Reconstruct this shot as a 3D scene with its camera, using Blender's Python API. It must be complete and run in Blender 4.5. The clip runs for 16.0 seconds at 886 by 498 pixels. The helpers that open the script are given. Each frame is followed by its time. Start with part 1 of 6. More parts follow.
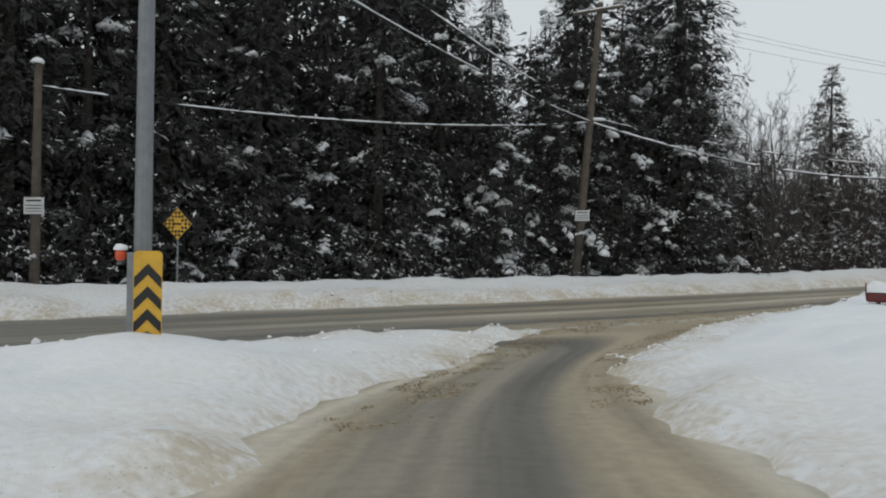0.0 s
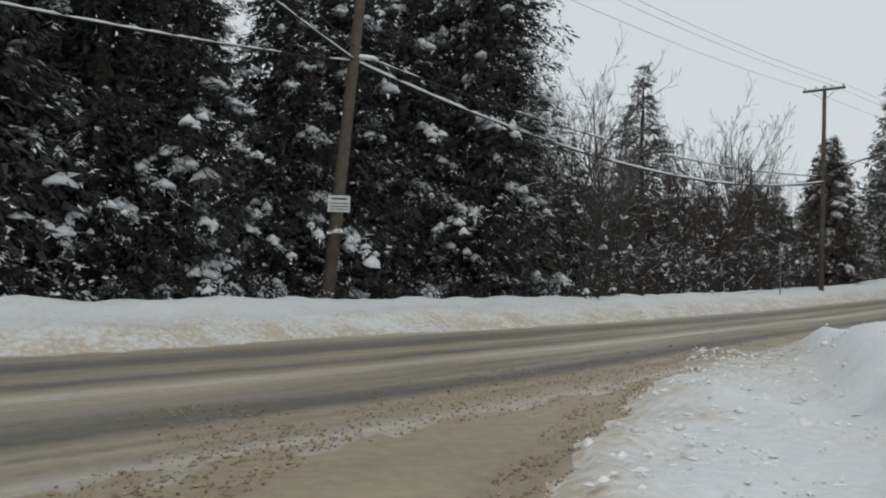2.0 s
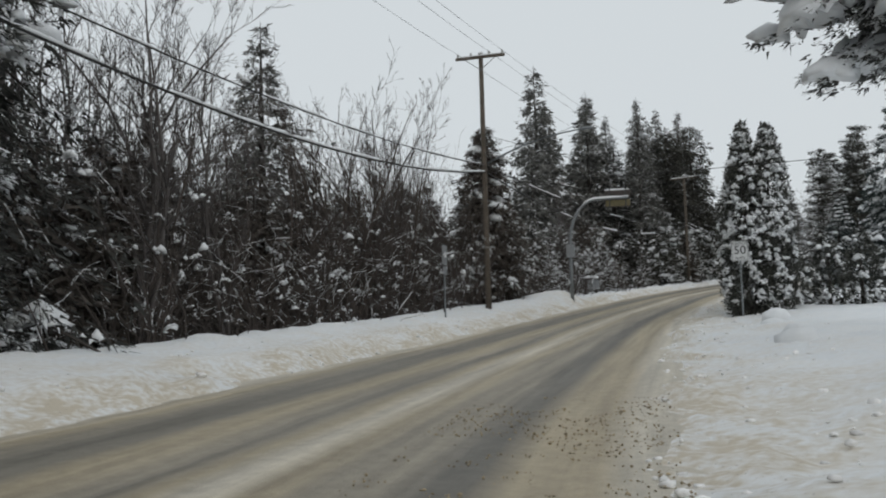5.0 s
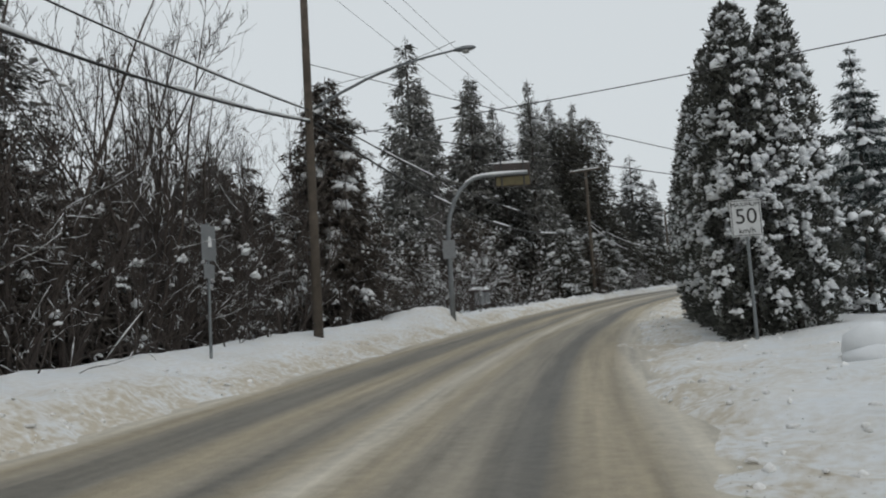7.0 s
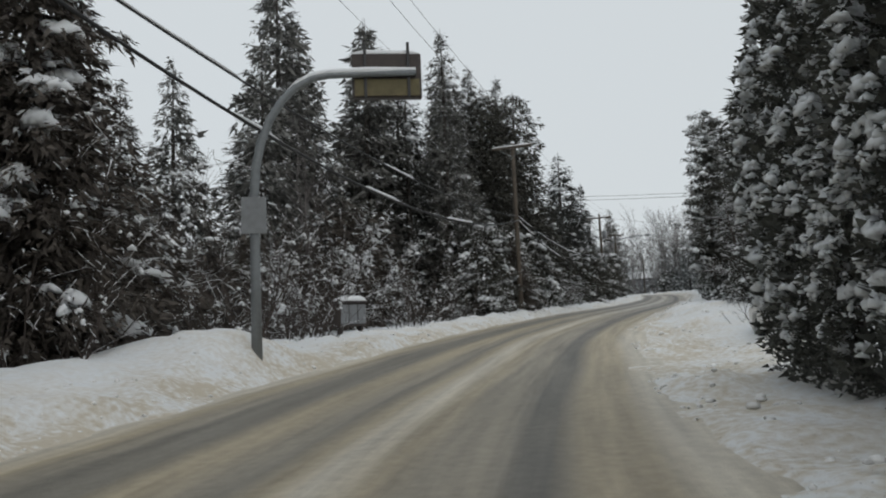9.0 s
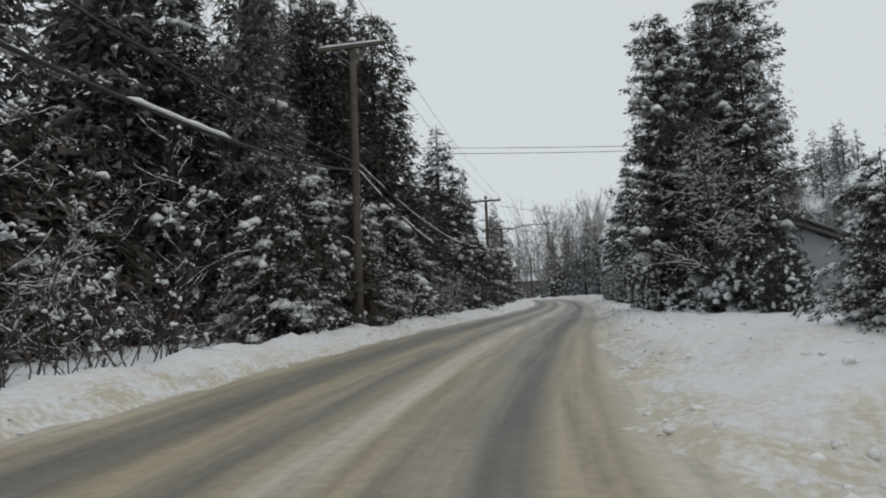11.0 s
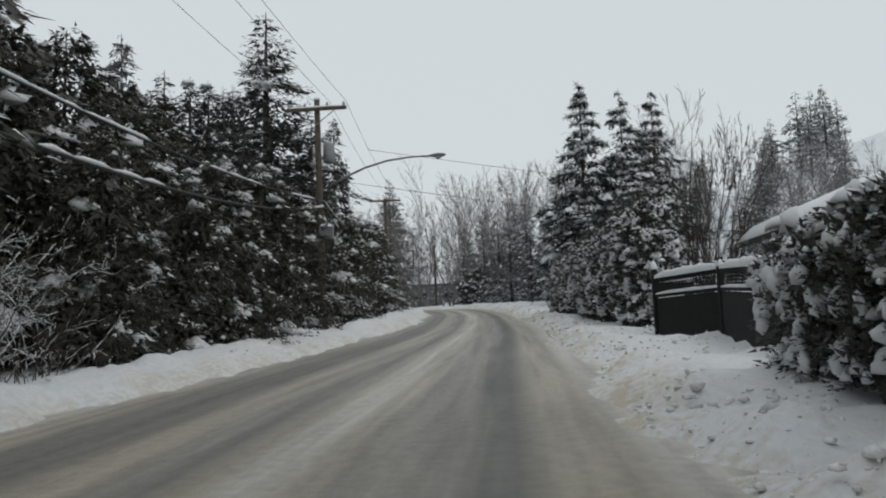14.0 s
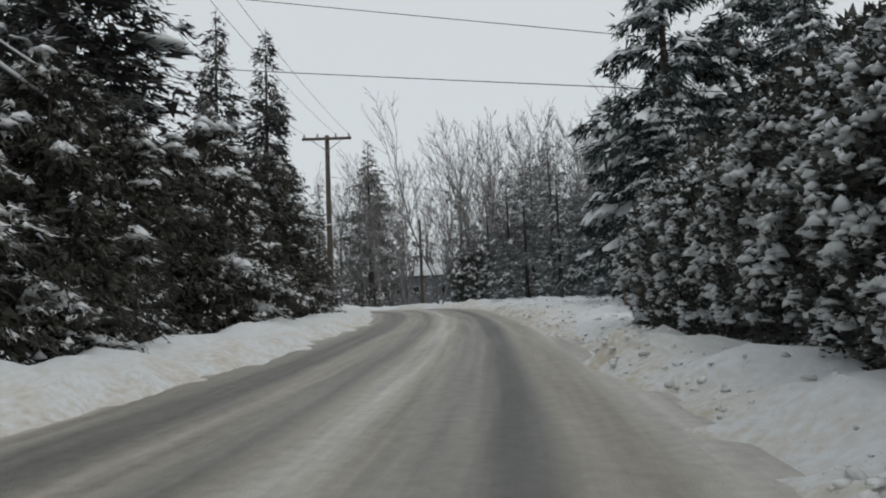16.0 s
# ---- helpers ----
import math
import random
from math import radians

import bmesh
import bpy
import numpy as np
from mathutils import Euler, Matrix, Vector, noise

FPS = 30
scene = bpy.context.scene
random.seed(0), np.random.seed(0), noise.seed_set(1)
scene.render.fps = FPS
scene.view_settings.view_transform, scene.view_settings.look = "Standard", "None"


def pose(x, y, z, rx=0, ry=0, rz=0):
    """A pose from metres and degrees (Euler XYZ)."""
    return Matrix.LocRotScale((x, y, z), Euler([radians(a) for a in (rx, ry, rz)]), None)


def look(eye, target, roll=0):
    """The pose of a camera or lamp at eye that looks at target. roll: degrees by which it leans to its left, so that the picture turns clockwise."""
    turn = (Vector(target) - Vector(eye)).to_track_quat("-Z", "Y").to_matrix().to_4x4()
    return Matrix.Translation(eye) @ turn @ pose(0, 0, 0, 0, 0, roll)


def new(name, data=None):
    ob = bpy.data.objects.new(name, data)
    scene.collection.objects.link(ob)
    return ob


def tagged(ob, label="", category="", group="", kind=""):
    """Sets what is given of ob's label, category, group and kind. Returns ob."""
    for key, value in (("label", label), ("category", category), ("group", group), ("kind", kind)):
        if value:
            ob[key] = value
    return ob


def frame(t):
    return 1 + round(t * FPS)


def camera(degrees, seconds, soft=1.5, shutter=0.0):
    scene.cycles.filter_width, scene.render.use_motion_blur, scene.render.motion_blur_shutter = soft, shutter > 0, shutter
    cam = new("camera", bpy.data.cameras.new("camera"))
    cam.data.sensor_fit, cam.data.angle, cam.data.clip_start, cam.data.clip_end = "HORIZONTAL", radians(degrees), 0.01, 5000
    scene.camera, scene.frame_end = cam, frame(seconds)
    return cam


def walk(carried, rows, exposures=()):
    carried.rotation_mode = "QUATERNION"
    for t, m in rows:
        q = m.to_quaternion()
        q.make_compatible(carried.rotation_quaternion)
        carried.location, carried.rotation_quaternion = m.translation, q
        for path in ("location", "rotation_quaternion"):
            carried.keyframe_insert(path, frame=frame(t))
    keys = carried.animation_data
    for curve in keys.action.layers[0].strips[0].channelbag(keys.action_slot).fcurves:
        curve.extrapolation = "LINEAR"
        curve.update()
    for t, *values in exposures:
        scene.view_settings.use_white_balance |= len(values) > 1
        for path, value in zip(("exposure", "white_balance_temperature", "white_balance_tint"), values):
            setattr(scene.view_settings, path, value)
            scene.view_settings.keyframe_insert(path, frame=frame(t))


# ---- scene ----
cam = camera(58.0, 16.0, soft=2.0)
PATH = [
    (0, (-0.501, -5.267, 2.033), (-0.452, -3.267, 2.017), 1.1),
    (0.5, (0.319, -0.89, 1.783), (0.486, 1.103, 1.757), 0.4),
    (1, (1.313, 2.765, 1.592), (1.612, 4.742, 1.595), 0.7),
    (1.5, (2.372, 5.8, 1.462), (2.797, 7.754, 1.502), 1.4),
    (2, (3.434, 8.306, 1.397), (3.981, 10.229, 1.462), 1.9),
    (2.5, (4.577, 10.492, 1.336), (5.256, 12.371, 1.418), 1.9),
    (3, (5.883, 12.502, 1.292), (6.687, 14.33, 1.396), 1.5),
    (3.5, (7.323, 14.543, 1.275), (8.242, 16.313, 1.417), 0.8),
    (4, (8.727, 16.593, 1.274), (9.731, 18.317, 1.419), -0.0),
    (4.5, (10.45, 18.72, 1.27), (11.6, 20.349, 1.412), -1.1),
    (5, (12.334, 20.906, 1.274), (13.63, 22.422, 1.424), -1.6),
    (5.2, (13.32, 21.774, 1.28), (14.662, 23.25, 1.422), -1.9),
    (7.3, (24.993, 30.983, 1.359), (26.495, 32.288, 1.558), -3.0),
    (7.5, (26.143, 31.851, 1.412), (27.652, 33.147, 1.616), -2.4),
    (8, (29.395, 34.035, 1.509), (30.933, 35.296, 1.718), -1.9),
    (8.5, (32.976, 36.262, 1.638), (34.549, 37.476, 1.862), -2.5),
    (9, (36.649, 38.394, 1.806), (38.263, 39.554, 2.023), -2.5),
    (9.5, (40.635, 40.507, 1.867), (42.283, 41.62, 2.089), -2.2),
    (10, (44.983, 42.764, 2.044), (46.673, 43.809, 2.268), -1.8),
    (10.2, (46.736, 43.66, 2.187), (48.444, 44.676, 2.408), -1.7),
    (12.3, (67.3, 51.72, 3.395), (69.129, 52.50, 3.610), -3.0),
    (12.5, (69.45, 52.39, 3.49), (71.284, 53.158, 3.710), -2.9),
    (13, (74.84, 54.077, 3.745), (76.684, 54.818, 3.971), -2.5),
    (13.5, (80.4, 55.74, 3.972), (82.249, 56.472, 4.186), -2.3),
    (14, (86.014, 57.388, 4.178), (87.865, 58.115, 4.396), -2.2),
    (14.5, (91.642, 59.039, 4.453), (93.493, 59.763, 4.671), -2.3),
    (15, (97.217, 60.7, 4.697), (99.067, 61.429, 4.916), -2.7),
    (15.5, (102.801, 62.386, 4.927), (104.646, 63.127, 5.143), -2.7),
    (16, (108.106, 64.144, 5.097), (109.945, 64.902, 5.306), -2.4),
]
walk(cam, [(t, look(eye, target, roll)) for t, eye, target, roll in PATH])

# ---- light -------------------------------------------------------------
world = bpy.data.worlds.new("winter_sky")
scene.world = world
world.use_nodes = True
wn, wl = world.node_tree.nodes, world.node_tree.links
wn.clear()
sky = wn.new("ShaderNodeTexSky")
sky.sky_type = "NISHITA"
sky.sun_disc = False
sky.sun_elevation, sky.sun_rotation = radians(28), radians(-150)
sky.air_density, sky.dust_density, sky.ozone_density = 1.0, 6.0, 1.0
overcast = wn.new("ShaderNodeMix")
overcast.data_type = "RGBA"
overcast.inputs[0].default_value = 0.93
overcast.inputs[7].default_value = (6.70, 7.14, 7.38, 1)
back = wn.new("ShaderNodeBackground")
back.inputs[1].default_value = 0.1
wout = wn.new("ShaderNodeOutputWorld")
wl.new(sky.outputs[0], overcast.inputs[6])
wl.new(overcast.outputs[2], back.inputs[0])
wl.new(back.outputs[0], wout.inputs[0])

sun_data = bpy.data.lights.new("sun", "SUN")
sun_data.energy, sun_data.angle, sun_data.color = 0.25, radians(40), (1.0, 0.98, 0.95)
sun = new("sun", sun_data)
sun.matrix_world = look((0, 0, 60), (30, 40, 0))


# ---- materials ---------------------------------------------------------
def material(name, color, rough=0.8, metal=0.0, scale=8.0, vary=0.25, bump=0.2, fine=60.0, island=0.0, coat=0.0, detail=4.0):
    """A plain surface: colour mottled at two sizes, with a little relief."""
    m = bpy.data.materials.new(name)
    m.use_nodes = True
    n, l = m.node_tree.nodes, m.node_tree.links
    b = n["Principled BSDF"]
    b.inputs["Roughness"].default_value = rough
    b.inputs["Metallic"].default_value = metal
    b.inputs["Coat Weight"].default_value = coat
    co = n.new("ShaderNodeTexCoord")
    big, small = n.new("ShaderNodeTexNoise"), n.new("ShaderNodeTexNoise")
    big.inputs["Scale"].default_value, small.inputs["Scale"].default_value = scale, fine
    big.inputs["Detail"].default_value = small.inputs["Detail"].default_value = detail
    l.new(co.outputs["Object"], big.inputs["Vector"])
    l.new(co.outputs["Object"], small.inputs["Vector"])
    mix = n.new("ShaderNodeMath")
    mix.operation = "MULTIPLY_ADD"
    mix.inputs[1].default_value = 0.6
    l.new(big.outputs["Fac"], mix.inputs[0])
    half = n.new("ShaderNodeMath")
    half.operation = "MULTIPLY"
    half.inputs[1].default_value = 0.4
    l.new(small.outputs["Fac"], half.inputs[0])
    l.new(half.outputs[0], mix.inputs[2])
    ramp = n.new("ShaderNodeValToRGB")
    lo = [max(0.0, c * (1 - vary)) for c in color]
    hi = [min(1.0, c * (1 + vary)) for c in color]
    ramp.color_ramp.elements[0].color, ramp.color_ramp.elements[0].position = (*lo, 1), 0.32
    ramp.color_ramp.elements[1].color, ramp.color_ramp.elements[1].position = (*hi, 1), 0.68
    l.new(mix.outputs[0], ramp.inputs[0])
    last = ramp.outputs[0]
    if island:
        geo = n.new("ShaderNodeNewGeometry")
        hsv = n.new("ShaderNodeHueSaturation")
        rng = n.new("ShaderNodeMapRange")
        rng.inputs[3].default_value, rng.inputs[4].default_value = 1 - island, 1 + island
        l.new(geo.outputs["Random Per Island"], rng.inputs[0])
        l.new(rng.outputs[0], hsv.inputs["Value"])
        l.new(last, hsv.inputs["Color"])
        last = hsv.outputs[0]
    l.new(last, b.inputs["Base Color"])
    if bump:
        bp = n.new("ShaderNodeBump")
        bp.inputs["Strength"].default_value = bump
        bp.inputs["Distance"].default_value = 0.02
        l.new(mix.outputs[0], bp.inputs["Height"])
        l.new(bp.outputs[0], b.inputs["Normal"])
    return m


def foliage(name, color, island=0.35, rough=0.75):
    m = material(name, color, rough, scale=3.0, vary=0.35, bump=0, island=island)
    b = m.node_tree.nodes["Principled BSDF"]
    b.inputs["Specular IOR Level"].default_value = 0.25
    return m


M_CEDAR = foliage("cedar_green", (0.051, 0.052, 0.048))
M_CEDAR2 = foliage("cedar_olive", (0.066, 0.064, 0.054))
# snow dust and the haze of falling snow are both in this colour
M_CEDAR_HAZE = foliage("dusted_hazy_cedar_green", (0.15, 0.148, 0.138))
M_CEDAR_BROWN = foliage("rusty_cedar", (0.085, 0.073, 0.063))
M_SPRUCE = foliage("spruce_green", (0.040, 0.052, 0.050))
# pale from distance haze painted into the needles, for far spruces
M_HAZEGREEN = foliage("hazed_green", (0.17, 0.18, 0.18))
M_LAUREL = foliage("hedge_green", (0.078, 0.08, 0.070), rough=0.55)
M_BARK = material("bark", (0.045, 0.038, 0.033), 0.95, scale=5, vary=0.4, bump=0.5, fine=40)
M_TWIG = material("twig", (0.066, 0.053, 0.046), 0.95, scale=3, vary=0.35, bump=0, island=0.35)
M_TWIG_GREY = material("grey_twig", (0.105, 0.094, 0.09), 0.95, scale=3, vary=0.3, bump=0, island=0.3)
# lighter copy of the grey twig: air haze over far trees, as colour
M_TWIG_HAZE = material("hazed_twig", (0.20, 0.19, 0.187), 0.95, scale=3, vary=0.3, bump=0, island=0.3)
M_SNOW = material("clump_snow", (0.74, 0.755, 0.77), 0.6, scale=6, vary=0.05, bump=0.3, fine=45)
M_POLE = material("pole_wood", (0.086, 0.07, 0.055), 0.9, scale=4, vary=0.4, bump=0.4, fine=50)
M_GALV = material("galvanised_steel", (0.20, 0.215, 0.225), 0.55, 0.4, scale=10, vary=0.15, bump=0.05)
M_DARK = material("dark_metal", (0.04, 0.04, 0.042), 0.5, 0.3, scale=10, vary=0.2, bump=0.05)
M_WIRE = material("cable_black", (0.02, 0.02, 0.021), 0.7, scale=4, vary=0.2, bump=0)
M_SIGN = material("sign_white", (0.55, 0.56, 0.56), 0.5, scale=6, vary=0.12, bump=0)
M_INK = material("sign_black", (0.012, 0.012, 0.012), 0.5, scale=8, vary=0.2, bump=0)
M_YELLOW = material("sign_yellow", (0.62, 0.36, 0.035), 0.5, scale=8, vary=0.15, bump=0)


def snow_ground():
    m = bpy.data.materials.new("snow_ground")
    m.use_nodes = True
    n, l = m.node_tree.nodes, m.node_tree.links
    b = n["Principled BSDF"]
    b.inputs["Roughness"].default_value = 0.65
    co = n.new("ShaderNodeTexCoord")
    dirt = n.new("ShaderNodeAttribute")
    dirt.attribute_name = "grit"
    n1, n2, n3 = (n.new("ShaderNodeTexNoise") for _ in range(3))
    for node, sc, det in ((n1, 1.3, 6), (n2, 9.0, 5), (n3, 38.0, 3)):
        node.inputs["Scale"].default_value, node.inputs["Detail"].default_value = sc, det
        l.new(co.outputs["Object"], node.inputs["Vector"])
    clean = n.new("ShaderNodeValToRGB")
    clean.color_ramp.elements[0].color, clean.color_ramp.elements[0].position = (0.74, 0.77, 0.80, 1), 0.3
    clean.color_ramp.elements[1].color, clean.color_ramp.elements[1].position = (0.85, 0.87, 0.89, 1), 0.7
    l.new(n1.outputs["Fac"], clean.inputs[0])
    # sand and slush thrown up by the plough
    add = n.new("ShaderNodeMath")
    add.operation = "ADD"
    l.new(n1.outputs["Fac"], add.inputs[0])
    l.new(n2.outputs["Fac"], add.inputs[1])
    rng = n.new("ShaderNodeMapRange")
    rng.inputs[1].default_value, rng.inputs[2].default_value = 0.8, 1.25
    rng.inputs[3].default_value, rng.inputs[4].default_value = 0.25, 1.3
    l.new(add.outputs[0], rng.inputs[0])
    amount = n.new("ShaderNodeMath")
    amount.operation, amount.use_clamp = "MULTIPLY", True
    l.new(rng.outputs[0], amount.inputs[0])
    l.new(dirt.outputs["Fac"], amount.inputs[1])
    mix = n.new("ShaderNodeMix")
    mix.data_type = "RGBA"
    mix.inputs[7].default_value = (0.52, 0.46, 0.365, 1)
    l.new(amount.outputs[0], mix.inputs[0])
    l.new(clean.outputs[0], mix.inputs[6])
    # dark crumbs
    crumb = n.new("ShaderNodeMapRange")
    crumb.inputs[1].default_value, crumb.inputs[2].default_value = 0.66, 0.74
    l.new(n3.outputs["Fac"], crumb.inputs[0])
    cam_ = n.new("ShaderNodeMath")
    cam_.operation, cam_.use_clamp = "MULTIPLY", True
    l.new(crumb.outputs[0], cam_.inputs[0])
    l.new(dirt.outputs["Fac"], cam_.inputs[1])
    mix2 = n.new("ShaderNodeMix")
    mix2.data_type = "RGBA"
    mix2.inputs[7].default_value = (0.12, 0.10, 0.085, 1)
    l.new(cam_.outputs[0], mix2.inputs[0])
    l.new(mix.outputs[2], mix2.inputs[6])
    l.new(mix2.outputs[2], b.inputs["Base Color"])
    bp = n.new("ShaderNodeBump")
    bp.inputs["Strength"].default_value, bp.inputs["Distance"].default_value = 0.5, 0.05
    l.new(add.outputs[0], bp.inputs["Height"])
    l.new(bp.outputs[0], b.inputs["Normal"])
    return m


def slush_road():
    """Sanded slush with wheel tracks along the road; the UV holds metres across and along."""
    m = bpy.data.materials.new("slush_road")
    m.use_nodes = True
    n, l = m.node_tree.nodes, m.node_tree.links
    b = n["Principled BSDF"]
    uv = n.new("ShaderNodeUVMap")
    uv.uv_map = "lane"
    sep = n.new("ShaderNodeSeparateXYZ")
    l.new(uv.outputs[0], sep.inputs[0])
    co = n.new("ShaderNodeTexCoord")

    def math(op, a, c=None, clamp=False):
        node = n.new("ShaderNodeMath")
        node.operation, node.use_clamp = op, clamp
        for i, v in enumerate((a, c)):
            if v is None:
                continue
            if isinstance(v, (int, float)):
                node.inputs[i].default_value = v
            else:
                l.new(v, node.inputs[i])
        return node.outputs[0]

    def noise_at(vec, scale, detail=4):
        node = n.new("ShaderNodeTexNoise")
        node.inputs["Scale"].default_value, node.inputs["Detail"].default_value = scale, detail
        l.new(vec, node.inputs["Vector"])
        return node.outputs["Fac"]

    # stretched along the lane
    stretch = n.new("ShaderNodeCombineXYZ")
    l.new(sep.outputs[0], stretch.inputs[0])
    l.new(math("MULTIPLY", sep.outputs[1], 0.05), stretch.inputs[1])
    streak = noise_at(stretch.outputs[0], 3.4, 8)
    slow = n.new("ShaderNodeCombineXYZ")
    l.new(math("MULTIPLY", sep.outputs[1], 0.03), slow.inputs[1])
    wander = math("MULTIPLY", math("SUBTRACT", noise_at(slow.outputs[0], 2.0, 2), 0.5), 0.55)
    across = math("ADD", sep.outputs[0], wander)
    across = math("ADD", across, math("MULTIPLY", math("SUBTRACT", streak, 0.5), 0.35))
    # wheel tracks: a ramp across the carriageway, 0 at the right edge, 1 at the left
    t = math("DIVIDE", across, 8.0)
    ramp = n.new("ShaderNodeValToRGB")
    el = ramp.color_ramp.elements
    tan, light, grey, dark = (0.325, 0.274, 0.19, 1), (0.50, 0.462, 0.39, 1), (0.24, 0.215, 0.172, 1), (0.095, 0.091, 0.083, 1)
    dim = (0.14, 0.131, 0.113, 1)
    stops = ((0.0, light), (0.05, tan), (0.13, tan), (0.175, dark), (0.215, dark), (0.26, grey), (0.33, grey), (0.38, tan), (0.45, light),
             (0.50, tan), (0.55, dim), (0.59, grey), (0.655, tan), (0.69, tan), (0.74, dim), (0.83, dim), (0.88, grey), (0.94, tan), (1.0, light))
    el[0].position, el[0].color = stops[0]
    el[1].position, el[1].color = stops[-1]
    for p, c in stops[1:-1]:
        el.new(p).color = c
    l.new(t, ramp.inputs[0])
    patch = noise_at(co.outputs["Object"], 0.35, 5)
    mottle = noise_at(co.outputs["Object"], 7.0, 6)
    grain = noise_at(co.outputs["Object"], 60.0, 3)
    mix = n.new("ShaderNodeMix")
    mix.data_type = "RGBA"
    mix.inputs[7].default_value = (0.35, 0.302, 0.215, 1)
    l.new(math("MULTIPLY", patch, 0.25), mix.inputs[0])
    l.new(ramp.outputs[0], mix.inputs[6])
    val = n.new("ShaderNodeHueSaturation")
    # little sand before the junction
    bare = n.new("ShaderNodeMapRange")
    bare.inputs[1].default_value, bare.inputs[2].default_value = -4.0, 13.0
    bare.inputs[3].default_value, bare.inputs[4].default_value = 0.75, 0.0
    l.new(sep.outputs[1], bare.inputs[0])
    wet = n.new("ShaderNodeMix")
    wet.data_type = "RGBA"
    wet.inputs[7].default_value = (0.17, 0.168, 0.16, 1)
    l.new(bare.outputs[0], wet.inputs[0])
    l.new(mix.outputs[2], wet.inputs[6])
    # and less again further up
    upper = n.new("ShaderNodeMapRange")
    upper.inputs[1].default_value, upper.inputs[2].default_value = 84.0, 118.0
    upper.inputs[3].default_value, upper.inputs[4].default_value = 0.0, 0.45
    l.new(sep.outputs[1], upper.inputs[0])
    lane = n.new("ShaderNodeMath")
    lane.operation = "LESS_THAN"
    lane.inputs[1].default_value = 197.0
    l.new(sep.outputs[1], lane.inputs[0])
    grey_mix = n.new("ShaderNodeHueSaturation")
    l.new(math("SUBTRACT", 1.0, math("MULTIPLY", upper.outputs[0], lane.outputs[0])), grey_mix.inputs["Saturation"])
    l.new(wet.outputs[2], grey_mix.inputs["Color"])
    l.new(grey_mix.outputs[0], val.inputs["Color"])
    v = math("ADD", math("MULTIPLY", mottle, 0.6), math("MULTIPLY", grain, 0.4))
    v = math("ADD", v, math("MULTIPLY", streak, 1.25))
    l.new(math("SUBTRACT", v, 0.08), val.inputs["Value"])
    l.new(val.outputs[0], b.inputs["Base Color"])
    b.inputs["Roughness"].default_value = 0.6
    bp = n.new("ShaderNodeBump")
    bp.inputs["Strength"].default_value, bp.inputs["Distance"].default_value = 0.5, 0.03
    l.new(v, bp.inputs["Height"])
    l.new(bp.outputs[0], b.inputs["Normal"])
    return m


M_GROUND = snow_ground()
M_ROAD = slush_road()


# ---- mesh helpers ------------------------------------------------------
def mesh_from(name, verts, faces, mat, smooth=True):
    me = bpy.data.meshes.new(name)
    me.from_pydata([tuple(v) for v in verts], [], [tuple(f) for f in faces])
    me.materials.append(mat)
    if smooth:
        me.polygons.foreach_set("use_smooth", [True] * len(me.polygons))
    me.update()
    return me


def leaves_mesh(name, v, mat):
    """v: an array (n, 3, 3) of loose triangles."""
    n = len(v)
    me = bpy.data.meshes.new(name)
    me.vertices.add(3 * n)
    me.vertices.foreach_set("co", np.asarray(v, dtype=np.float32).ravel())
    me.loops.add(3 * n)
    me.loops.foreach_set("vertex_index", np.arange(3 * n, dtype=np.int32))
    me.polygons.add(n)
    me.polygons.foreach_set("loop_start", np.arange(0, 3 * n, 3, dtype=np.int32))
    me.materials.append(mat)
    me.update(calc_edges=True)
    me.validate()
    return me


def child(name, me, parent, label=""):
    ob = new(name, me)
    ob.parent = parent
    if label:
        ob["label"] = label
    return ob


def part(name, bm, mat, parent, label="", smooth=False):
    me = bpy.data.meshes.new(name)
    bm.to_mesh(me)
    bm.free()
    me.materials.append(mat)
    if smooth:
        me.polygons.foreach_set("use_smooth", [True] * len(me.polygons))
    ob = new(name, me)
    ob.parent = parent
    if label:
        ob["label"] = label
    return ob


def thing(name, m, label, category, group="", kind=""):
    ob = new(name)
    ob.empty_display_size = 0.3
    ob.matrix_world = m
    return tagged(ob, label, category, group, kind)


def box(bm, size, at=(0, 0, 0), rot=None, bevel=0.0):
    m = Matrix.Translation(at) @ (rot.to_4x4() if rot else Matrix.Identity(4)) @ Matrix.Diagonal((*size, 1))
    made = bmesh.ops.create_cube(bm, size=1, matrix=m)
    if bevel:
        edges = {e for v in made["verts"] for e in v.link_edges}
        bmesh.ops.bevel(bm, geom=list(edges), offset=bevel, segments=2, affect="EDGES", profile=0.5)
    return bm


def tube_arrays(points, radii, sides):
    """Vertices and faces of a tapered tube along points."""
    pts = [Vector(p) for p in points]
    verts, faces = [], []
    for i, p in enumerate(pts):
        d = (pts[min(i + 1, len(pts) - 1)] - pts[max(i - 1, 0)]).normalized()
        a = d.orthogonal().normalized() if abs(d.z) < 0.95 else Vector((1, 0, 0)).cross(d).normalized()
        if abs(d.z) < 0.95:
            a = d.cross(Vector((0, 0, 1))).normalized()
        b = d.cross(a)
        for k in range(sides):
            w = 2 * math.pi * k / sides
            verts.append(p + float(radii[i]) * (math.cos(w) * a + math.sin(w) * b))
    for i in range(len(pts) - 1):
        for k in range(sides):
            k2 = (k + 1) % sides
            faces.append((i * sides + k, i * sides + k2, (i + 1) * sides + k2, (i + 1) * sides + k))
    faces.append(tuple(range(sides))[::-1])
    faces.append(tuple((len(pts) - 1) * sides + k for k in range(sides)))
    return verts, faces


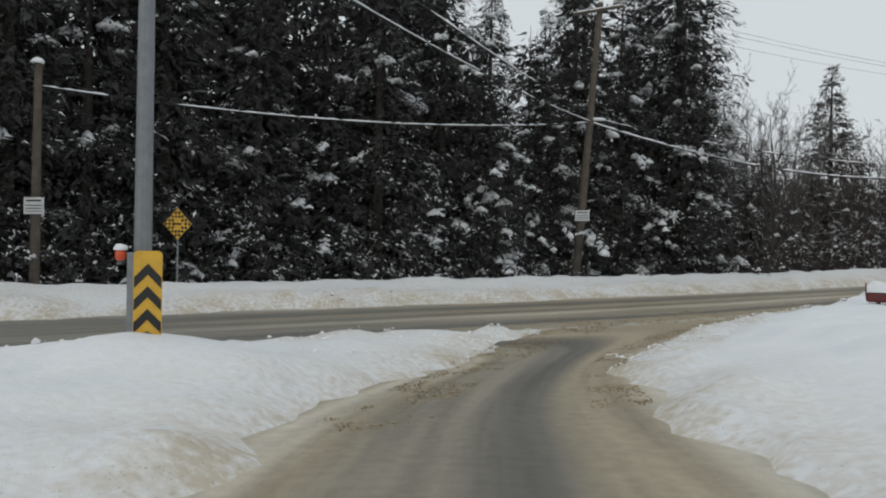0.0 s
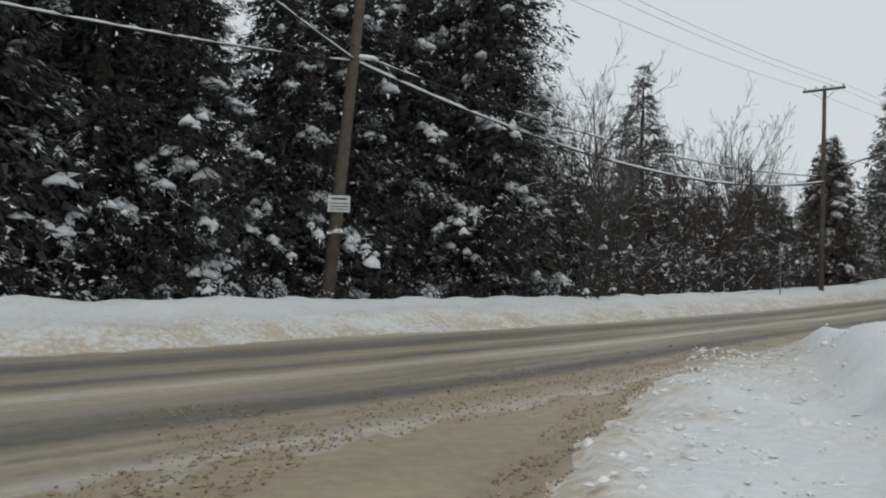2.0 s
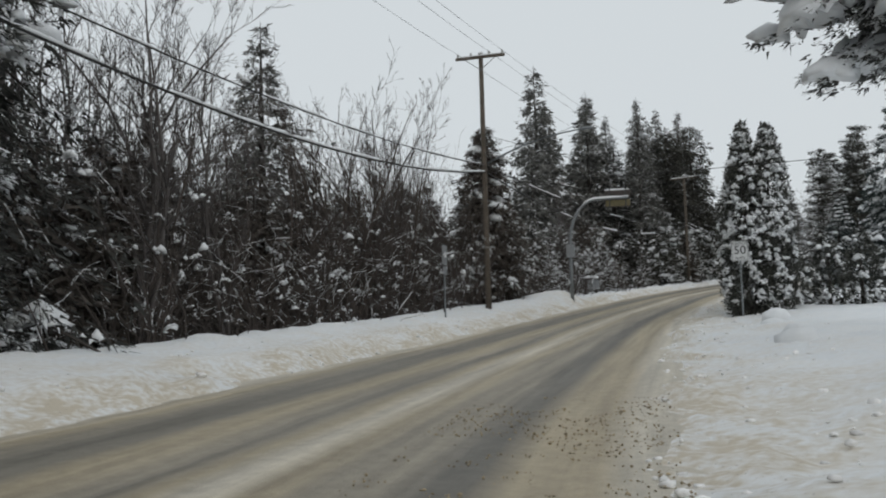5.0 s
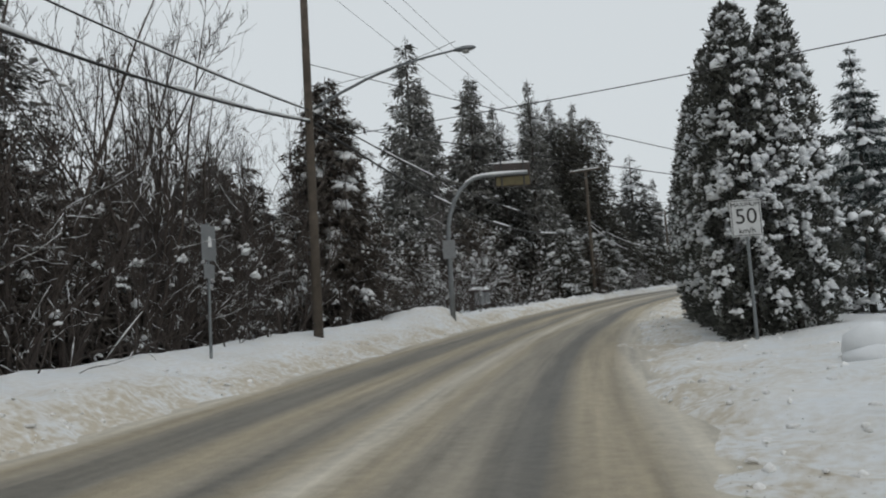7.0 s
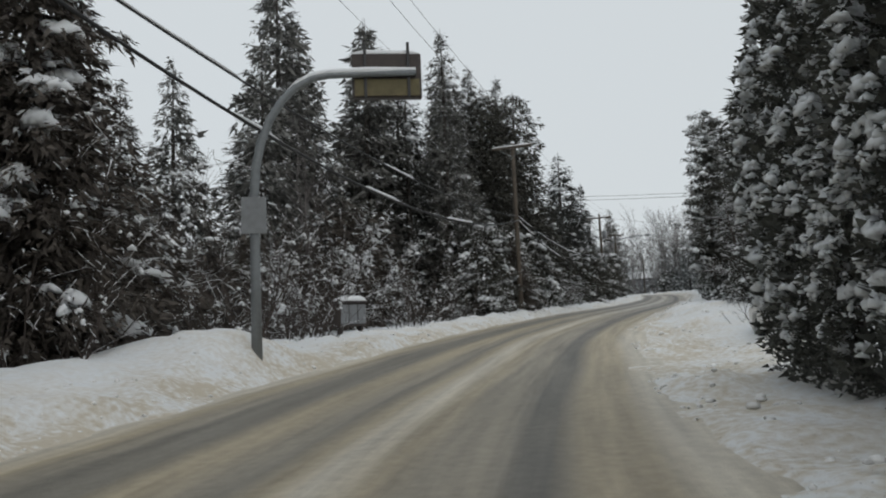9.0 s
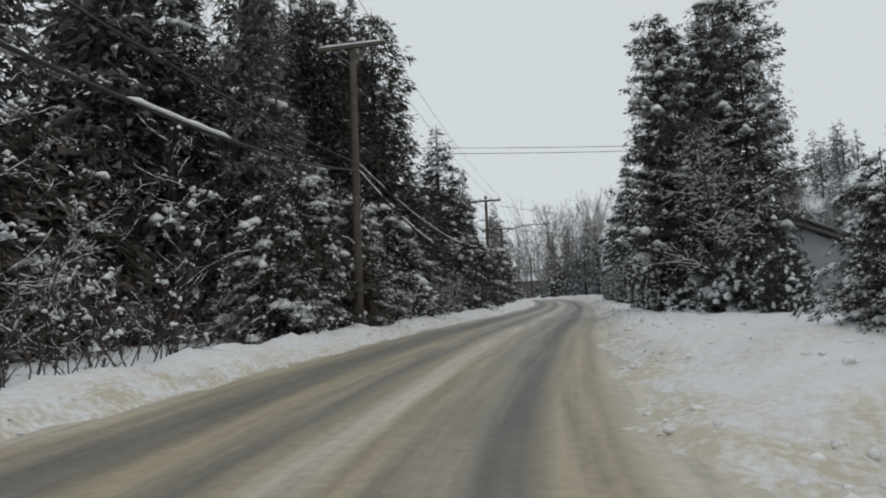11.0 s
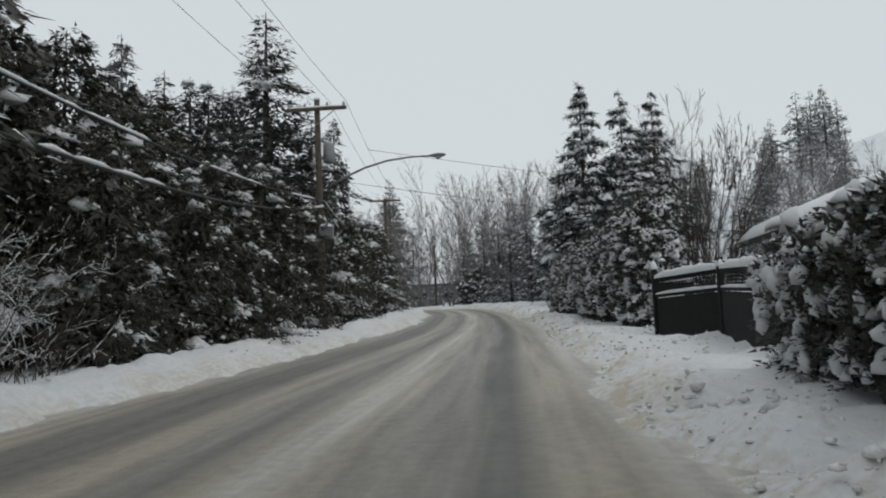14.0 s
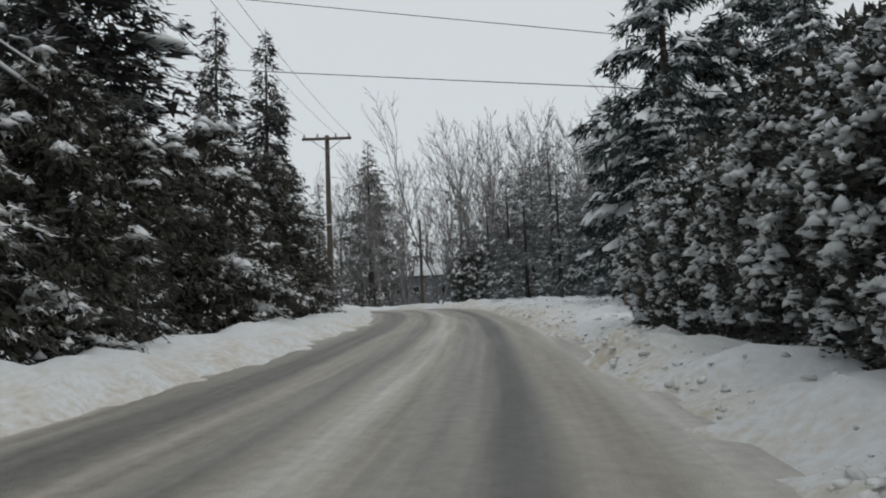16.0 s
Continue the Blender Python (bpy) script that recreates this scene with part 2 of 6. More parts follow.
def tube(bm, points, radii, sides=8):
    if isinstance(radii, (int, float)):
        radii = [radii] * len(points)
    verts, faces = tube_arrays(points, radii, sides)
    vs = [bm.verts.new(v) for v in verts]
    for f in faces:
        try:
            bm.faces.new([vs[i] for i in f])
        except ValueError:
            pass
    return bm


def smoothstep(a, b, x):
    t = np.clip((x - a) / (b - a), 0, 1)
    return t * t * (3 - 2 * t)


def value_noise(x, y, seed=0):
    """Smooth noise on arrays, about -1 to 1, one cell a unit."""
    rng = np.random.RandomState(seed)
    table = rng.uniform(-1, 1, (256, 256))
    xi, yi = np.floor(x).astype(int), np.floor(y).astype(int)
    fx, fy = x - xi, y - yi
    fx, fy = fx * fx * (3 - 2 * fx), fy * fy * (3 - 2 * fy)
    a, b = table[xi % 256, yi % 256], table[(xi + 1) % 256, yi % 256]
    c, d = table[xi % 256, (yi + 1) % 256], table[(xi + 1) % 256, (yi + 1) % 256]
    return (a * (1 - fx) + b * fx) * (1 - fy) + (c * (1 - fx) + d * fx) * fy


# ---- the lie of the land -----------------------------------------------
# u runs up the valley with the road, v to its left
AX, AY = 0.91, 0.4146


def to_uv(x, y):
    return AX * x + AY * y, -AY * x + AX * y


def to_xy(u, v):
    return AX * u - AY * v, AY * u + AX * v


LEFT_U = (-80, -27, -4, 4, 9, 16, 26, 35, 50, 62, 76, 93, 109, 124, 133, 143, 151, 163, 172, 180, 187, 194)
LEFT_V = (5.5, 12.4, 16.4, 18.2, 19.1, 20.3, 21.8, 23.4, 25.3, 25.9, 25.3, 23.4, 21.3, 19.1, 16.9, 15.7, 15.1, 15.7, 18.4, 23.2, 31, 42)
RIGHT_U = (-80, -27, -2, 17, 25, 32, 46, 57, 75, 93, 104, 116, 128, 140, 150, 166, 176, 185, 193, 199)
RIGHT_V = (-2.2, 4.7, 10.0, 12.9, 15.2, 16.3, 18.3, 19.3, 19.2, 16.8, 15.2, 13.5, 12.0, 10.9, 10.5, 10.8, 13, 18, 27, 38)
LANE_V = (-40, -20, -5, 3, 6, 8.2, 10, 12, 14.5)
LANE_L = (-20, -11.5, -4.9, -0.1, 2.6, 4.5, 6.4, 9.0, 12.0)
LANE_R = (-16, -7.6, -1.1, 3.3, 5.6, 8.0, 10.7, 14.6, 19.0)
RISE_U = (-80, 0, 20, 37, 45, 54, 61, 83, 96, 108, 124, 135, 150, 167, 200, 400)
RISE_Z = (0.3, 0.0, 0.02, 0.16, 0.36, 0.64, 0.95, 2.13, 2.72, 3.22, 3.86, 4.6, 5.5, 6.4, 7.3, 9.0)


def soft(x, xs, ys, width=6.0):
    x = np.asarray(x, dtype=float)
    return sum(np.interp(x + width * k, xs, ys) for k in (-0.8, -0.4, 0, 0.4, 0.8)) / 5


def left_edge(u):
    return soft(u, LEFT_U, LEFT_V)


def right_edge(u):
    return soft(u, RIGHT_U, RIGHT_V)


def road_z(u, v):
    u, v = np.asarray(u, dtype=float), np.asarray(v, dtype=float)
    side = 0.06 * np.logaddexp(0, (8 - v) * 1.2) / 1.2
    side = np.minimum(side, 1.6) * (1 - smoothstep(14, 40, u)) * smoothstep(-60, -20, u)
    return soft(u, RISE_U, RISE_Z, 8) + side


def off_road(u, v):
    """Metres outside the ploughed carriageway, negative on it; and the same for each side."""
    dl = (v - left_edge(u)) * 0.97
    dr = (right_edge(u) - v) * 0.97
    main = np.maximum(dl, dr)
    lane = np.maximum(soft(v, LANE_V, LANE_L, 1.5) - u, u - soft(v, LANE_V, LANE_R, 1.5)) * 0.78
    lane = np.maximum(lane, v - 15.5)
    return np.minimum(main, lane), dl, dr


def heap_step(u, v):
    """Metres behind the edge of the high snow beside the mouth of the side road, and where that edge runs."""
    return (5.7 + 0.56 * (u - 8) - v) / 1.15, smoothstep(4, 8, u) * (1 - smoothstep(21, 26, u))


def ground_z(u, v, fine=True):
    u, v = np.asarray(u, dtype=float), np.asarray(v, dtype=float)
    d, dl, dr = off_road(u, v)
    x, y = to_xy(u, v)
    wob = 0.35 * value_noise(x * 0.5, y * 0.5, 3) + 0.18 * value_noise(x * 1.7, y * 1.7, 4)
    dd = d + wob + np.where(dl > -3, 0.2, 0.0)
    # the bank on the left is broad by the junction, low and narrow further up
    slim = smoothstep(60, 78, u)
    k = 1 - 0.62 * slim
    left = (0.42 * smoothstep(0.0, 1.3 * k, dd) + 0.24 * smoothstep(1.2 * k, 3.2 * k, d) - 0.42 * smoothstep(3.3 * k, 5.2 * k, d)) * (1 - 0.4 * slim)
    worn = smoothstep(15, 24, u) * (1 - smoothstep(80, 92, u))
    right = (0.24 - 0.18 * worn) * smoothstep(0.0, 0.9, dd) + (0.16 + 0.18 * worn) * smoothstep(0.8, 4.5, d)
    h = np.where(dl > 0, left, right)
    # the heap that the plough left at the mouth of the side road
    for (pu, pv, r, top) in ((64.0, 27.0, 1.7, 0.6), (-1.73, 5.2, 1.7, 0.38), (19.6, 9.4, 2.2, 0.35), (16.0, 6.8, 1.8, 0.2), (23.4, 11.6, 1.8, 0.3),
                              (67.6, 16.1, 1.3, 0.3), (77.5, 16.6, 1.2, 0.3), (80.3, 15.6, 1.6, 0.4), (83.0, 16.2, 1.5, 0.35)):
        h = h + top * np.exp(-((u - pu) ** 2 + (v - pv) ** 2) / (r * r)) * smoothstep(0, 1.2, d)
    # a clean step behind the churned margin, where the blade passed
    back = heap_step(u, v)
    h = np.where(dl > 0, h, h * (1 - 0.45 * back[1] * (1 - smoothstep(0.0, 0.5, back[0]))) + 0.34 * back[1] * smoothstep(-0.1, 0.55, back[0] + 0.8 * wob))
    near = smoothstep(0.1, 0.9, dd)
    if fine:
        lump = 0.12 * value_noise(x * 1.1, y * 1.1, 5) + 0.085 * value_noise(x * 2.7, y * 2.7, 6) + 0.05 * value_noise(x * 5.3, y * 5.3, 7)
        rough = near * (0.35 + 0.9 * np.exp(-np.maximum(d, 0) / 2.0))
        rough = rough * (1 + 0.9 * smoothstep(86, 98, u) * (dr > 0) * np.exp(-np.maximum(d, 0) / 5.0))
        h = h + lump * rough
    wide = 0.25 * value_noise(x * 0.08, y * 0.08, 8) * smoothstep(3, 14, d)
    far = 0.03 * np.maximum(np.minimum(dl, dr * 0 + 1e9) - 40, 0) * (dl > 0)
    wide = wide - 0.62 * np.exp(-((u - 70.5) ** 2 + (v - 15.5) ** 2) / 30) * smoothstep(0, 2.5, d)
    hill = 0.36 * np.maximum(dr - 24, 0) * smoothstep(70, 140, u)
    sunk = np.where(dd < 0.25, -0.07, 0.0)
    return road_z(u, v) + np.maximum(h, 0) * (dd > 0.0) + wide + np.minimum(far, 25) + np.minimum(hill, 40) + sunk


def gz(x, y):
    """Height of the snow at a place."""
    u, v = to_uv(x, y)
    return float(ground_z(np.array([u]), np.array([v]))[0])


def build_ground():
    us = list(np.arange(-30, 172, 0.38))
    vs = list(np.arange(-8, 33, 0.36))
    step = 0.4
    while us[-1] < 3000:
        us.append(us[-1] + step)
        us.insert(0, us[0] - step)
        vs.append(vs[-1] + step)
        vs.insert(0, vs[0] - step)
        step *= 1.22
    us, vs = np.array(us), np.array(vs)
    U, V = np.meshgrid(us, vs, indexing="ij")
    Z = ground_z(U, V)
    X, Y = to_xy(U, V)
    nu, nv = len(us), len(vs)
    me = bpy.data.meshes.new("ground")
    me.vertices.add(nu * nv)
    me.vertices.foreach_set("co", np.stack([X, Y, Z], -1).astype(np.float32).ravel())
    idx = np.arange(nu * nv).reshape(nu, nv)
    q = np.stack([idx[:-1, :-1], idx[1:, :-1], idx[1:, 1:], idx[:-1, 1:]], -1).reshape(-1, 4)
    me.loops.add(q.size)
    me.loops.foreach_set("vertex_index", q.ravel().astype(np.int32))
    me.polygons.add(len(q))
    me.polygons.foreach_set("loop_start", np.arange(0, q.size, 4, dtype=np.int32))
    me.polygons.foreach_set("use_smooth", np.ones(len(q), dtype=bool))
    me.update(calc_edges=True)
    d, dl, dr = off_road(U, V)
    grit = 0.8 * np.exp(-np.maximum(d, 0) / 0.55) + 0.42 * np.exp(-np.maximum(d, 0) / 2.0)
    grit = grit + 0.6 * np.exp(-((U - 68.5) / 7) ** 2 - ((V - 17.0) / 2.0) ** 2)
    grit = grit * (1 - 0.45 * smoothstep(72, 92, U) * (dl > -1)) + 0.42 * np.exp(-np.maximum(dl, 0) / 3.0) * (dl > 0) * (1 - 0.85 * smoothstep(68, 88, U)) * (0.7 + 0.5 * value_noise(U * 0.6, V * 1.1, 32))
    worn = smoothstep(13, 22, U) * (1 - smoothstep(78, 92, U)) * (dr > 0)
    grit = grit + worn * 0.55 * np.exp(-(np.maximum(d, 0) / 3.4) ** 2) * (0.65 + 0.6 * value_noise(U * 0.7, V * 0.9, 31))
    back = heap_step(U, V)
    churned = back[1] * (dr > 0) * (d > 0)
    grit = grit * (1 - 0.8 * churned * smoothstep(0, 0.6, back[0])) + 0.3 * churned * (1 - smoothstep(-0.2, 0.4, back[0])) * (0.6 + 0.8 * value_noise(U * 1.3, V * 1.3, 33))
    at = me.attributes.new("grit", "FLOAT", "POINT")
    at.data.foreach_set("value", np.clip(grit, 0, 1).astype(np.float32).ravel())
    me.materials.append(M_GROUND)
    tagged(new("ground", me), "white snow-covered ground with ploughed banks along the road", "ground", kind="structure")


def ribbon(name, rows, across, along, mat, label, kind="structure", category="road"):
    """A sheet from rows of points, with metres across and along in its UV."""
    n, m = len(rows), len(rows[0])
    verts = [p for row in rows for p in row]
    faces = [(i * m + j, (i + 1) * m + j, (i + 1) * m + j + 1, i * m + j + 1) for i in range(n - 1) for j in range(m - 1)]
    me = mesh_from(name, verts, faces, mat)
    uvs = me.uv_layers.new(name="lane")
    flat = np.empty((len(me.loops), 2), dtype=np.float32)
    vi = np.empty(len(me.loops), dtype=np.int32)
    me.loops.foreach_get("vertex_index", vi)
    flat[:, 0] = np.asarray(across).ravel()[vi]
    flat[:, 1] = np.asarray(along).ravel()[vi]
    uvs.data.foreach_set("uv", flat.ravel())
    return tagged(new(name, me), label, category, kind=kind)


def build_road():
    us = np.arange(-80, 194, 0.5)
    cols = np.linspace(-0.08, 1.08, 41)
    rows, across, along = [], [], []
    for u in us:
        a, b = float(right_edge(u)), float(left_edge(u))
        vs = a + (b - a) * cols
        x, y = to_xy(u, vs)
        ruts = 0.012 * value_noise(vs * 1.6, np.full_like(vs, u * 0.08), 11) + 0.012 * value_noise(x * 3, y * 3, 12)
        z = road_z(np.full_like(vs, u), vs) + ruts
        rows.append(np.stack([x, y, z], -1))
        across.append(cols * 8.0)
        along.append(np.full_like(cols, u))
    ribbon("road", rows, across, along, M_ROAD, "slushy two-lane road of sanded brown snow with grey wheel tracks")
    vs = np.arange(-34, 14.5, 0.4)
    rows, across, along = [], [], []
    for v in vs:
        a, b = float(soft(v, LANE_V, LANE_R, 1.5)), float(soft(v, LANE_V, LANE_L, 1.5))
        cs = np.linspace(-0.3, 1.3, 27)
        uu = a + (b - a) * cs
        x, y = to_xy(uu, np.full_like(uu, v))
        z = road_z(uu, np.full_like(uu, v)) + 0.006 + 0.015 * value_noise(x * 3, y * 3, 13) - 0.09 * smoothstep(-0.2, 0.5, v - right_edge(uu))
        rows.append(np.stack([x, y, z], -1))
        # the lane's tracks fade into the main road's edge
        ahead = v - right_edge(uu)
        mix = smoothstep(-4.0, -0.3, ahead)
        across.append((0.4 + cs * 2.9) * (1 - mix) + np.maximum(ahead / (left_edge(uu) - right_edge(uu)) * 8.0, 0.65) * mix)
        along.append(np.full_like(cs, v + 200))
    ribbon("side_road", rows, across, along, M_ROAD, "slushy side road curving between snow banks to the main road")


build_ground()
build_road()


# clods that the plough rolled onto the verge
def clods(name, seed, count, span, reach, size, label, side):
    rng = np.random.RandomState(seed)
    bm = bmesh.new()
    bmesh.ops.create_icosphere(bm, subdivisions=1, radius=1)
    tv = np.array([p.co[:] for p in bm.verts])
    tf = np.array([[q.index for q in p.verts] for p in bm.faces])
    bm.free()
    u = rng.uniform(*span, count)
    off = reach * rng.uniform(0, 1, count) ** 1.6 + 0.1
    v = right_edge(u) - off if side == "right" else left_edge(u) + off
    d = off_road(u, v)[0]
    keep = (d > 0.05) & (value_noise(u * 0.6, v * 0.9, seed) > -0.25)
    u, v = u[keep], v[keep]
    n = len(u)
    x, y = to_xy(u, v)
    z = ground_z(u, v)
    s = size * rng.uniform(0.35, 1.0, n) ** 2 * rng.uniform(0.7, 1.4, n)
    p = tv[None] * (1 + 0.3 * rng.uniform(-1, 1, (n, len(tv), 1))) * rng.uniform(0.6, 1.3, (n, 1, 3)) * s[:, None, None]
    p[..., 2] *= 0.6
    p = p + np.stack([x, y, z - s * 0.12], -1)[:, None, :]
    f = tf[None] + (np.arange(n) * len(tv))[:, None, None]
    me = mesh_from(name, p.reshape(-1, 3), f.reshape(-1, 3).tolist(), M_CLOD, True)
    tagged(new(name, me), label, "snow", kind="stuff")


OCTA = (np.array([(1, 0, 0), (0, 1, 0), (-1, 0, 0), (0, -1, 0), (0, 0, 1), (0, 0, -1)], dtype=float),
        np.array([(0, 1, 4), (1, 2, 4), (2, 3, 4), (3, 0, 4), (1, 0, 5), (2, 1, 5), (3, 2, 5), (0, 3, 5)]))


def crumbs(name, seed, u, v, size, mat, label):
    """Loose crumbs of sand and frozen slush on the carriageway."""
    rng = np.random.RandomState(seed)
    keep = value_noise(u * 1.4, v * 1.4, seed) + 0.8 * value_noise(u * 4.1, v * 4.1, seed + 1) > -0.15
    u, v = u[keep], v[keep]
    n = len(u)
    x, y = to_xy(u, v)
    tv, tf = OCTA
    r = size * rng.uniform(0.3, 1.0, n) ** 1.8
    p = tv[None] * (1 + 0.35 * rng.uniform(-1, 1, (n, len(tv), 1))) * rng.uniform(0.6, 1.6, (n, 1, 3)) * r[:, None, None]
    p[..., 2] *= 0.6
    p = p + np.stack([x, y, np.maximum(ground_z(u, v), road_z(u, v) + 0.012) + r * 0.1], -1)[:, None, :]
    f = tf[None] + (np.arange(n) * len(tv))[:, None, None]
    tagged(new(name, mesh_from(name, p.reshape(-1, 3), f.reshape(-1, 3).tolist(), mat, False)), label, "gravel", kind="stuff")


M_CRUMB = material("sandy_crumbs", (0.30, 0.245, 0.16), 0.9, scale=14, vary=0.3, bump=0.4, fine=80, island=0.4)
M_CLOD = material("gritty_snow", (0.78, 0.775, 0.765), 0.8, scale=9, vary=0.2, bump=0.4, fine=60, island=0.14)
spots = np.random.RandomState(51)
along = spots.uniform(2.0, 12.5, 11000)
share = np.where(spots.uniform(0, 1, 11000) < 0.6, spots.uniform(0.66, 1.04, 11000), spots.uniform(-0.10, 0.14, 11000))
wide_r, wide_l = soft(along, LANE_V, LANE_R, 1.5), soft(along, LANE_V, LANE_L, 1.5)
crumbs("sand_crumbs", 52, wide_r + (wide_l - wide_r) * share, along, 0.019, M_CRUMB, "brown crumbs of sand and frozen slush on the side road")
along = spots.uniform(9.0, 30.0, 9000)
crumbs("sand_crumbs", 54, along, right_edge(along) + spots.uniform(-0.4, 2.0, 9000), 0.017, M_CRUMB, "brown crumbs of sand along the turning traffic's path")
along = spots.uniform(6.0, 22.0, 2600)
crumbs("snow_crumbs", 56, along, 5.7 + 0.56 * (along - 8) + spots.uniform(0.0, 2.2, 2600), 0.042, M_CLOD, "grey crumbs of churned snow before the heap")
clods("snow_clods", 21, 5200, (-4, 152), 4.2, 0.062, "lumps of gritty ploughed snow along the verge", "right")
clods("snow_clods", 22, 2600, (-40, 120), 1.9, 0.055, "lumps of gritty ploughed snow along the bank", "left")
clods("snow_clods", 23, 110, (14, 86), 5.0, 0.075, "grey blocks of ploughed snow on the verge", "right")
clods("snow_clods", 24, 6500, (88, 168), 3.0, 0.055, "rough white blocks along the ploughed edge", "right")


# ---- trees -------------------------------------------------------------
def ico_template(n):
    bm = bmesh.new()
    bmesh.ops.create_icosphere(bm, subdivisions=n, radius=1)
    v = np.array([p.co[:] for p in bm.verts])
    f = np.array([[q.index for q in p.verts] for p in bm.faces])
    bm.free()
    return v, f


ICO = {0: OCTA, 1: ico_template(1), 2: ico_template(2)}


def poly_mesh(name, verts, tris, quads, mat, smooth=True):
    verts = np.asarray(verts, dtype=np.float32).reshape(-1, 3)
    tris = np.asarray(tris, dtype=np.int32).reshape(-1, 3)
    quads = np.asarray(quads, dtype=np.int32).reshape(-1, 4)
    me = bpy.data.meshes.new(name)
    me.vertices.add(len(verts))
    me.vertices.foreach_set("co", verts.ravel())
    me.loops.add(tris.size + quads.size)
    me.loops.foreach_set("vertex_index", np.concatenate([tris.ravel(), quads.ravel()]))
    me.polygons.add(len(tris) + len(quads))
    starts = np.concatenate([np.arange(0, tris.size, 3), tris.size + np.arange(0, quads.size, 4)]).astype(np.int32)
    me.polygons.foreach_set("loop_start", starts)
    me.polygons.foreach_set("use_smooth", np.full(len(starts), smooth, dtype=bool))
    me.materials.append(mat)
    me.update(calc_edges=True)
    return me


def unit(a):
    return a / np.maximum(np.linalg.norm(a, axis=-1, keepdims=True), 1e-6)


def leaflets(rng, base, way, size, each, slim=0.16, wide=0.55):
    """Fans of narrow pointed leaves that hang from each base along its way."""
    n = len(base)
    b, w, s = (np.repeat(a, each, 0) for a in (base, way, np.asarray(size)))
    m = n * each
    side = unit(np.cross(w, rng.normal(0, 0.45, (m, 3)) + np.array([0, 0, 1.0])))
    sway = rng.normal(0, wide, (m, 1))
    b = b + w * (s * rng.uniform(-0.1, 0.75, m))[:, None] + side * sway * (s * 0.5)[:, None] + rng.normal(0, 0.03, (m, 3))
    d = unit(w + side * sway * 0.9 + rng.normal(0, 0.18, (m, 3)))
    ln = (s * rng.uniform(0.45, 1.0, m))[:, None]
    wd = (s * slim * rng.uniform(0.6, 1.5, m))[:, None]
    q = unit(np.cross(d, rng.normal(0, 0.6, (m, 3)) + np.array([0, 0, 1.0])))
    foot = b + d * ln * 0.05
    return np.stack([foot + q * wd, b + d * ln * 1.1, foot - q * wd], 1)


def blobs(rng, at, size, flat=0.5, droop=0.35, fine=1, rough=0.33, heading=None):
    """Lumps of snow, each with its own outline and sagging rim."""
    tv, tf = ICO[fine]
    n = len(at)
    v = np.repeat(tv[None], n, 0)
    v = v * (1 + rough * rng.uniform(-1, 1, (n, len(tv), 1)))
    v = v * rng.uniform(0.5, 1.5, (n, 1, 3))
    v[..., 2] *= flat
    v[..., 2] -= droop * (v[..., 0] ** 2 + v[..., 1] ** 2)
    turn = rng.uniform(0, 2 * np.pi, n)
    if heading is not None:
        v[..., 0] *= 1.35
        turn = heading + rng.normal(0, 0.35, n)
    c, s = np.cos(turn)[:, None], np.sin(turn)[:, None]
    x, y = v[..., 0] * c - v[..., 1] * s, v[..., 0] * s + v[..., 1] * c
    v = np.stack([x, y, v[..., 2]], -1) * np.asarray(size)[:, None, None] + np.asarray(at)[:, None, :]
    f = tf[None] + (np.arange(n) * len(tv))[:, None, None]
    return v.reshape(-1, 3), f.reshape(-1, 3)


def hoods(rng, foot, heading, length, width, thick, rise, droop, start, end, na=6, nc=5):
    """Arched pillows of snow that lie along boughs and sag over their sides and tips."""
    m = len(foot)
    s = np.linspace(0, 1, na)[None, :, None]
    w = np.linspace(-1, 1, nc)[None, None, :]
    form = np.sin(np.pi * (0.08 + 0.84 * s)) ** 0.7 * (1 + rng.uniform(-0.5, 0.45, (m, na, 1)))
    half = width[:, None, None] * form * (1 + 0.4 * rng.uniform(-1, 1, (m, na, nc)))
    start, end = start[:, None, None], end[:, None, None]
    along = start + (end - start) * (s + 0.08 * rng.uniform(-1, 1, (m, na, nc)))
    reach = length[:, None, None] * along
    body = thick[:, None, None] * (1 - w ** 2) * form * (1 + 0.4 * rng.uniform(-1, 1, (m, na, nc)))
    z = reach * rise - droop * reach * along - 0.55 * half * np.abs(w) ** 1.6 + 0.4 * thick[:, None, None] * rng.uniform(-1, 1, (m, na, nc))
    side = half * w + 0.06 * length[:, None, None] * rng.normal(0, 1, (m, 1, 1)) * along
    c, q = np.cos(heading)[:, None, None], np.sin(heading)[:, None, None]
    x, y = reach * c - side * q, reach * q + side * c
    top = np.stack([x, y, z + body], -1) + foot[:, None, None, :]
    low = np.stack([x, y, z - 0.15 * body], -1) + foot[:, None, None, :]
    v = np.stack([top, low], 1).reshape(-1, 3)
    k = np.arange(na * nc).reshape(na, nc)
    a, b, d, e = (k[:-1, :-1].ravel(), k[1:, :-1].ravel(), k[1:, 1:].ravel(), k[:-1, 1:].ravel())
    one = np.concatenate([np.stack([a, b, d], -1), np.stack([a, d, e], -1)])
    two = np.concatenate([one, one[:, ::-1] + na * nc])
    f = two[None] + (np.arange(m) * 2 * na * nc)[:, None, None]
    return v, f.reshape(-1, 3)


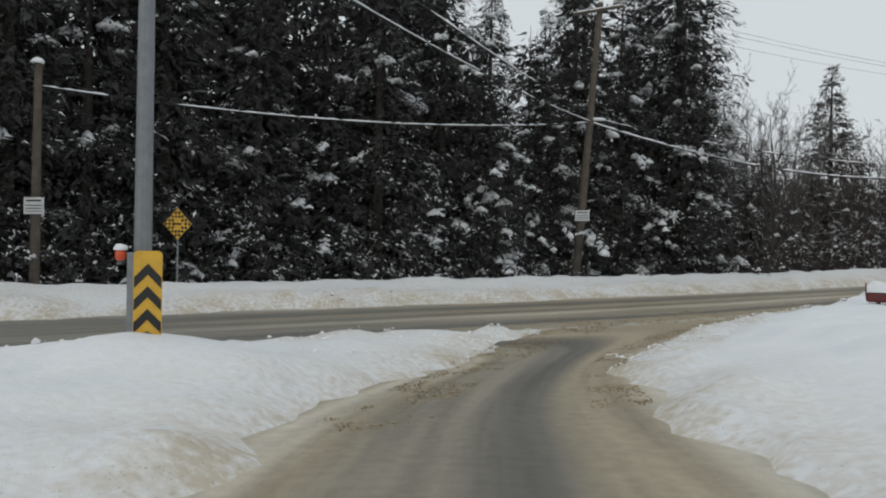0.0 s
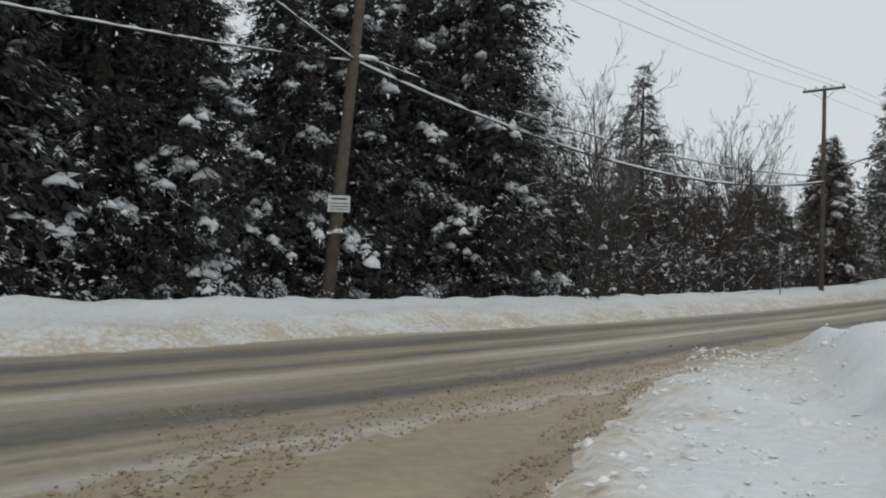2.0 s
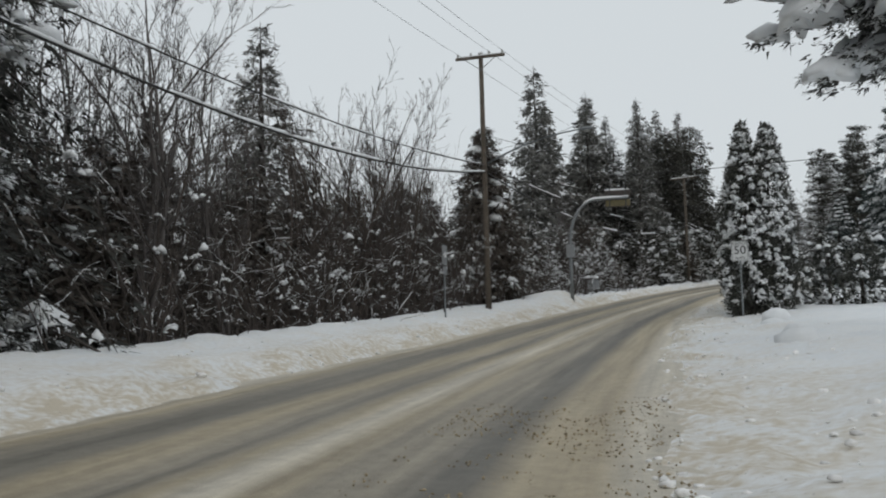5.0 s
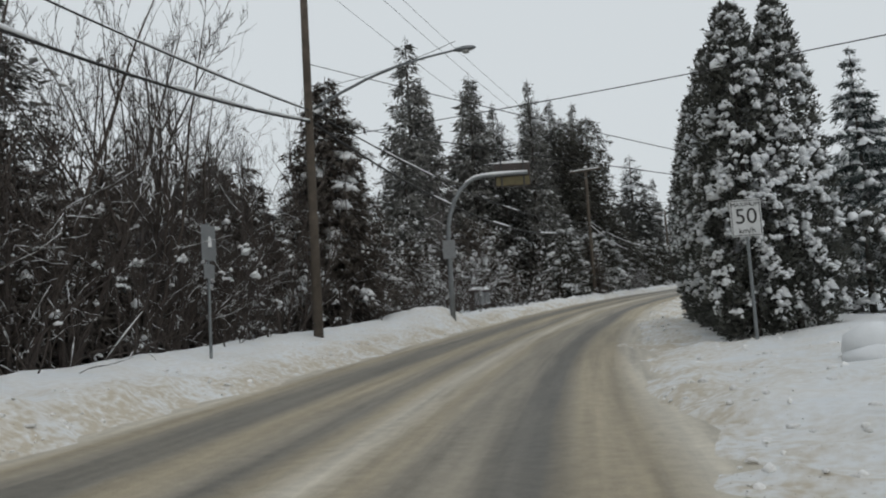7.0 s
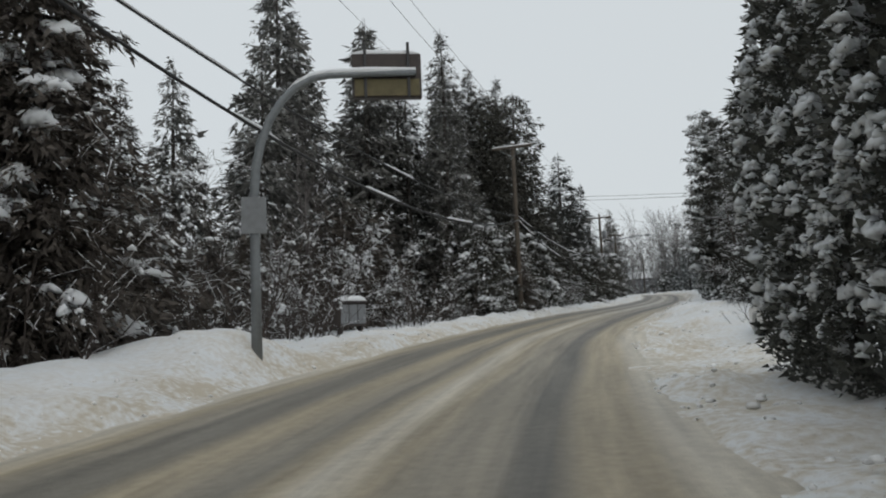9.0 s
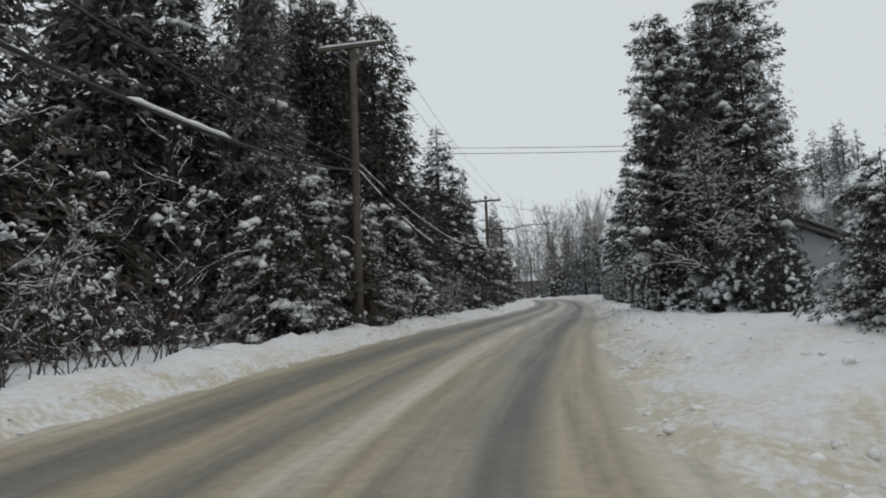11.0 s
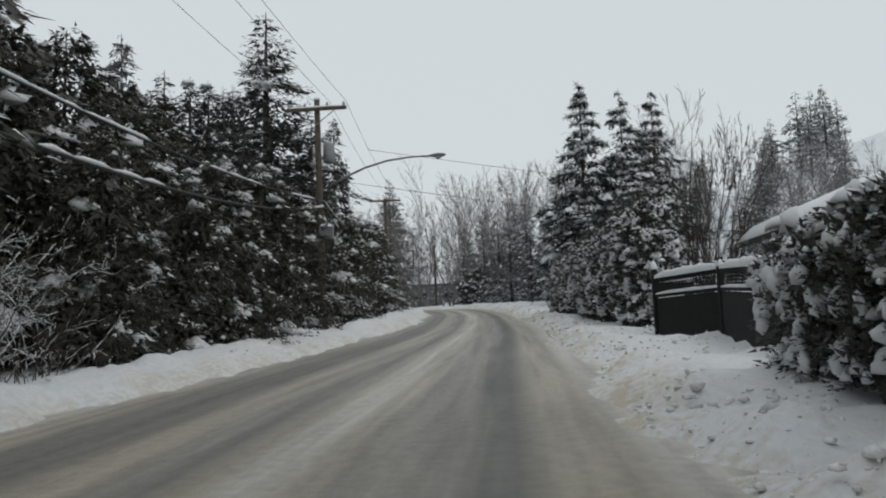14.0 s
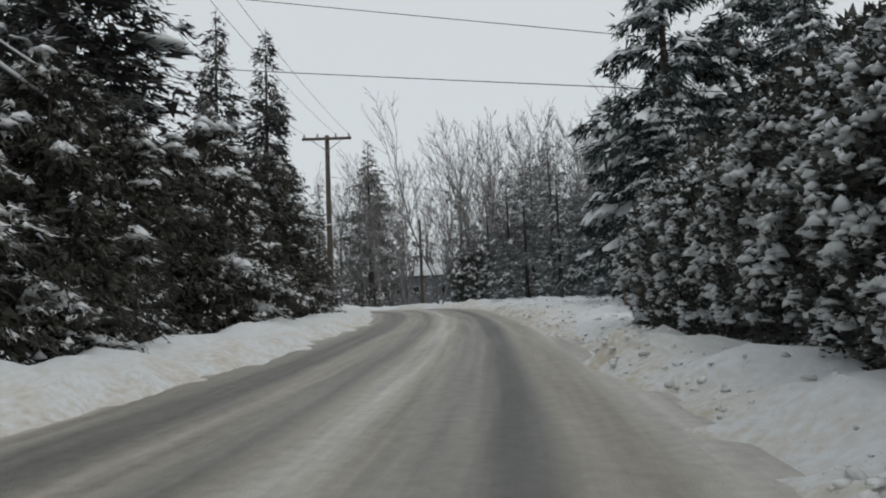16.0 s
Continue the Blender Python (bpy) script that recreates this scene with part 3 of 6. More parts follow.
def snow_mesh(rng, pads, pad_size, leaves, big=None, big_size=None, flat=0.5, droop=0.35, fine=1, heading=None, extra=None):
    v, f = blobs(rng, pads, pad_size, flat, droop, fine, 0.36)
    if extra is not None:
        f = np.concatenate([f, extra[1] + len(v)])
        v = np.concatenate([v, extra[0]])
    if big is not None and len(big):
        v2, f2 = blobs(rng, big, big_size, flat * (0.8 if heading is None else 1.05), droop * 1.2, 2 if len(big) < 50 or fine else 1, 0.26, heading)
        f = np.concatenate([f, f2 + len(v)])
        v = np.concatenate([v, v2])
    o, m = len(v), len(leaves)
    f = np.concatenate([f, o + np.arange(3 * m).reshape(m, 3)])
    return poly_mesh("snow", np.concatenate([v, leaves.reshape(-1, 3)]), f, [], M_SNOW)


def conifer_parts(seed, h, R, bare=0.04, power=0.8, rise=0.15, droop=0.45, sprays=1500, each=6, spray=0.42, dust=0.25, lumps=25,
                  lump=0.3, green=None, gap=0.55, hang=0.55, dense=11, slim=0.16, lower=0.6, fine=0, crest=0.0, fill=0.4, whorls=0, chain=1, girth=1.0,
                  core=0.0, pad=0.0, patch=0.8, ragged=0.0, finger=1.3, inner=0.2,
                  hood=0.0, hood_wide=0.3, hood_thick=0.13, hood_back=0.1):
    """Meshes of trunk, foliage and snow of one conifer. core: share of sprays that also close the inside with broad dark sprays;
    patch: how much the snow gathers in patches; ragged: how unequal neighbouring boughs are."""
    rng = np.random.RandomState(seed)
    nb = int(h * dense)
    u = np.sort(rng.uniform(bare, 0.985, nb))
    if whorls:
        u = np.clip((np.floor(u * whorls) + 0.5 + rng.normal(0, 0.1, nb)) / whorls, bare, 0.985)
    az = rng.uniform(0, 2 * np.pi, nb)
    lobes = 1 + 0.2 * np.sin(az * 2 + rng.uniform(0, 6)) * np.sin(u * 9 + rng.uniform(0, 6)) + rng.uniform(-0.25 - ragged, 0.2 + ragged * 0.6, nb)
    low = np.minimum(1, lower + 3.0 * (u - bare))
    L = np.maximum(R * (1 - u) ** power * lobes * low, 0.15)
    share = (L + 0.45) / (L + 0.45).sum()
    b = np.repeat(np.arange(nb), rng.multinomial(sprays, share))
    n = len(b)
    s = rng.uniform(0, 1, n) ** gap
    zero = np.zeros(n)
    # part of the sprays fill the cone between the boughs
    ub, ab, Lb = u[b].copy(), az[b].copy(), L[b].copy()
    k = rng.uniform(0, 1, n) < fill
    m = int(k.sum())
    ub[k] = bare + (0.99 - bare) * (1 - (1 - rng.uniform(0, 1, m)) ** 0.65)
    ab[k] = rng.uniform(0, 2 * np.pi, m)
    Lb[k] = R * (1 - ub[k]) ** power * np.minimum(1, lower + 3.0 * (ub[k] - bare)) * rng.uniform(0.7, 1.0, m)
    out = np.stack([np.cos(ab), np.sin(ab), zero], -1)
    across = np.stack([-np.sin(ab), np.cos(ab), zero], -1)
    fan = (0.1 + 0.6 * s * (1.15 - s)) * np.minimum(Lb, 2.2) * rng.normal(0, 0.5, n)
    p = out * (Lb * s)[:, None] + across * fan[:, None]
    p[:, 2] = ub * h + rise * Lb * s - droop * Lb * s * s + rng.normal(0, 0.06, n) - 0.12 * np.abs(fan)
    way = unit(out * 0.75 + across * rng.normal(0, 0.55, (n, 1)) + np.stack([zero, zero, -hang * rng.uniform(0.2, 1.9, n)], -1))
    size = spray * rng.uniform(0.6, 1.35, n) * (0.5 + 0.5 * np.minimum(1, Lb / (0.45 * R)))
    leaf = leaflets(rng, p, way, size, each, slim)
    if core:
        k = (rng.uniform(0, 1, n) < core) & (s < 0.9)
        leaf = np.concatenate([leaf, leaflets(rng, p[k] * np.array([0.68, 0.68, 1.0]), way[k], np.maximum(size[k] * 1.6, inner) if inner > 0.15 else np.full(int(k.sum()), inner), 3, 0.19, 0.7)])
    fol = leaves_mesh("foliage", leaf, green or M_CEDAR)
    # snow gathers in patches: some boughs hold it, others have shed theirs
    held = value_noise(ab * 1.7 + seed, ub * h * 0.75, seed + 40) + 0.5 * value_noise(ab * 4.5, ub * h * 2.1, seed + 41)
    held = 1 - patch + patch * 2.6 * smoothstep(0.0, 0.75, held)
    pick = rng.uniform(0, 1, n) < dust * held * (0.3 + 0.9 * s) * np.clip(1.0 + crest * (0.45 - ub) * 2.2, 0.1, 1.6)
    up = np.array([0, 0, 0.05])
    quads = leaflets(rng, p[pick] + up, unit(way[pick] * np.array([1, 1, 0.7])), size[pick] * 0.85, 3, slim * 1.15, 0.45)
    clump = pick & (rng.uniform(0, 1, n) < 0.45)
    pads = p[clump] + up + way[clump] * (size[clump] * 0.3)[:, None]
    pad_size = (pad * rng.uniform(0.45, 1.3, int(clump.sum()))) if pad else size[clump] * rng.uniform(0.15, 0.38, int(clump.sum()))
    k = rng.choice(nb, lumps, p=share)
    sk = rng.uniform(0.5, 1.0, lumps)
    if chain > 1:
        k = np.repeat(k[:lumps // chain], chain)
        step = np.tile(np.linspace(0, 1, chain), lumps // chain)
        sk = np.repeat(sk[:lumps // chain], chain) * (0.62 + 0.38 * step) + rng.normal(0, 0.02, len(k))
        lumps = len(k)
    big = np.stack([np.cos(az[k]) * L[k] * sk, np.sin(az[k]) * L[k] * sk, u[k] * h + rise * L[k] * sk - droop * L[k] * sk * sk + 0.08], -1)
    if chain > 1:
        veer = rng.normal(0, 0.05, lumps) * L[k]
        big[:, 0] -= np.sin(az[k]) * veer
        big[:, 1] += np.cos(az[k]) * veer
        big[:, 2] -= np.abs(veer) * 0.35
    load = lump * rng.uniform(0.3, 1.15, lumps)
    if lumps and finger:
        fall = np.stack([np.cos(az[k]) * 0.5, np.sin(az[k]) * 0.5, np.full(lumps, -0.7)], -1) + rng.normal(0, 0.3, (lumps, 3))
        quads = np.concatenate([quads, leaflets(rng, big, unit(fall), load * finger, 5, 0.2, 1.1)])
    extra = None
    if hood:
        k2 = np.where(rng.uniform(0, 1, nb) < hood)[0]
        k2 = np.concatenate([k2, k2, k2])
        m = len(k2) // 3
        fork = np.concatenate([np.zeros(m), rng.uniform(0.25, 0.6, m), rng.uniform(-0.6, -0.25, m)])
        short = np.concatenate([np.ones(m), rng.uniform(0.6, 0.9, m), rng.uniform(0.6, 0.9, m)])
        keep = rng.uniform(0, 1, 3 * m) < np.where(fork == 0, 1.0, 0.7)
        k2, fork, short = k2[keep], fork[keep], short[keep]
        reach = L[k2] * short
        foot = np.stack([0 * reach, 0 * reach, u[k2] * h + 0.05 - 0.06 * np.abs(fork) * reach], -1)
        tip = np.clip(1.07 - rng.exponential(hood_back, len(k2)), 0.35, 1.07)
        slack = 0.35 + 0.65 * np.minimum(1, reach / (0.5 * R))
        extra = hoods(rng, foot, az[k2] + fork, reach, hood_wide * slack * rng.uniform(0.5, 1.3, len(k2)), hood_thick * slack * rng.uniform(0.4, 1.3, len(k2)), rise, droop,
                      tip - np.minimum(0.65, rng.uniform(0.35, 1.1, len(k2)) / np.maximum(reach, 0.3)), tip)
    snow = snow_mesh(rng, pads, pad_size, quads, big, load, fine=fine, heading=az[k], extra=extra)
    verts, faces = tube_arrays([(0, 0, -0.6), (0.03, 0, h * 0.3), (-0.02, 0.03, h * 0.7), (0, 0, h)],
                               [girth * (0.014 * h + 0.05), girth * (0.011 * h + 0.03), girth * 0.006 * h, 0.01], 7)
    trunk = mesh_from("trunk", verts, faces, M_BARK)
    verts, faces = [], []
    for i in range(0, nb, 2):
        o = Vector((math.cos(az[i]), math.sin(az[i]), 0)) * float(L[i])
        a = Vector((0, 0, float(u[i] * h)))
        mid = a + o * 0.5 + Vector((0, 0, float((rise * 0.5 - droop * 0.25) * L[i])))
        end = a + o * 0.92 + Vector((0, 0, float((rise - droop) * L[i] * 0.9)))
        tv, tf = tube_arrays([a, mid, end], [0.012 + 0.008 * L[i], 0.01 + 0.005 * L[i], 0.006], 3)
        base = len(verts)
        verts += tv
        faces += [tuple(base + q for q in f) for f in tf]
    return {"trunk": trunk, "branchwood": mesh_from("branchwood", verts, faces, M_BARK), "foliage": fol, "snow": snow}


def bush_parts(seed, h, radius, sprays=1500, each=5, spray=0.26, pads=500, pad=0.13, bigs=40, big=0.26, green=None, length=0.0, bulge=0.5, depth=0.55, cap=0.0, fine=1, face=0.0, dome=0.5, tall=0.7, gather=3):
    """A clipped column, mound or length of hedge: foliage in a shell, clumps of snow on it. bulge: where it is widest, as a share of its height."""
    rng = np.random.RandomState(seed)

    def shell(n, deep, low=0.0):
        t = rng.uniform(low, 1, n)
        a = np.pi / 2 + rng.uniform(-1, 1, n) * (face or np.pi)
        prof = np.where(t < bulge, 0.72 + 0.28 * np.sin(np.pi / 2 * t / max(bulge, 0.01)), np.maximum(1 - (np.maximum(t - bulge, 0) / (1.001 - bulge)) ** 1.7, 0.0) ** dome)
        prof = prof * (1 + 0.10 * np.sin(3 * a + 7 * t + seed) + 0.08 * np.sin(5 * a - 11 * t))
        r = radius * prof * (1 - deep * rng.uniform(0, 1, n) ** 1.6)
        o = np.stack([np.cos(a), np.sin(a), np.zeros(n)], -1)
        p = o * r[:, None]
        p[:, 2] = t * h
        p[:, 0] += rng.uniform(-0.5, 0.5, n) * length
        if length:
            p[:, 2] += 0.08 * np.sin(p[:, 0] * 2.3 + seed) * t
        o[:, 2] = 0.25 + 1.6 * np.maximum(t - bulge, 0) ** 2
        return p, unit(o), t

    p, o, t = shell(sprays, depth)
    n = len(p)
    p[: n // 3] += o[: n // 3] * 0.07
    way = unit(o + rng.normal(0, 0.45, (n, 3)))
    size = spray * rng.uniform(0.6, 1.4, n)
    fol = leaves_mesh("foliage", leaflets(rng, p, way, size, each, 0.24, 0.6), green or M_LAUREL)
    q, qo, qt = shell(pads, 0.10, 0.07)
    q = q + qo * 0.03
    # most clumps lean on a neighbour and merge into ragged hoods
    near = rng.randint(0, pads // gather, pads)
    join = np.arange(pads) > pads // gather
    tilt = rng.normal(0, 1, (pads, 3)) * np.array([1.0, 1.0, 0.75]) * pad * 1.5
    q[join] = q[near[join]] + tilt[join] - qo[near[join]] * (tilt[join] * qo[near[join]]).sum(-1, keepdims=True) * 0.6
    q[:, 2] = np.maximum(q[:, 2], 0.05 * h)
    flakes = leaflets(rng, q[::2], unit(qo[::2] + np.array([0, 0, -0.2])), np.full(len(q[::2]), spray * 0.5), 1, 0.3, 0.6)
    g, go, gt = shell(bigs, 0.06, 0.15)
    if cap:
        k = int(bigs * cap)
        g[:k, 2] = h * rng.uniform(0.93, 1.02, k)
        g[:k, 1] *= 0.7
    snow = snow_mesh(rng, q, pad * rng.uniform(0.35, 1.6, pads), flakes, g, big * rng.uniform(0.4, 1.2, bigs), tall, 0.28, fine)
    stem = mesh_from("trunk", *tube_arrays([(0, 0, -0.3), (0.02, 0, h * 0.5), (0, 0, h * 0.85)], [0.09, 0.06, 0.02], 6), M_BARK)
    return {"trunk": stem, "foliage": fol, "snow": snow}


def grow(rng, start, way, length, radius, depth, segs, spread, up, children, shrink=0.6, low=0.33, wiggle=0.14, floor=0.0035):
    """Bare limbs as (points, radii), limb by limb."""
    limbs, pts, radii = [], [np.array(start, dtype=float)], [radius]
    d = unit(np.array(way, dtype=float))
    step = length / segs
    for i in range(segs):
        d = unit(d + rng.normal(0, wiggle, 3) + np.array([0, 0, up]))
        pts.append(pts[-1] + d * step)
        radii.append(max(radius * (1 - 0.8 * (i + 1) / segs), floor))
    limbs.append((pts, radii))
    if depth > 0:
        for _ in range(children[0]):
            k = rng.randint(max(1, int(segs * low)), segs + 1)
            base, bd = pts[k], unit(pts[k] - pts[k - 1])
            side = unit(np.cross(bd, rng.normal(0, 1, 3)))
            nd = unit(bd + side * spread * rng.uniform(0.7, 1.7) + np.array([0, 0, up]))
            # the lower a branch leaves, the longer it is
            reach = length * shrink * rng.uniform(0.55, 1.15) * (1.25 - 0.55 * k / segs)
            limbs += grow(rng, base, nd, reach, max(radii[k] * 0.6, floor * 1.25), depth - 1,
                          max(3 if depth > 1 else 2, segs - 2), spread, up, children[1:], shrink, 0.2, wiggle, floor)
    return limbs


def limbs_to_meshes(rng, limbs, mat, snow_share=0.5, thick=1.0, tufts=0, tuft=0.1):
    verts, faces, sv, sf = [], [], [], []
    for pts, radii in limbs:
        tv, tf = tube_arrays(pts, radii, 6 if radii[0] > 0.05 else 3)
        o = len(verts)
        verts += tv
        faces += [tuple(o + q for q in f) for f in (tf if radii[0] > 0.012 else tf[:-2])]
        loaded = rng.uniform() < snow_share * 1.4
        for i in range(len(pts) - 1):
            a, b = np.array(pts[i]), np.array(pts[i + 1])
            seg = b - a
            flat = 1 - abs(seg[2]) / max(np.linalg.norm(seg), 1e-6)
            if loaded and flat > 0.12 and rng.uniform() < 0.35 + flat:
                r0, r1 = radii[i], radii[i + 1]
                w = (0.007 + 0.5 * r0) * thick * rng.uniform(0.6, 1.6)
                mid = (a + b) / 2 + np.array([0, 0, (r0 + r1) / 2 + w * 0.6])
                tv, tf = tube_arrays([a + np.array([0, 0, r0]), mid, b + np.array([0, 0, r1])], [w * 0.5, w, w * 0.4], 3)
                o = len(sv)
                sv += tv
                sf += [tuple(o + q for q in f) for f in tf]
    if tufts:
        at = []
        while len(at) < tufts:
            pts, radii = limbs[rng.randint(len(limbs))]
            q = np.array(pts[rng.randint(1, len(pts))])
            for _ in range(rng.randint(2, 7)):
                at.append(q + rng.normal(0, tuft * 1.1, 3))
        tv, tf = blobs(rng, np.array(at), tuft * rng.uniform(0.3, 1.2, len(at)), 0.55, 0.4, 1, 0.5)
        o = len(sv)
        sv += list(tv)
        sf += [tuple(int(o + q) for q in f) for f in tf]
    return mesh_from("crown", verts, faces, mat), mesh_from("snow", sv, sf, M_SNOW) if sv else None


def bare_tree(seed, h, mat, kids=(9, 5, 3), spread=0.5, up=0.12, thick=1.0, snow=0.5, stems=1, shrink=0.55, segs=7, girth=1.0, low=0.33, tufts=0, tuft=0.08, wiggle=0.14, lean=0.4, floor=0.0035):
    rng = np.random.RandomState(seed)
    limbs = []
    for k in range(stems):
        a = 6.28 * k / stems + rng.uniform(0, 1)
        t = 0.0 if stems == 1 else rng.uniform(0.12, lean)
        limbs += grow(rng, (0.1 * k * math.cos(a), 0.1 * k * math.sin(a), -0.3), (t * math.cos(a), t * math.sin(a), 1), h * rng.uniform(0.7, 0.95),
                      (0.009 * h + 0.015) * girth, len(kids), segs, spread, up, kids, shrink, low, wiggle, floor)
    br, sn = limbs_to_meshes(rng, limbs, mat, snow, thick, tufts, tuft)
    return {"crown": br, "snow": sn}


def thicket(seed, h, mat, stems=16, snow=0.7, thick=1.0, lean=0.55, tufts=0, tuft=0.08, kids=(7, 4)):
    rng = np.random.RandomState(seed)
    limbs = []
    for _ in range(stems):
        a = rng.uniform(0, 6.28)
        r = rng.uniform(0, 1.4)
        tilt = rng.uniform(0.05, lean)
        limbs += grow(rng, (r * math.cos(a), r * math.sin(a), -0.2), (tilt * math.cos(a), tilt * math.sin(a), 1), h * rng.uniform(0.35, 1.0), 0.022,
                      2, 7, 0.6, 0.03, kids, 0.42, 0.15, 0.2)
    br, sn = limbs_to_meshes(rng, limbs, mat, snow, thick, tufts, tuft)
    return {"crown": br, "snow": sn}


def plant(kind, meshes, x, y, scale=1.0, turn=0.0, label="", category="tree", group="", sink=0.05, squash=1.0, lean=0.0):
    ob = thing(kind, pose(x, y, gz(x, y) - sink, 0, lean, turn) @ Matrix.Diagonal((scale * squash, scale * squash, scale, 1)), label, category, group)
    for name, me in meshes.items():
        if me:
            c = child(name, me, ob)
            if name in ("snow", "foliage", "crown", "branchwood"):
                c["kind"] = "stuff"
    return ob


rnd = random.Random(4)
CEDAR_FORM = dict(bare=0.015, power=0.7, lower=0.85, crest=1.2)
CEDARS = [conifer_parts(10 + i, 17, 3.6, sprays=3200, each=4, spray=0.28, dust=0.17, lumps=90, lump=0.22, chain=5, slim=0.10, core=0.5, pad=0.07, **CEDAR_FORM) for i in range(4)]
CEDARS_NEAR = [conifer_parts(6 + i, 17, 3.6, sprays=5600, each=6, spray=0.22, dust=0.15, lumps=260, lump=0.2, chain=5, slim=0.085, fill=0.55, core=0.45, pad=0.055, **CEDAR_FORM) for i in range(2)]
CEDARS_MID = [conifer_parts(15 + i, 17, 3.6, sprays=1900, each=4, spray=0.38, dust=0.11, lumps=40, lump=0.24, chain=5, slim=0.10, dense=7, core=0.5, pad=0.08, **CEDAR_FORM) for i in range(3)]
CEDARS_BACK = [conifer_parts(20 + i, 18, 3.6, bare=0.03, power=0.7, sprays=1100, each=3, spray=0.8, dust=0.05, lumps=0, dense=5, crest=1.0) for i in range(2)]
YOUNG = [conifer_parts(24 + i, 7, 2.2, bare=0.02, power=0.8, sprays=800, each=3, spray=0.4, dust=0.2, lumps=18, lump=0.16, chain=3, dense=6, slim=0.11, core=0.4, green=M_CEDAR_BROWN) for i in range(2)]
FIR = dict(bare=0.03, power=0.85, rise=0.3, droop=0.42, lower=0.8, green=M_CEDAR_HAZE, ragged=0.18)
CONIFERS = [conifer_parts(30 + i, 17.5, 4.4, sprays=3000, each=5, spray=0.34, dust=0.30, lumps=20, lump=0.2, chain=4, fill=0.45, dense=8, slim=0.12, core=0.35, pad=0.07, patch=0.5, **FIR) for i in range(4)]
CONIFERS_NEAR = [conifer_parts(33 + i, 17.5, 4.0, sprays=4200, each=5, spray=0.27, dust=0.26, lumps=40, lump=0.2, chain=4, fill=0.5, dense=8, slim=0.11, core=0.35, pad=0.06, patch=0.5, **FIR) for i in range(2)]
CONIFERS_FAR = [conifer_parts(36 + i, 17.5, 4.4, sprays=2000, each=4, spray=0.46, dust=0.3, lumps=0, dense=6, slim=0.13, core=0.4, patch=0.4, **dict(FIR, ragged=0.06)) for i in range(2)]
SLENDER = [conifer_parts(44 + i, 12, 2.1, bare=0.13, girth=0.4, power=0.38, rise=0.5, droop=0.25, sprays=5600, each=6, spray=0.14, green=M_CEDAR2, dust=0.2, lumps=220, lump=0.17, lower=0.8, fine=1, chain=4, slim=0.15, core=0.8, pad=0.07, finger=0.0, inner=0.13) for i in range(2)]
SPRUCES = [conifer_parts(50 + i, 13.5, 3.5, bare=0.02, power=0.85, rise=0.12, droop=0.30, sprays=3800, each=5, spray=0.36, dust=0.35, lumps=0, fill=0.12,
                         green=M_SPRUCE, hang=0.7, dense=10, whorls=23, slim=0.10, pad=0.05, patch=0.4, gap=0.45, ragged=0.12, hood=0.72, hood_wide=0.34, hood_thick=0.15) for i in range(3)]
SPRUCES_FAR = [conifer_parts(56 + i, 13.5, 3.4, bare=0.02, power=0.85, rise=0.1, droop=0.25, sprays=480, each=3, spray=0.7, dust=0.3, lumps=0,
                             green=M_HAZEGREEN, hang=0.35, dense=3, ragged=0.15) for i in range(3)]
SNOWY = [conifer_parts(60 + i, 9.5, 3.1, bare=0.01, lower=0.85, power=0.62, rise=0.16, droop=0.46, dense=15, sprays=4800, each=6, spray=0.26, dust=0.2, lumps=420, lump=0.19, fine=1, chain=7, fill=0.5, green=M_CEDAR_BROWN, slim=0.11, core=0.45, pad=0.07, ragged=0.2) for i in range(2)]
BUSH_FORM = dict(green=M_CEDAR2, bare=0.0, power=0.5, rise=0.3, droop=0.5, lower=0.95, dense=9)
BUSHES = [conifer_parts(70 + i, 6.0, 2.5, sprays=2100, each=5, spray=0.2, dust=0.62, lumps=170, lump=0.2, chain=4, slim=0.12, core=0.5, pad=0.08, patch=0.7, **BUSH_FORM) for i in range(4)]
BUSHES_DARK = [conifer_parts(75 + i, 6.0, 2.5, sprays=2100, each=5, spray=0.2, dust=0.2, lumps=100, lump=0.2, chain=5, slim=0.12, core=0.5, pad=0.07, **BUSH_FORM) for i in range(2)]
COLUMNS = [bush_parts(80 + i, 7.0, 0.90, sprays=3000, each=4, spray=0.12, pads=2000, pad=0.048, bigs=24, big=0.12, bulge=0.25, face=2.05, dome=0.75, tall=0.8, gather=9) for i in range(3)]
COLUMN_END = bush_parts(83, 7.0, 0.90, sprays=4200, each=4, spray=0.12, pads=2300, pad=0.05, bigs=24, big=0.13, bulge=0.25, dome=0.75, tall=0.8, gather=10)
COLUMNS_FAR = [bush_parts(84, 2.4, 0.6, sprays=520, each=4, spray=0.16, pads=130, pad=0.08, bigs=12, big=0.16, bulge=0.3, cap=0.6)]
MOUNDS = [bush_parts(86 + i, 4.0, 1.75, sprays=2000, each=4, spray=0.2, pads=330, pad=0.085, bigs=49, big=0.17, bulge=0.45, tall=0.8) for i in range(2)]
TALL_HEDGE = [bush_parts(88 + i, 4.0, 1.3, sprays=2600, each=4, spray=0.14, pads=1850, pad=0.058, bigs=14, big=0.14, bulge=0.5, face=2.0, tall=0.62, fine=1, gather=6) for i in range(3)]
LOW_HEDGE = [bush_parts(90 + i, 1.75, 0.7, sprays=3400, each=4, spray=0.09, pads=620, pad=0.05, bigs=46, big=0.12, length=2.4, bulge=0.7, cap=0.7, face=2.1, tall=1.1) for i in range(2)]
SHRUBS = [bush_parts(94, 1.1, 0.55, sprays=620, each=4, spray=0.15, pads=190, pad=0.08, bigs=36, big=0.16, bulge=0.25)]
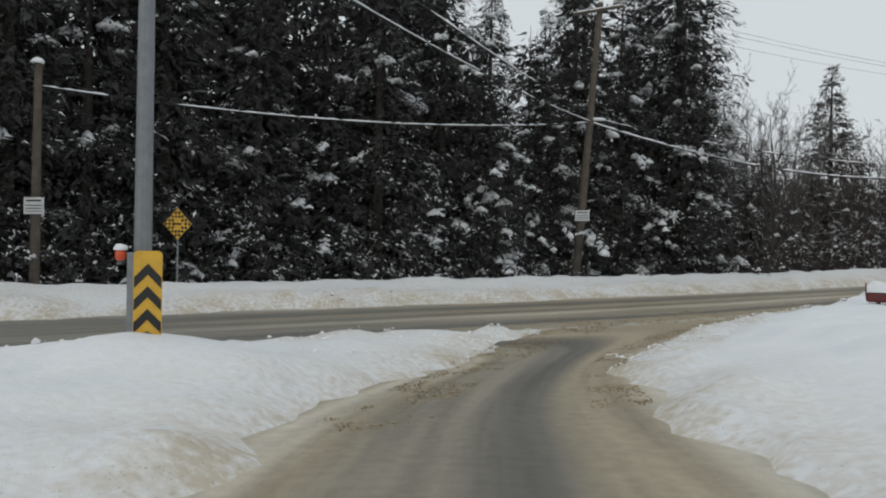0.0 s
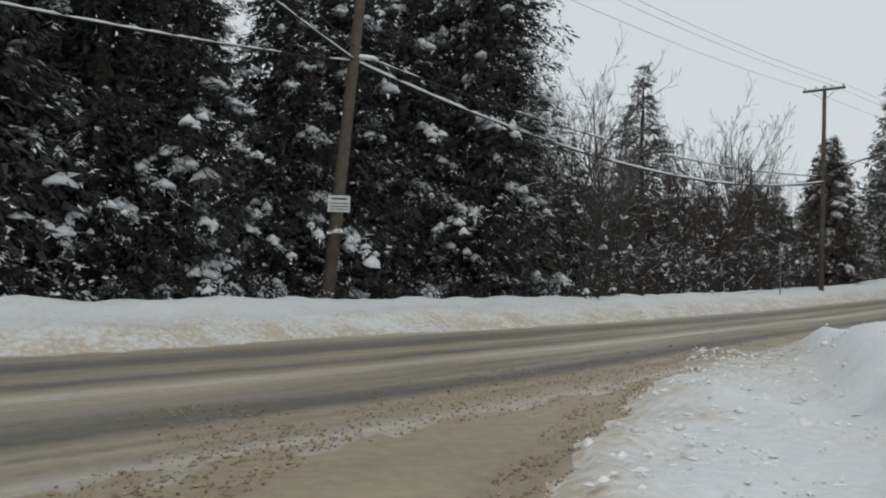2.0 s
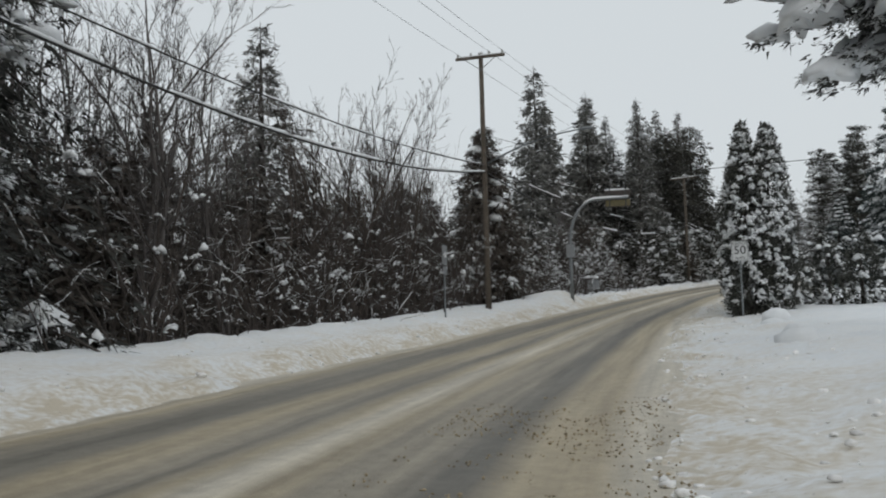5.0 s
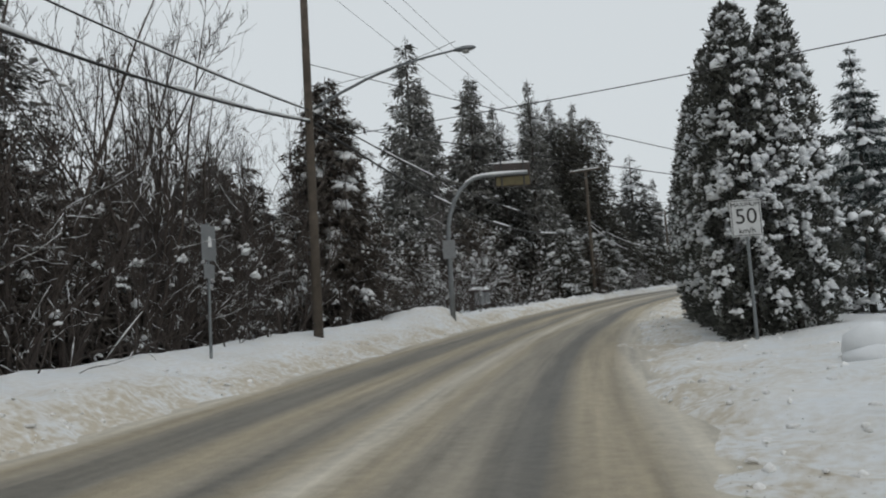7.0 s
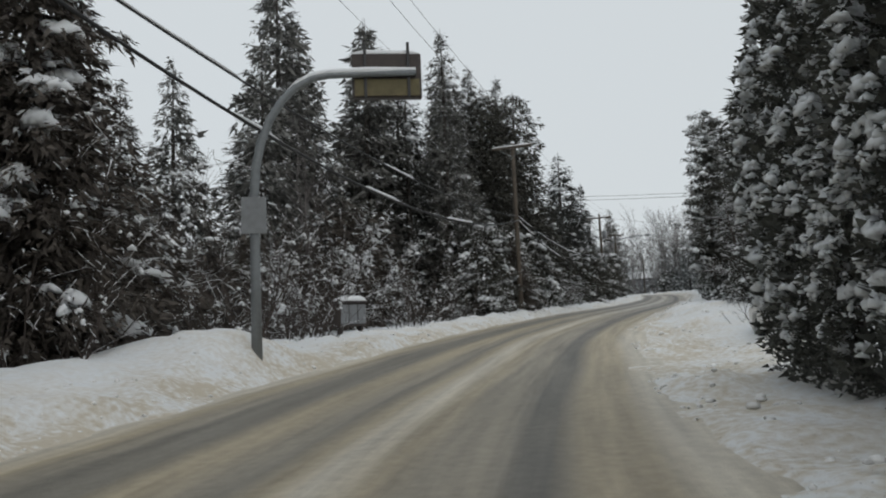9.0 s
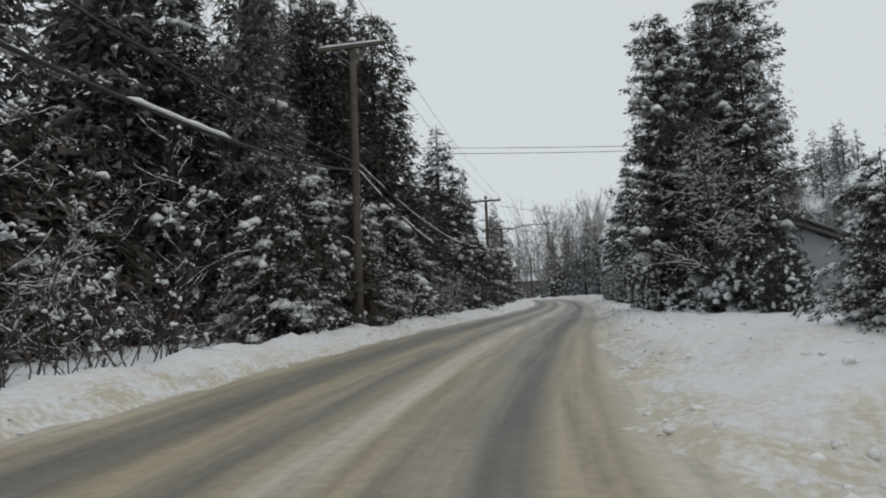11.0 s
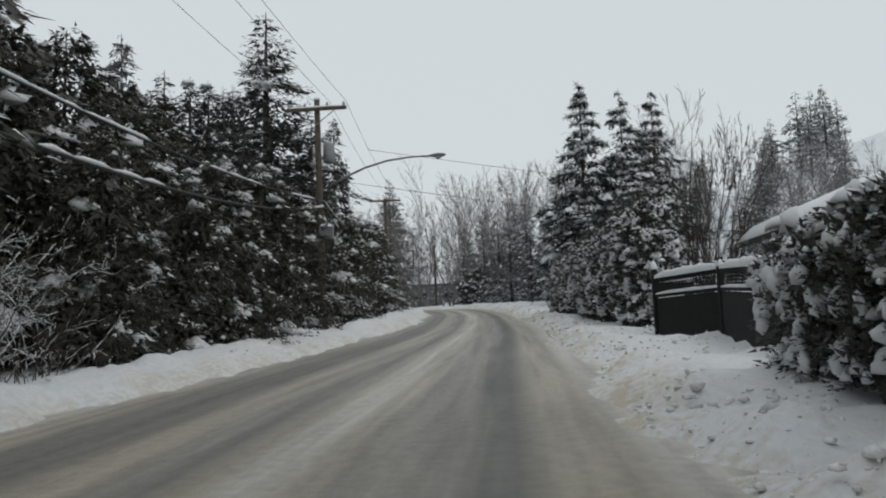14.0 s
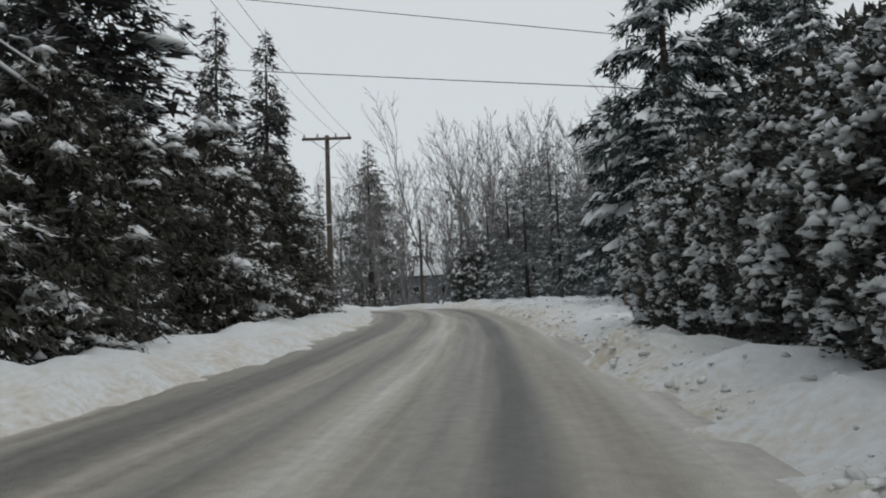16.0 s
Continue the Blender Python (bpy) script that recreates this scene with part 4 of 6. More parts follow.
TALL = [bare_tree(100 + i, 13.5, M_TWIG_GREY, (14, 8, 4), 0.5, 0.07, snow=0.06, stems=2, shrink=0.36, segs=8, girth=0.8, low=0.2, lean=0.3, floor=0.007) for i in range(2)]
UPRIGHT = [bare_tree(106 + i, 9, M_TWIG, (10, 7, 3), 0.26, 0.04, snow=0.08, stems=9, shrink=0.34, girth=0.5, low=0.12, lean=0.27, floor=0.006, wiggle=0.08) for i in range(2)]
FAR_BARE = [bare_tree(102 + i, 14, M_TWIG_HAZE, (14, 8), 0.5, 0.08, snow=0.0, stems=3, segs=6, girth=0.5, shrink=0.36, low=0.15, lean=0.3, floor=0.013) for i in range(2)]
SAPLINGS = [bare_tree(108 + i, 11, M_TWIG, (11, 6, 3), 0.42, 0.09, snow=0.08, stems=4, shrink=0.32, girth=0.6, low=0.15, lean=0.4, floor=0.007) for i in range(2)]
FROSTED = [bare_tree(104, 8.5, M_TWIG, (34, 9, 5), 1.4, -0.012, thick=1.0, snow=0.62, stems=1, shrink=0.36, segs=10, low=0.3, wiggle=0.08, girth=1.3)]
SNOW_TREES = [bare_tree(127 + i, 6.0, M_TWIG, (10, 7, 3), 0.6, 0.03, thick=1.3, snow=0.6, stems=3, shrink=0.45, low=0.2, lean=0.35, tufts=60, tuft=0.09) for i in range(2)]
THICKETS = [thicket(110 + i, 6.5, M_TWIG, 13, 0.15, 0.9, 0.5, tufts=45, tuft=0.07) for i in range(4)]
SNOW_THICKETS = [thicket(120 + i, 5.0, M_TWIG, 13, 0.3, 1.0, 0.6, tufts=60, tuft=0.07) for i in range(2)]
ARCHING = [thicket(124, 5.2, M_TWIG, 18, 0.6, 1.2, 1.1, kids=(6, 3))]
BRUSH = [thicket(116 + i, 3.0, M_TWIG, 8, 0.15, 0.9, 0.6, tufts=26, tuft=0.055, kids=(5, 3)) for i in range(2)]


def at_uv(u, v):
    x, y = to_xy(u, v)
    return float(x), float(y)


def along_left(u, off):
    return at_uv(u, float(left_edge(u)) + off)


# the dark wall of cedars beyond the junction
for i in range(20):
    u = 24.6 - i * 2.9 + rnd.uniform(-0.5, 0.5)
    x, y = along_left(u, 8.6 + rnd.uniform(-0.7, 0.7))
    plant("cedar_tree", CEDARS_NEAR[i % 2] if i < 5 else CEDARS[i % 4] if i < 11 else CEDARS_MID[i % 3], x, y, rnd.uniform(0.82, 1.12) if i != 2 else 0.8, rnd.uniform(0, 360), "tall dense dark cedar tree with patches of snow", "tree", "cedars beyond the junction")
for (u, off, s, k) in ((27.4, 6.2, 0.98, 2), (27.6, 10.0, 1.05, 1), (28.4, 7.6, 1.5, 3)):
    x, y = along_left(u, off)
    plant("cedar_tree", CEDARS_NEAR[k % 2], x, y, s, 60 * k, "tall dense dark cedar tree with patches of snow", "tree", "cedars beyond the junction")
for i in range(20):
    u = 25.0 - i * 3.4 + rnd.uniform(-0.5, 0.5)
    x, y = along_left(u, 13.5 + rnd.uniform(-0.7, 1.5))
    plant("cedar_tree", CEDARS_BACK[i % 2], x, y, rnd.uniform(0.95, 1.2) if i not in (1, 2) else 0.8, rnd.uniform(0, 360), "tall dense dark cedar tree behind the roadside row", "tree", "cedars beyond the junction")
for i in range(13):
    u = 15.0 - i * 3.9 + rnd.uniform(-0.5, 0.5)
    x, y = along_left(u, 17.5 + rnd.uniform(-0.7, 1.5))
    plant("cedar_tree", CEDARS_BACK[i % 2], x, y, rnd.uniform(1.15, 1.35), rnd.uniform(0, 360), "tall dense dark cedar tree behind the roadside row", "tree", "cedars beyond the junction")
for i in range(15):
    u = 26.5 - i * 3.6 + rnd.uniform(-0.8, 0.8)
    x, y = along_left(u, 6.6 + rnd.uniform(-0.3, 0.5))
    plant("brush", BRUSH[i % 2], x, y, rnd.uniform(0.55, 0.9), rnd.uniform(0, 360), "low tangled brush with snow on its twigs", "shrub", "brush under the cedars")

# leafless thicket between the poles
for i in range(26):
    u = 29.5 + i * 1.35 + rnd.uniform(-0.4, 0.4)
    x, y = along_left(u, (4.6, 7.0, 9.6)[i % 3] + rnd.uniform(-0.6, 0.6))
    if u > 59 or u < 31.5:
        continue
    plant("shrub", THICKETS[i % 4], x, y, rnd.uniform(0.75, 1.2), rnd.uniform(0, 360), "leafless brown shrub with snow along its twigs", "shrub", "roadside thicket")
for i in range(16):
    u = 30 + i * 1.95 + rnd.uniform(-0.5, 0.5)
    x, y = along_left(u, 4.5 + rnd.uniform(-0.3, 0.4))
    plant("brush", BRUSH[i % 2], x, y, rnd.uniform(0.7, 1.1), rnd.uniform(0, 360), "low tangled brush with snow on its twigs", "shrub", "brush along the bank")
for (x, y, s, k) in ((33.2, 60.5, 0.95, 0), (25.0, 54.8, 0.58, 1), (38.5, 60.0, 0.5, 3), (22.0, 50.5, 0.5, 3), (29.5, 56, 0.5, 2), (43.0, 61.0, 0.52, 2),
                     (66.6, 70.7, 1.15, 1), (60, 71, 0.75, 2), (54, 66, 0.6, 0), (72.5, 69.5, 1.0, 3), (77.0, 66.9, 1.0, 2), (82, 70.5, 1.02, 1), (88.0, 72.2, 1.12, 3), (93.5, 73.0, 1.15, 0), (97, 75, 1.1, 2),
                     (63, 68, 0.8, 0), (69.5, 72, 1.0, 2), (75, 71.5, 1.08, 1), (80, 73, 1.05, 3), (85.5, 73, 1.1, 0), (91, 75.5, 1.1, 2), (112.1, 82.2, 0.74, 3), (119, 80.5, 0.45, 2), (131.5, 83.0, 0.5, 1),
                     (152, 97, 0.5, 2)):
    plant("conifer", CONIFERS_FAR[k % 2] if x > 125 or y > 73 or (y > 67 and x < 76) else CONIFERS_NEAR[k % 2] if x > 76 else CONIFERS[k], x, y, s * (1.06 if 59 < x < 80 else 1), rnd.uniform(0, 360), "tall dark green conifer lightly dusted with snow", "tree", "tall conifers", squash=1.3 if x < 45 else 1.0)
plant("conifer", SNOWY[0], 45.2, 55.3, 1.15, 30, "drooping conifer with thick snow on its boughs", "tree", "snowy conifers")
plant("conifer", SNOWY[1], 80.5, 64.9, 0.55, 200, "small conifer bowed under a thick load of snow", "tree", "snowy conifers")
for (x, y, s, k) in ((23.0, 54, 0.98, 0), (29.0, 57, 0.9, 1), (37.6, 56.0, 0.98, 0), (36.4, 54.0, 0.85, 1), (62, 63.5, 0.8, 0), (21.0, 46.5, 0.95, 1), (24.5, 48.5, 0.85, 0), (19.5, 49.5, 1.0, 0),
                     (18.5, 45.0, 0.9, 1), (27.0, 50.5, 0.8, 0), (31.0, 52.5, 0.72, 1), (20.5, 52.5, 1.05, 1), (26.0, 58, 1.0, 0), (34.5, 52.0, 0.62, 0), (40.5, 55.5, 0.7, 1), (23.5, 51.0, 0.9, 1), (17.5, 48.0, 1.0, 0), (32.5, 56.5, 0.75, 0),
                     (17.0, 42.6, 0.95, 0), (18.6, 44.0, 0.92, 1), (20.2, 42.4, 0.85, 0), (21.6, 44.4, 0.9, 1), (22.6, 42.6, 0.75, 0),
                     (38.0, 55.8, 0.8, 0), (40.3, 58.5, 0.75, 1), (41.5, 56.6, 0.65, 0), (43.4, 59.5, 0.6, 1)):
    plant("bare_tree", TALL[k], x, y, s, rnd.uniform(0, 360), "tall leafless grey tree with snow on its limbs", "tree", "leafless trees")

for (x, y, s, k) in ((36.0, 52.0, 0.9, 0), (34.2, 50.2, 1.0, 1), (30.2, 48.8, 1.05, 0), (37.0, 54.5, 1.05, 1), (32.0, 50.0, 0.95, 1), (28.0, 47.0, 0.95, 0), (41.8, 52.6, 0.75, 1), (35.0, 56.5, 1.1, 0), (25.5, 46.2, 0.85, 1), (39.8, 51.6, 0.7, 0), (39.2, 54.2, 0.7, 0), (42.6, 57.2, 0.65, 1)):
    plant("bare_tree", SAPLINGS[k], x, y, s, rnd.uniform(0, 360), "slender leafless brown sapling clump by the road", "tree", "leafless saplings")

# between the mast and the second pole
for i in range(12):
    u = 62 + i * 2.4 + rnd.uniform(-0.5, 0.5)
    x, y = along_left(u, (3.2, 5.2)[i % 2] + (1.2 if u < 66 else 0) + rnd.uniform(-0.4, 0.5))
    if 74 < u < 79.5:
        x, y = along_left(u, 6.3)
    plant("shrub", SNOW_THICKETS[i % 2], x, y, rnd.uniform(0.65, 1.05), rnd.uniform(0, 360), "leafless shrub with thick snow along its twigs", "shrub", "roadside thicket")
for i in range(9):
    u = 69 + i * 2.4 + rnd.uniform(-0.5, 0.5)
    x, y = along_left(u, 2.3 + rnd.uniform(0, 0.7) + (3.0 if 73.5 < u < 79.5 else 0))
    plant("brush", BRUSH[i % 2], x, y, rnd.uniform(0.6, 0.9), rnd.uniform(0, 360), "low tangled brush with snow on its twigs", "shrub", "brush along the bank")
for (x, y, s, k) in ((62.4, 62.6, 1.0, 0), (64.6, 63.4, 0.85, 1), (58.8, 60.6, 0.8, 1)):
    plant("bare_tree", SNOW_TREES[k], x, y, s, 70 * k, "small leafless tree with snow along its branches", "tree", "snowy leafless trees")
# snowy bushes along the left of the upper road
for i in range(27):
    u = 91.5 + i * 2.55 + rnd.uniform(-0.5, 0.5)
    if 111 < u < 117:
        continue
    x, y = along_left(u, 2.9 + rnd.uniform(-0.3, 0.5) + (2.4 if 130.5 < u < 135 else 0))
    plant("cedar_bush", BUSHES[i % 4] if u < 115 or i % 4 == 1 else BUSHES_DARK[i % 2], x, y, rnd.uniform(0.78, 1.05) * (1 if u < 112 else 0.92), rnd.uniform(0, 360), "bushy green cedar hung with clumps of snow", "bush", "roadside bushes")
for (u, off, s) in ((111.8, 2.2, 0.6), (113.4, 2.4, 0.66), (115.6, 2.2, 0.55), (113.5, 4.2, 0.75), (110.6, 2.6, 0.5)):
    x, y = along_left(u, off)
    plant("shrub", ARCHING[0], x, y, s, rnd.uniform(0, 360), "leafless shrub of arching stems dusted with snow", "shrub", "arching shrubs")
for i in range(11):
    u = 96 + i * 5.2 + rnd.uniform(-0.8, 0.8)
    if 117 < u < 122:
        continue
    x, y = along_left(u, 7.6 + rnd.uniform(-0.4, 0.8))
    plant("cedar_tree", (CEDARS[i % 4] if u < 118 else CEDARS_MID[i % 3]), x, y, rnd.uniform(0.42, 0.52) if u > 116 else rnd.uniform(0.85, 1.0), rnd.uniform(0, 360), "dark cedar tree with patches of snow", "tree", "cedars on the upper road", squash=1.15)

for (u, off, s, k) in ((96.4, 1.9, 0.47, 0), (98.6, 2.6, 0.5, 1)):
    x, y = along_left(u, off)
    plant("conifer", SNOWY[k], x, y, s, 110 * k, "small conifer bowed under a thick load of snow", "tree", "snowy conifers", squash=1.2)
for (x, y, s, k) in ((104.6, 75.2, 1.4, 0), (107.6, 76.6, 1.45, 1), (101.5, 74.0, 1.45, 1), (98.8, 73.0, 1.35, 0)):
    plant("cedar_bush", BUSHES_DARK[k], x, y, s, 80 * k, "tall bushy dark cedar capped with snow", "bush", "roadside bushes")
# two narrow spires before the bend
for (x, y, s, k) in ((141.0, 90.0, 0.95, 0), (148.6, 92.2, 1.05, 1)):
    plant("cedar_tree", CEDARS_MID[k], x, y, s, 50 * k, "tall narrow dark cedar before the bend", "tree", "cedars on the upper road", squash=0.88)
for (x, y, s, k, w) in ((125.8, 84.0, 1.1, 0, 1.65), (112.8, 78.2, 0.62, 2, 1.4), (119.0, 81.5, 0.72, 3, 1.3), (103.0, 80.0, 0.9, 1, 1.1), (113.0, 79.3, 0.64, 2, 1.4), (117.0, 80.6, 0.68, 3, 1.4), (109.8, 77.9, 0.6, 0, 1.4), (120.5, 79.8, 0.5, 1, 1.5)):
    plant("cedar_tree", CEDARS[k], x, y, s, 40 * k, "dark cedar tree with patches of snow", "tree", "cedars on the upper road", squash=w)
# two tall cedars close to the road
TOWERS = [conifer_parts(26 + i, 18, 3.4, bare=0.2, power=0.42, droop=0.6, sprays=4600, each=5, spray=0.34, dust=0.12, lumps=24, lump=0.2, lower=0.75, slim=0.13, crest=1.2, fill=0.6, chain=3, green=M_CEDAR2) for i in range(2)]
for (u, off, s, k) in ((112.9, 5.3, 1.0, 0), (107.4, 6.4, 0.95, 1)):
    x, y = along_left(u, off)
    plant("cedar_tree", TOWERS[k], x, y, s, 70 * k, squash=1.12, label="tall dense dark cedar close to the road", category="tree", group="cedars on the upper road")

# row of clipped columns beside the speed sign
for i in range(9):
    k = i / 8
    x, y = 39.5 + 8.75 * k + rnd.uniform(-0.1, 0.1), 35.7 + 4.75 * k + rnd.uniform(-0.1, 0.1)
    plant("column_cedar", COLUMNS[i % 3] if i else COLUMN_END, x, y, rnd.uniform(0.94, 1.05), 37 + rnd.uniform(-12, 12), "clipped columnar cedar thickly covered with clumps of snow", "tree", "row of cedar columns")
plant("column_cedar", COLUMN_END, 40.1, 35.1, 0.97, 50, "clipped columnar cedar thickly covered with clumps of snow", "tree", "row of cedar columns")
# the garden behind them
for i in range(9):
    x, y = 42.2 + i * 1.05, 35.3 - i * 0.78
    plant("column_cedar", COLUMNS_FAR[0], x, y, 0.85 + 0.12 * (i % 3), rnd.uniform(0, 360), "small clipped cedar capped with snow", "hedge", "garden hedge")
for (x, y, s, k) in ((72, 38, 0.75, 1), (76, 42, 0.85, 2), (70, 33, 0.7, 0), (64, 27, 0.65, 1), (80, 44, 0.7, 2), (68, 30, 0.8, 2)):
    plant("spruce", SPRUCES_FAR[k], x, y, s, rnd.uniform(0, 360), "snow-dusted spruce in a garden", "tree", "garden spruces")
pine = conifer_parts(64, 11, 5.1, bare=0.46, power=0.55, rise=0.1, droop=0.3, sprays=3600, each=8, spray=0.17, dust=0.3, lumps=200, lump=0.36, chain=3, dense=5, hang=0.3, slim=0.13, fine=1, core=0.4, finger=0.0, hood=0.7, hood_wide=0.3, hood_thick=0.26, hood_back=0.3)
plant("pine", pine, 28.6, 25.6, 1.0, 15, "pine with boughs loaded with thick snow", "tree")

# trees past the parked truck
for (x, y, s, k) in ((85.2, 53.2, 0.98, 0), (87.0, 53.0, 0.95, 1), (88.6, 51.6, 1.1, 0), (86.6, 50.3, 1.12, 1), (91.2, 52.6, 0.85, 0)):
    plant("cedar_tree", SLENDER[k], x, y, s, rnd.uniform(0, 360), "tall slender dark cedar with snow on its boughs", "tree", "slender cedars")
plant("bare_tree", FROSTED[0], 82.9, 50.9, 0.95, 40, "leafless spreading tree with snow along every drooping branch", "tree")
for (x, y, s, k) in ((65.2, 43.4, 0.44, 1), (64.5, 39.5, 0.85, 2), (69, 44.5, 0.45, 0), (70, 40.5, 0.8, 1), (73.5, 44.0, 0.6, 2)):
    plant("spruce", SPRUCES[k], x, y, s, rnd.uniform(0, 360), "snow-laden spruce beside the drive", "tree", "spruces by the drive")
plant("shrub", BRUSH[0], 62.8, 45.4, 0.5, 10, "small leafless shrub with snow on it", "shrub")
for (x, y, s) in ((84.3, 52.6, 0.95), (66.5, 46.0, 0.8), (82.6, 50.7, 1.6), (83.2, 49.9, 1.9)):
    plant("shrub", SHRUBS[0], x, y, s, rnd.uniform(0, 360), "small evergreen shrub covered with snow", "shrub", "small shrubs")
for (x, y, s, k) in ((82.0, 49.9, 0.55, 0), (80.4, 48.9, 0.5, 1), (87.2, 53.6, 0.42, 0), (85.8, 50.8, 0.56, 1), (88.3, 50.6, 0.85, 1), (90.4, 51.0, 0.8, 0)):
    plant("bush", MOUNDS[k], x, y, s, rnd.uniform(0, 360), "rounded evergreen bush capped with snow", "bush", "garden bushes")
for (x, y, s, k) in ((68.4, 45.7, 0.5, 0), (66.6, 46.5, 0.36, 1), (70.4, 46.4, 0.55, 2)):
    plant("cedar_bush", BUSHES[k], x, y, s, 120 * k, "small bushy cedar laden with snow past the drive", "bush", "garden bushes")
# low hedge by the road
for i in range(4):
    k = i / 3
    plant("hedge", LOW_HEDGE[i % 2], 89.0 + 5.5 * k, 54.25 + 2.1 * k, 1.0 + 0.1 * (1 - k), 21, "clipped hedge with a thick cap of snow", "hedge", "low roadside hedge")
# tall rounded hedge
for i in range(-1, 11):
    u = 125.5 + i * 1.35
    x, y = at_uv(u, 9.35 - 0.05 * i + rnd.uniform(-0.12, 0.12))
    plant("hedge_bush", TALL_HEDGE[i % 3], x, y, rnd.uniform(0.95, 1.05) * (0.9 - 0.02 * max(0, i) - 0.01 * max(0, i - 3)), 25 + rnd.uniform(-14, 14), "tall rounded hedge bush covered with clumps of snow", "hedge", "tall hedge")
plant("column_cedar", COLUMN_END, 110.9, 59.9, 0.68, 20, "narrow dark cedar spire rising behind the hedge", "tree")
for (x, y, s, k) in ((134.3, 66.9, 1.03, 0), (135.9, 64.7, 1.0, 1), (137.4, 62.9, 1.0, 2), (130.5, 66.0, 0.42, 1), (132.3, 66.9, 0.5, 2), (127.5, 63.0, 0.6, 0)):
    plant("spruce", SPRUCES[k], x, y, s, rnd.uniform(0, 360), "snow-laden spruce with layered boughs", "tree", "roadside spruces")
plant("bare_tree", UPRIGHT[1], 112.6, 59.3, 0.8, 70, "leafless tree of many upright stems behind the fence", "tree", "leafless trees")
plant("bare_tree", UPRIGHT[0], 114.3, 58.7, 0.74, 10, "leafless tree of many upright stems behind the fence", "tree", "leafless trees")

# dark undergrowth that closes the thicket
for i in range(34):
    u = 29.5 + i * 1.0 + rnd.uniform(-0.6, 0.6)
    x, y = along_left(u, (9.0, 11.5, 13.5)[i % 3] + rnd.uniform(-0.8, 0.8))
    plant("cedar_tree", YOUNG[i % 2], x, y, rnd.uniform(0.6, 1.0), rnd.uniform(0, 360), "young rusty-green cedar among leafless shrubs", "tree", "young cedars", squash=1.25)
for i in range(12):
    u = 64 + i * 2.5 + rnd.uniform(-0.6, 0.6)
    x, y = along_left(u, 8.5 + rnd.uniform(-0.8, 1.5))
    plant("cedar_tree", YOUNG[i % 2], x, y, rnd.uniform(0.6, 1.0), rnd.uniform(0, 360), "young rusty-green cedar among leafless shrubs", "tree", "young cedars", squash=1.2)

for (x, y, s, k) in ((42.0, 59.2, 1.1, 0), (44.0, 59.8, 1.1, 1), (40.0, 57.6, 1.0, 0)):
    plant("cedar_tree", YOUNG[k], x, y, s, 90 * k, "young rusty-green cedar among leafless shrubs", "tree", "young cedars", squash=1.2)

# the far end of the road
for i in range(12):
    x, y = at_uv(163 + i * 2.5 + rnd.uniform(-0.8, 0.8), 6.6 + (0, 1.2, -0.6)[i % 3] + max(0, i - 6) * 0.5)
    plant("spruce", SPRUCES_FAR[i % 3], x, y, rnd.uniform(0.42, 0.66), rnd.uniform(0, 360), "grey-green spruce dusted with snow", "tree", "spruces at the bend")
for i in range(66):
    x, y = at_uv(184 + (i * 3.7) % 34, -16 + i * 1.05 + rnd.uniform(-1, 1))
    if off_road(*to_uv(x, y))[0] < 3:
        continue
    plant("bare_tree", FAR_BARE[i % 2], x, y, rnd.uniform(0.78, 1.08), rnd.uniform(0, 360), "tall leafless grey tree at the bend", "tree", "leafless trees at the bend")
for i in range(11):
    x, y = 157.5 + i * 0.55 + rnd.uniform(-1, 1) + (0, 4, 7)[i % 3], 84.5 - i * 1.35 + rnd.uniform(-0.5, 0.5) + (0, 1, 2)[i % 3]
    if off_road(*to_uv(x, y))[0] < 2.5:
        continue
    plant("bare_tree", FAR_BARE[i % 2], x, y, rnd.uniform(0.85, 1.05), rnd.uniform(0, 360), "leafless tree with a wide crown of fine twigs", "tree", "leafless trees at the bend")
for i in range(26):
    x, y = at_uv(193 + (i * 2.3) % 11, -6 + i * 1.2)
    if off_road(*to_uv(x, y))[0] < 2:
        continue
    plant("brush", BRUSH[i % 2], x, y, rnd.uniform(1.1, 1.8), rnd.uniform(0, 360), "low tangled brush with snow on its twigs", "shrub", "brush at the bend")
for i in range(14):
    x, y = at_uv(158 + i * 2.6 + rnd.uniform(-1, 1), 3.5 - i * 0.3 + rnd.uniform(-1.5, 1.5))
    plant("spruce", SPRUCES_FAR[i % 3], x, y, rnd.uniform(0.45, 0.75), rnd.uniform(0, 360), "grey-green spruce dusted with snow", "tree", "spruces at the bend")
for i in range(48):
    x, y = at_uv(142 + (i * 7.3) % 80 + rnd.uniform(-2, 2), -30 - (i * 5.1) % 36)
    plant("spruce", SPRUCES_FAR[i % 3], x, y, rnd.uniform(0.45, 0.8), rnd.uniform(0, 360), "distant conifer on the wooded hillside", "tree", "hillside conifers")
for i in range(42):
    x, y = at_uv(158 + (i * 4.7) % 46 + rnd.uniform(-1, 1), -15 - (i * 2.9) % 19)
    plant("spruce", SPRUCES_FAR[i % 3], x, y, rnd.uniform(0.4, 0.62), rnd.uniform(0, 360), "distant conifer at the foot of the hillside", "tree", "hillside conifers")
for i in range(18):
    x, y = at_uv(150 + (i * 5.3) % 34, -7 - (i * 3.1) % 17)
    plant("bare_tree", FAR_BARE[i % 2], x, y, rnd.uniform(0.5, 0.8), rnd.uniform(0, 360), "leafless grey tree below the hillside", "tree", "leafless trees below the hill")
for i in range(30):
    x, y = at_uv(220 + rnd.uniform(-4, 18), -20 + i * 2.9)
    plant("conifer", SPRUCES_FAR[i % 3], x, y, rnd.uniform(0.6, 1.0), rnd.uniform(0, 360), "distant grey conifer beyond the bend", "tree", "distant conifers")
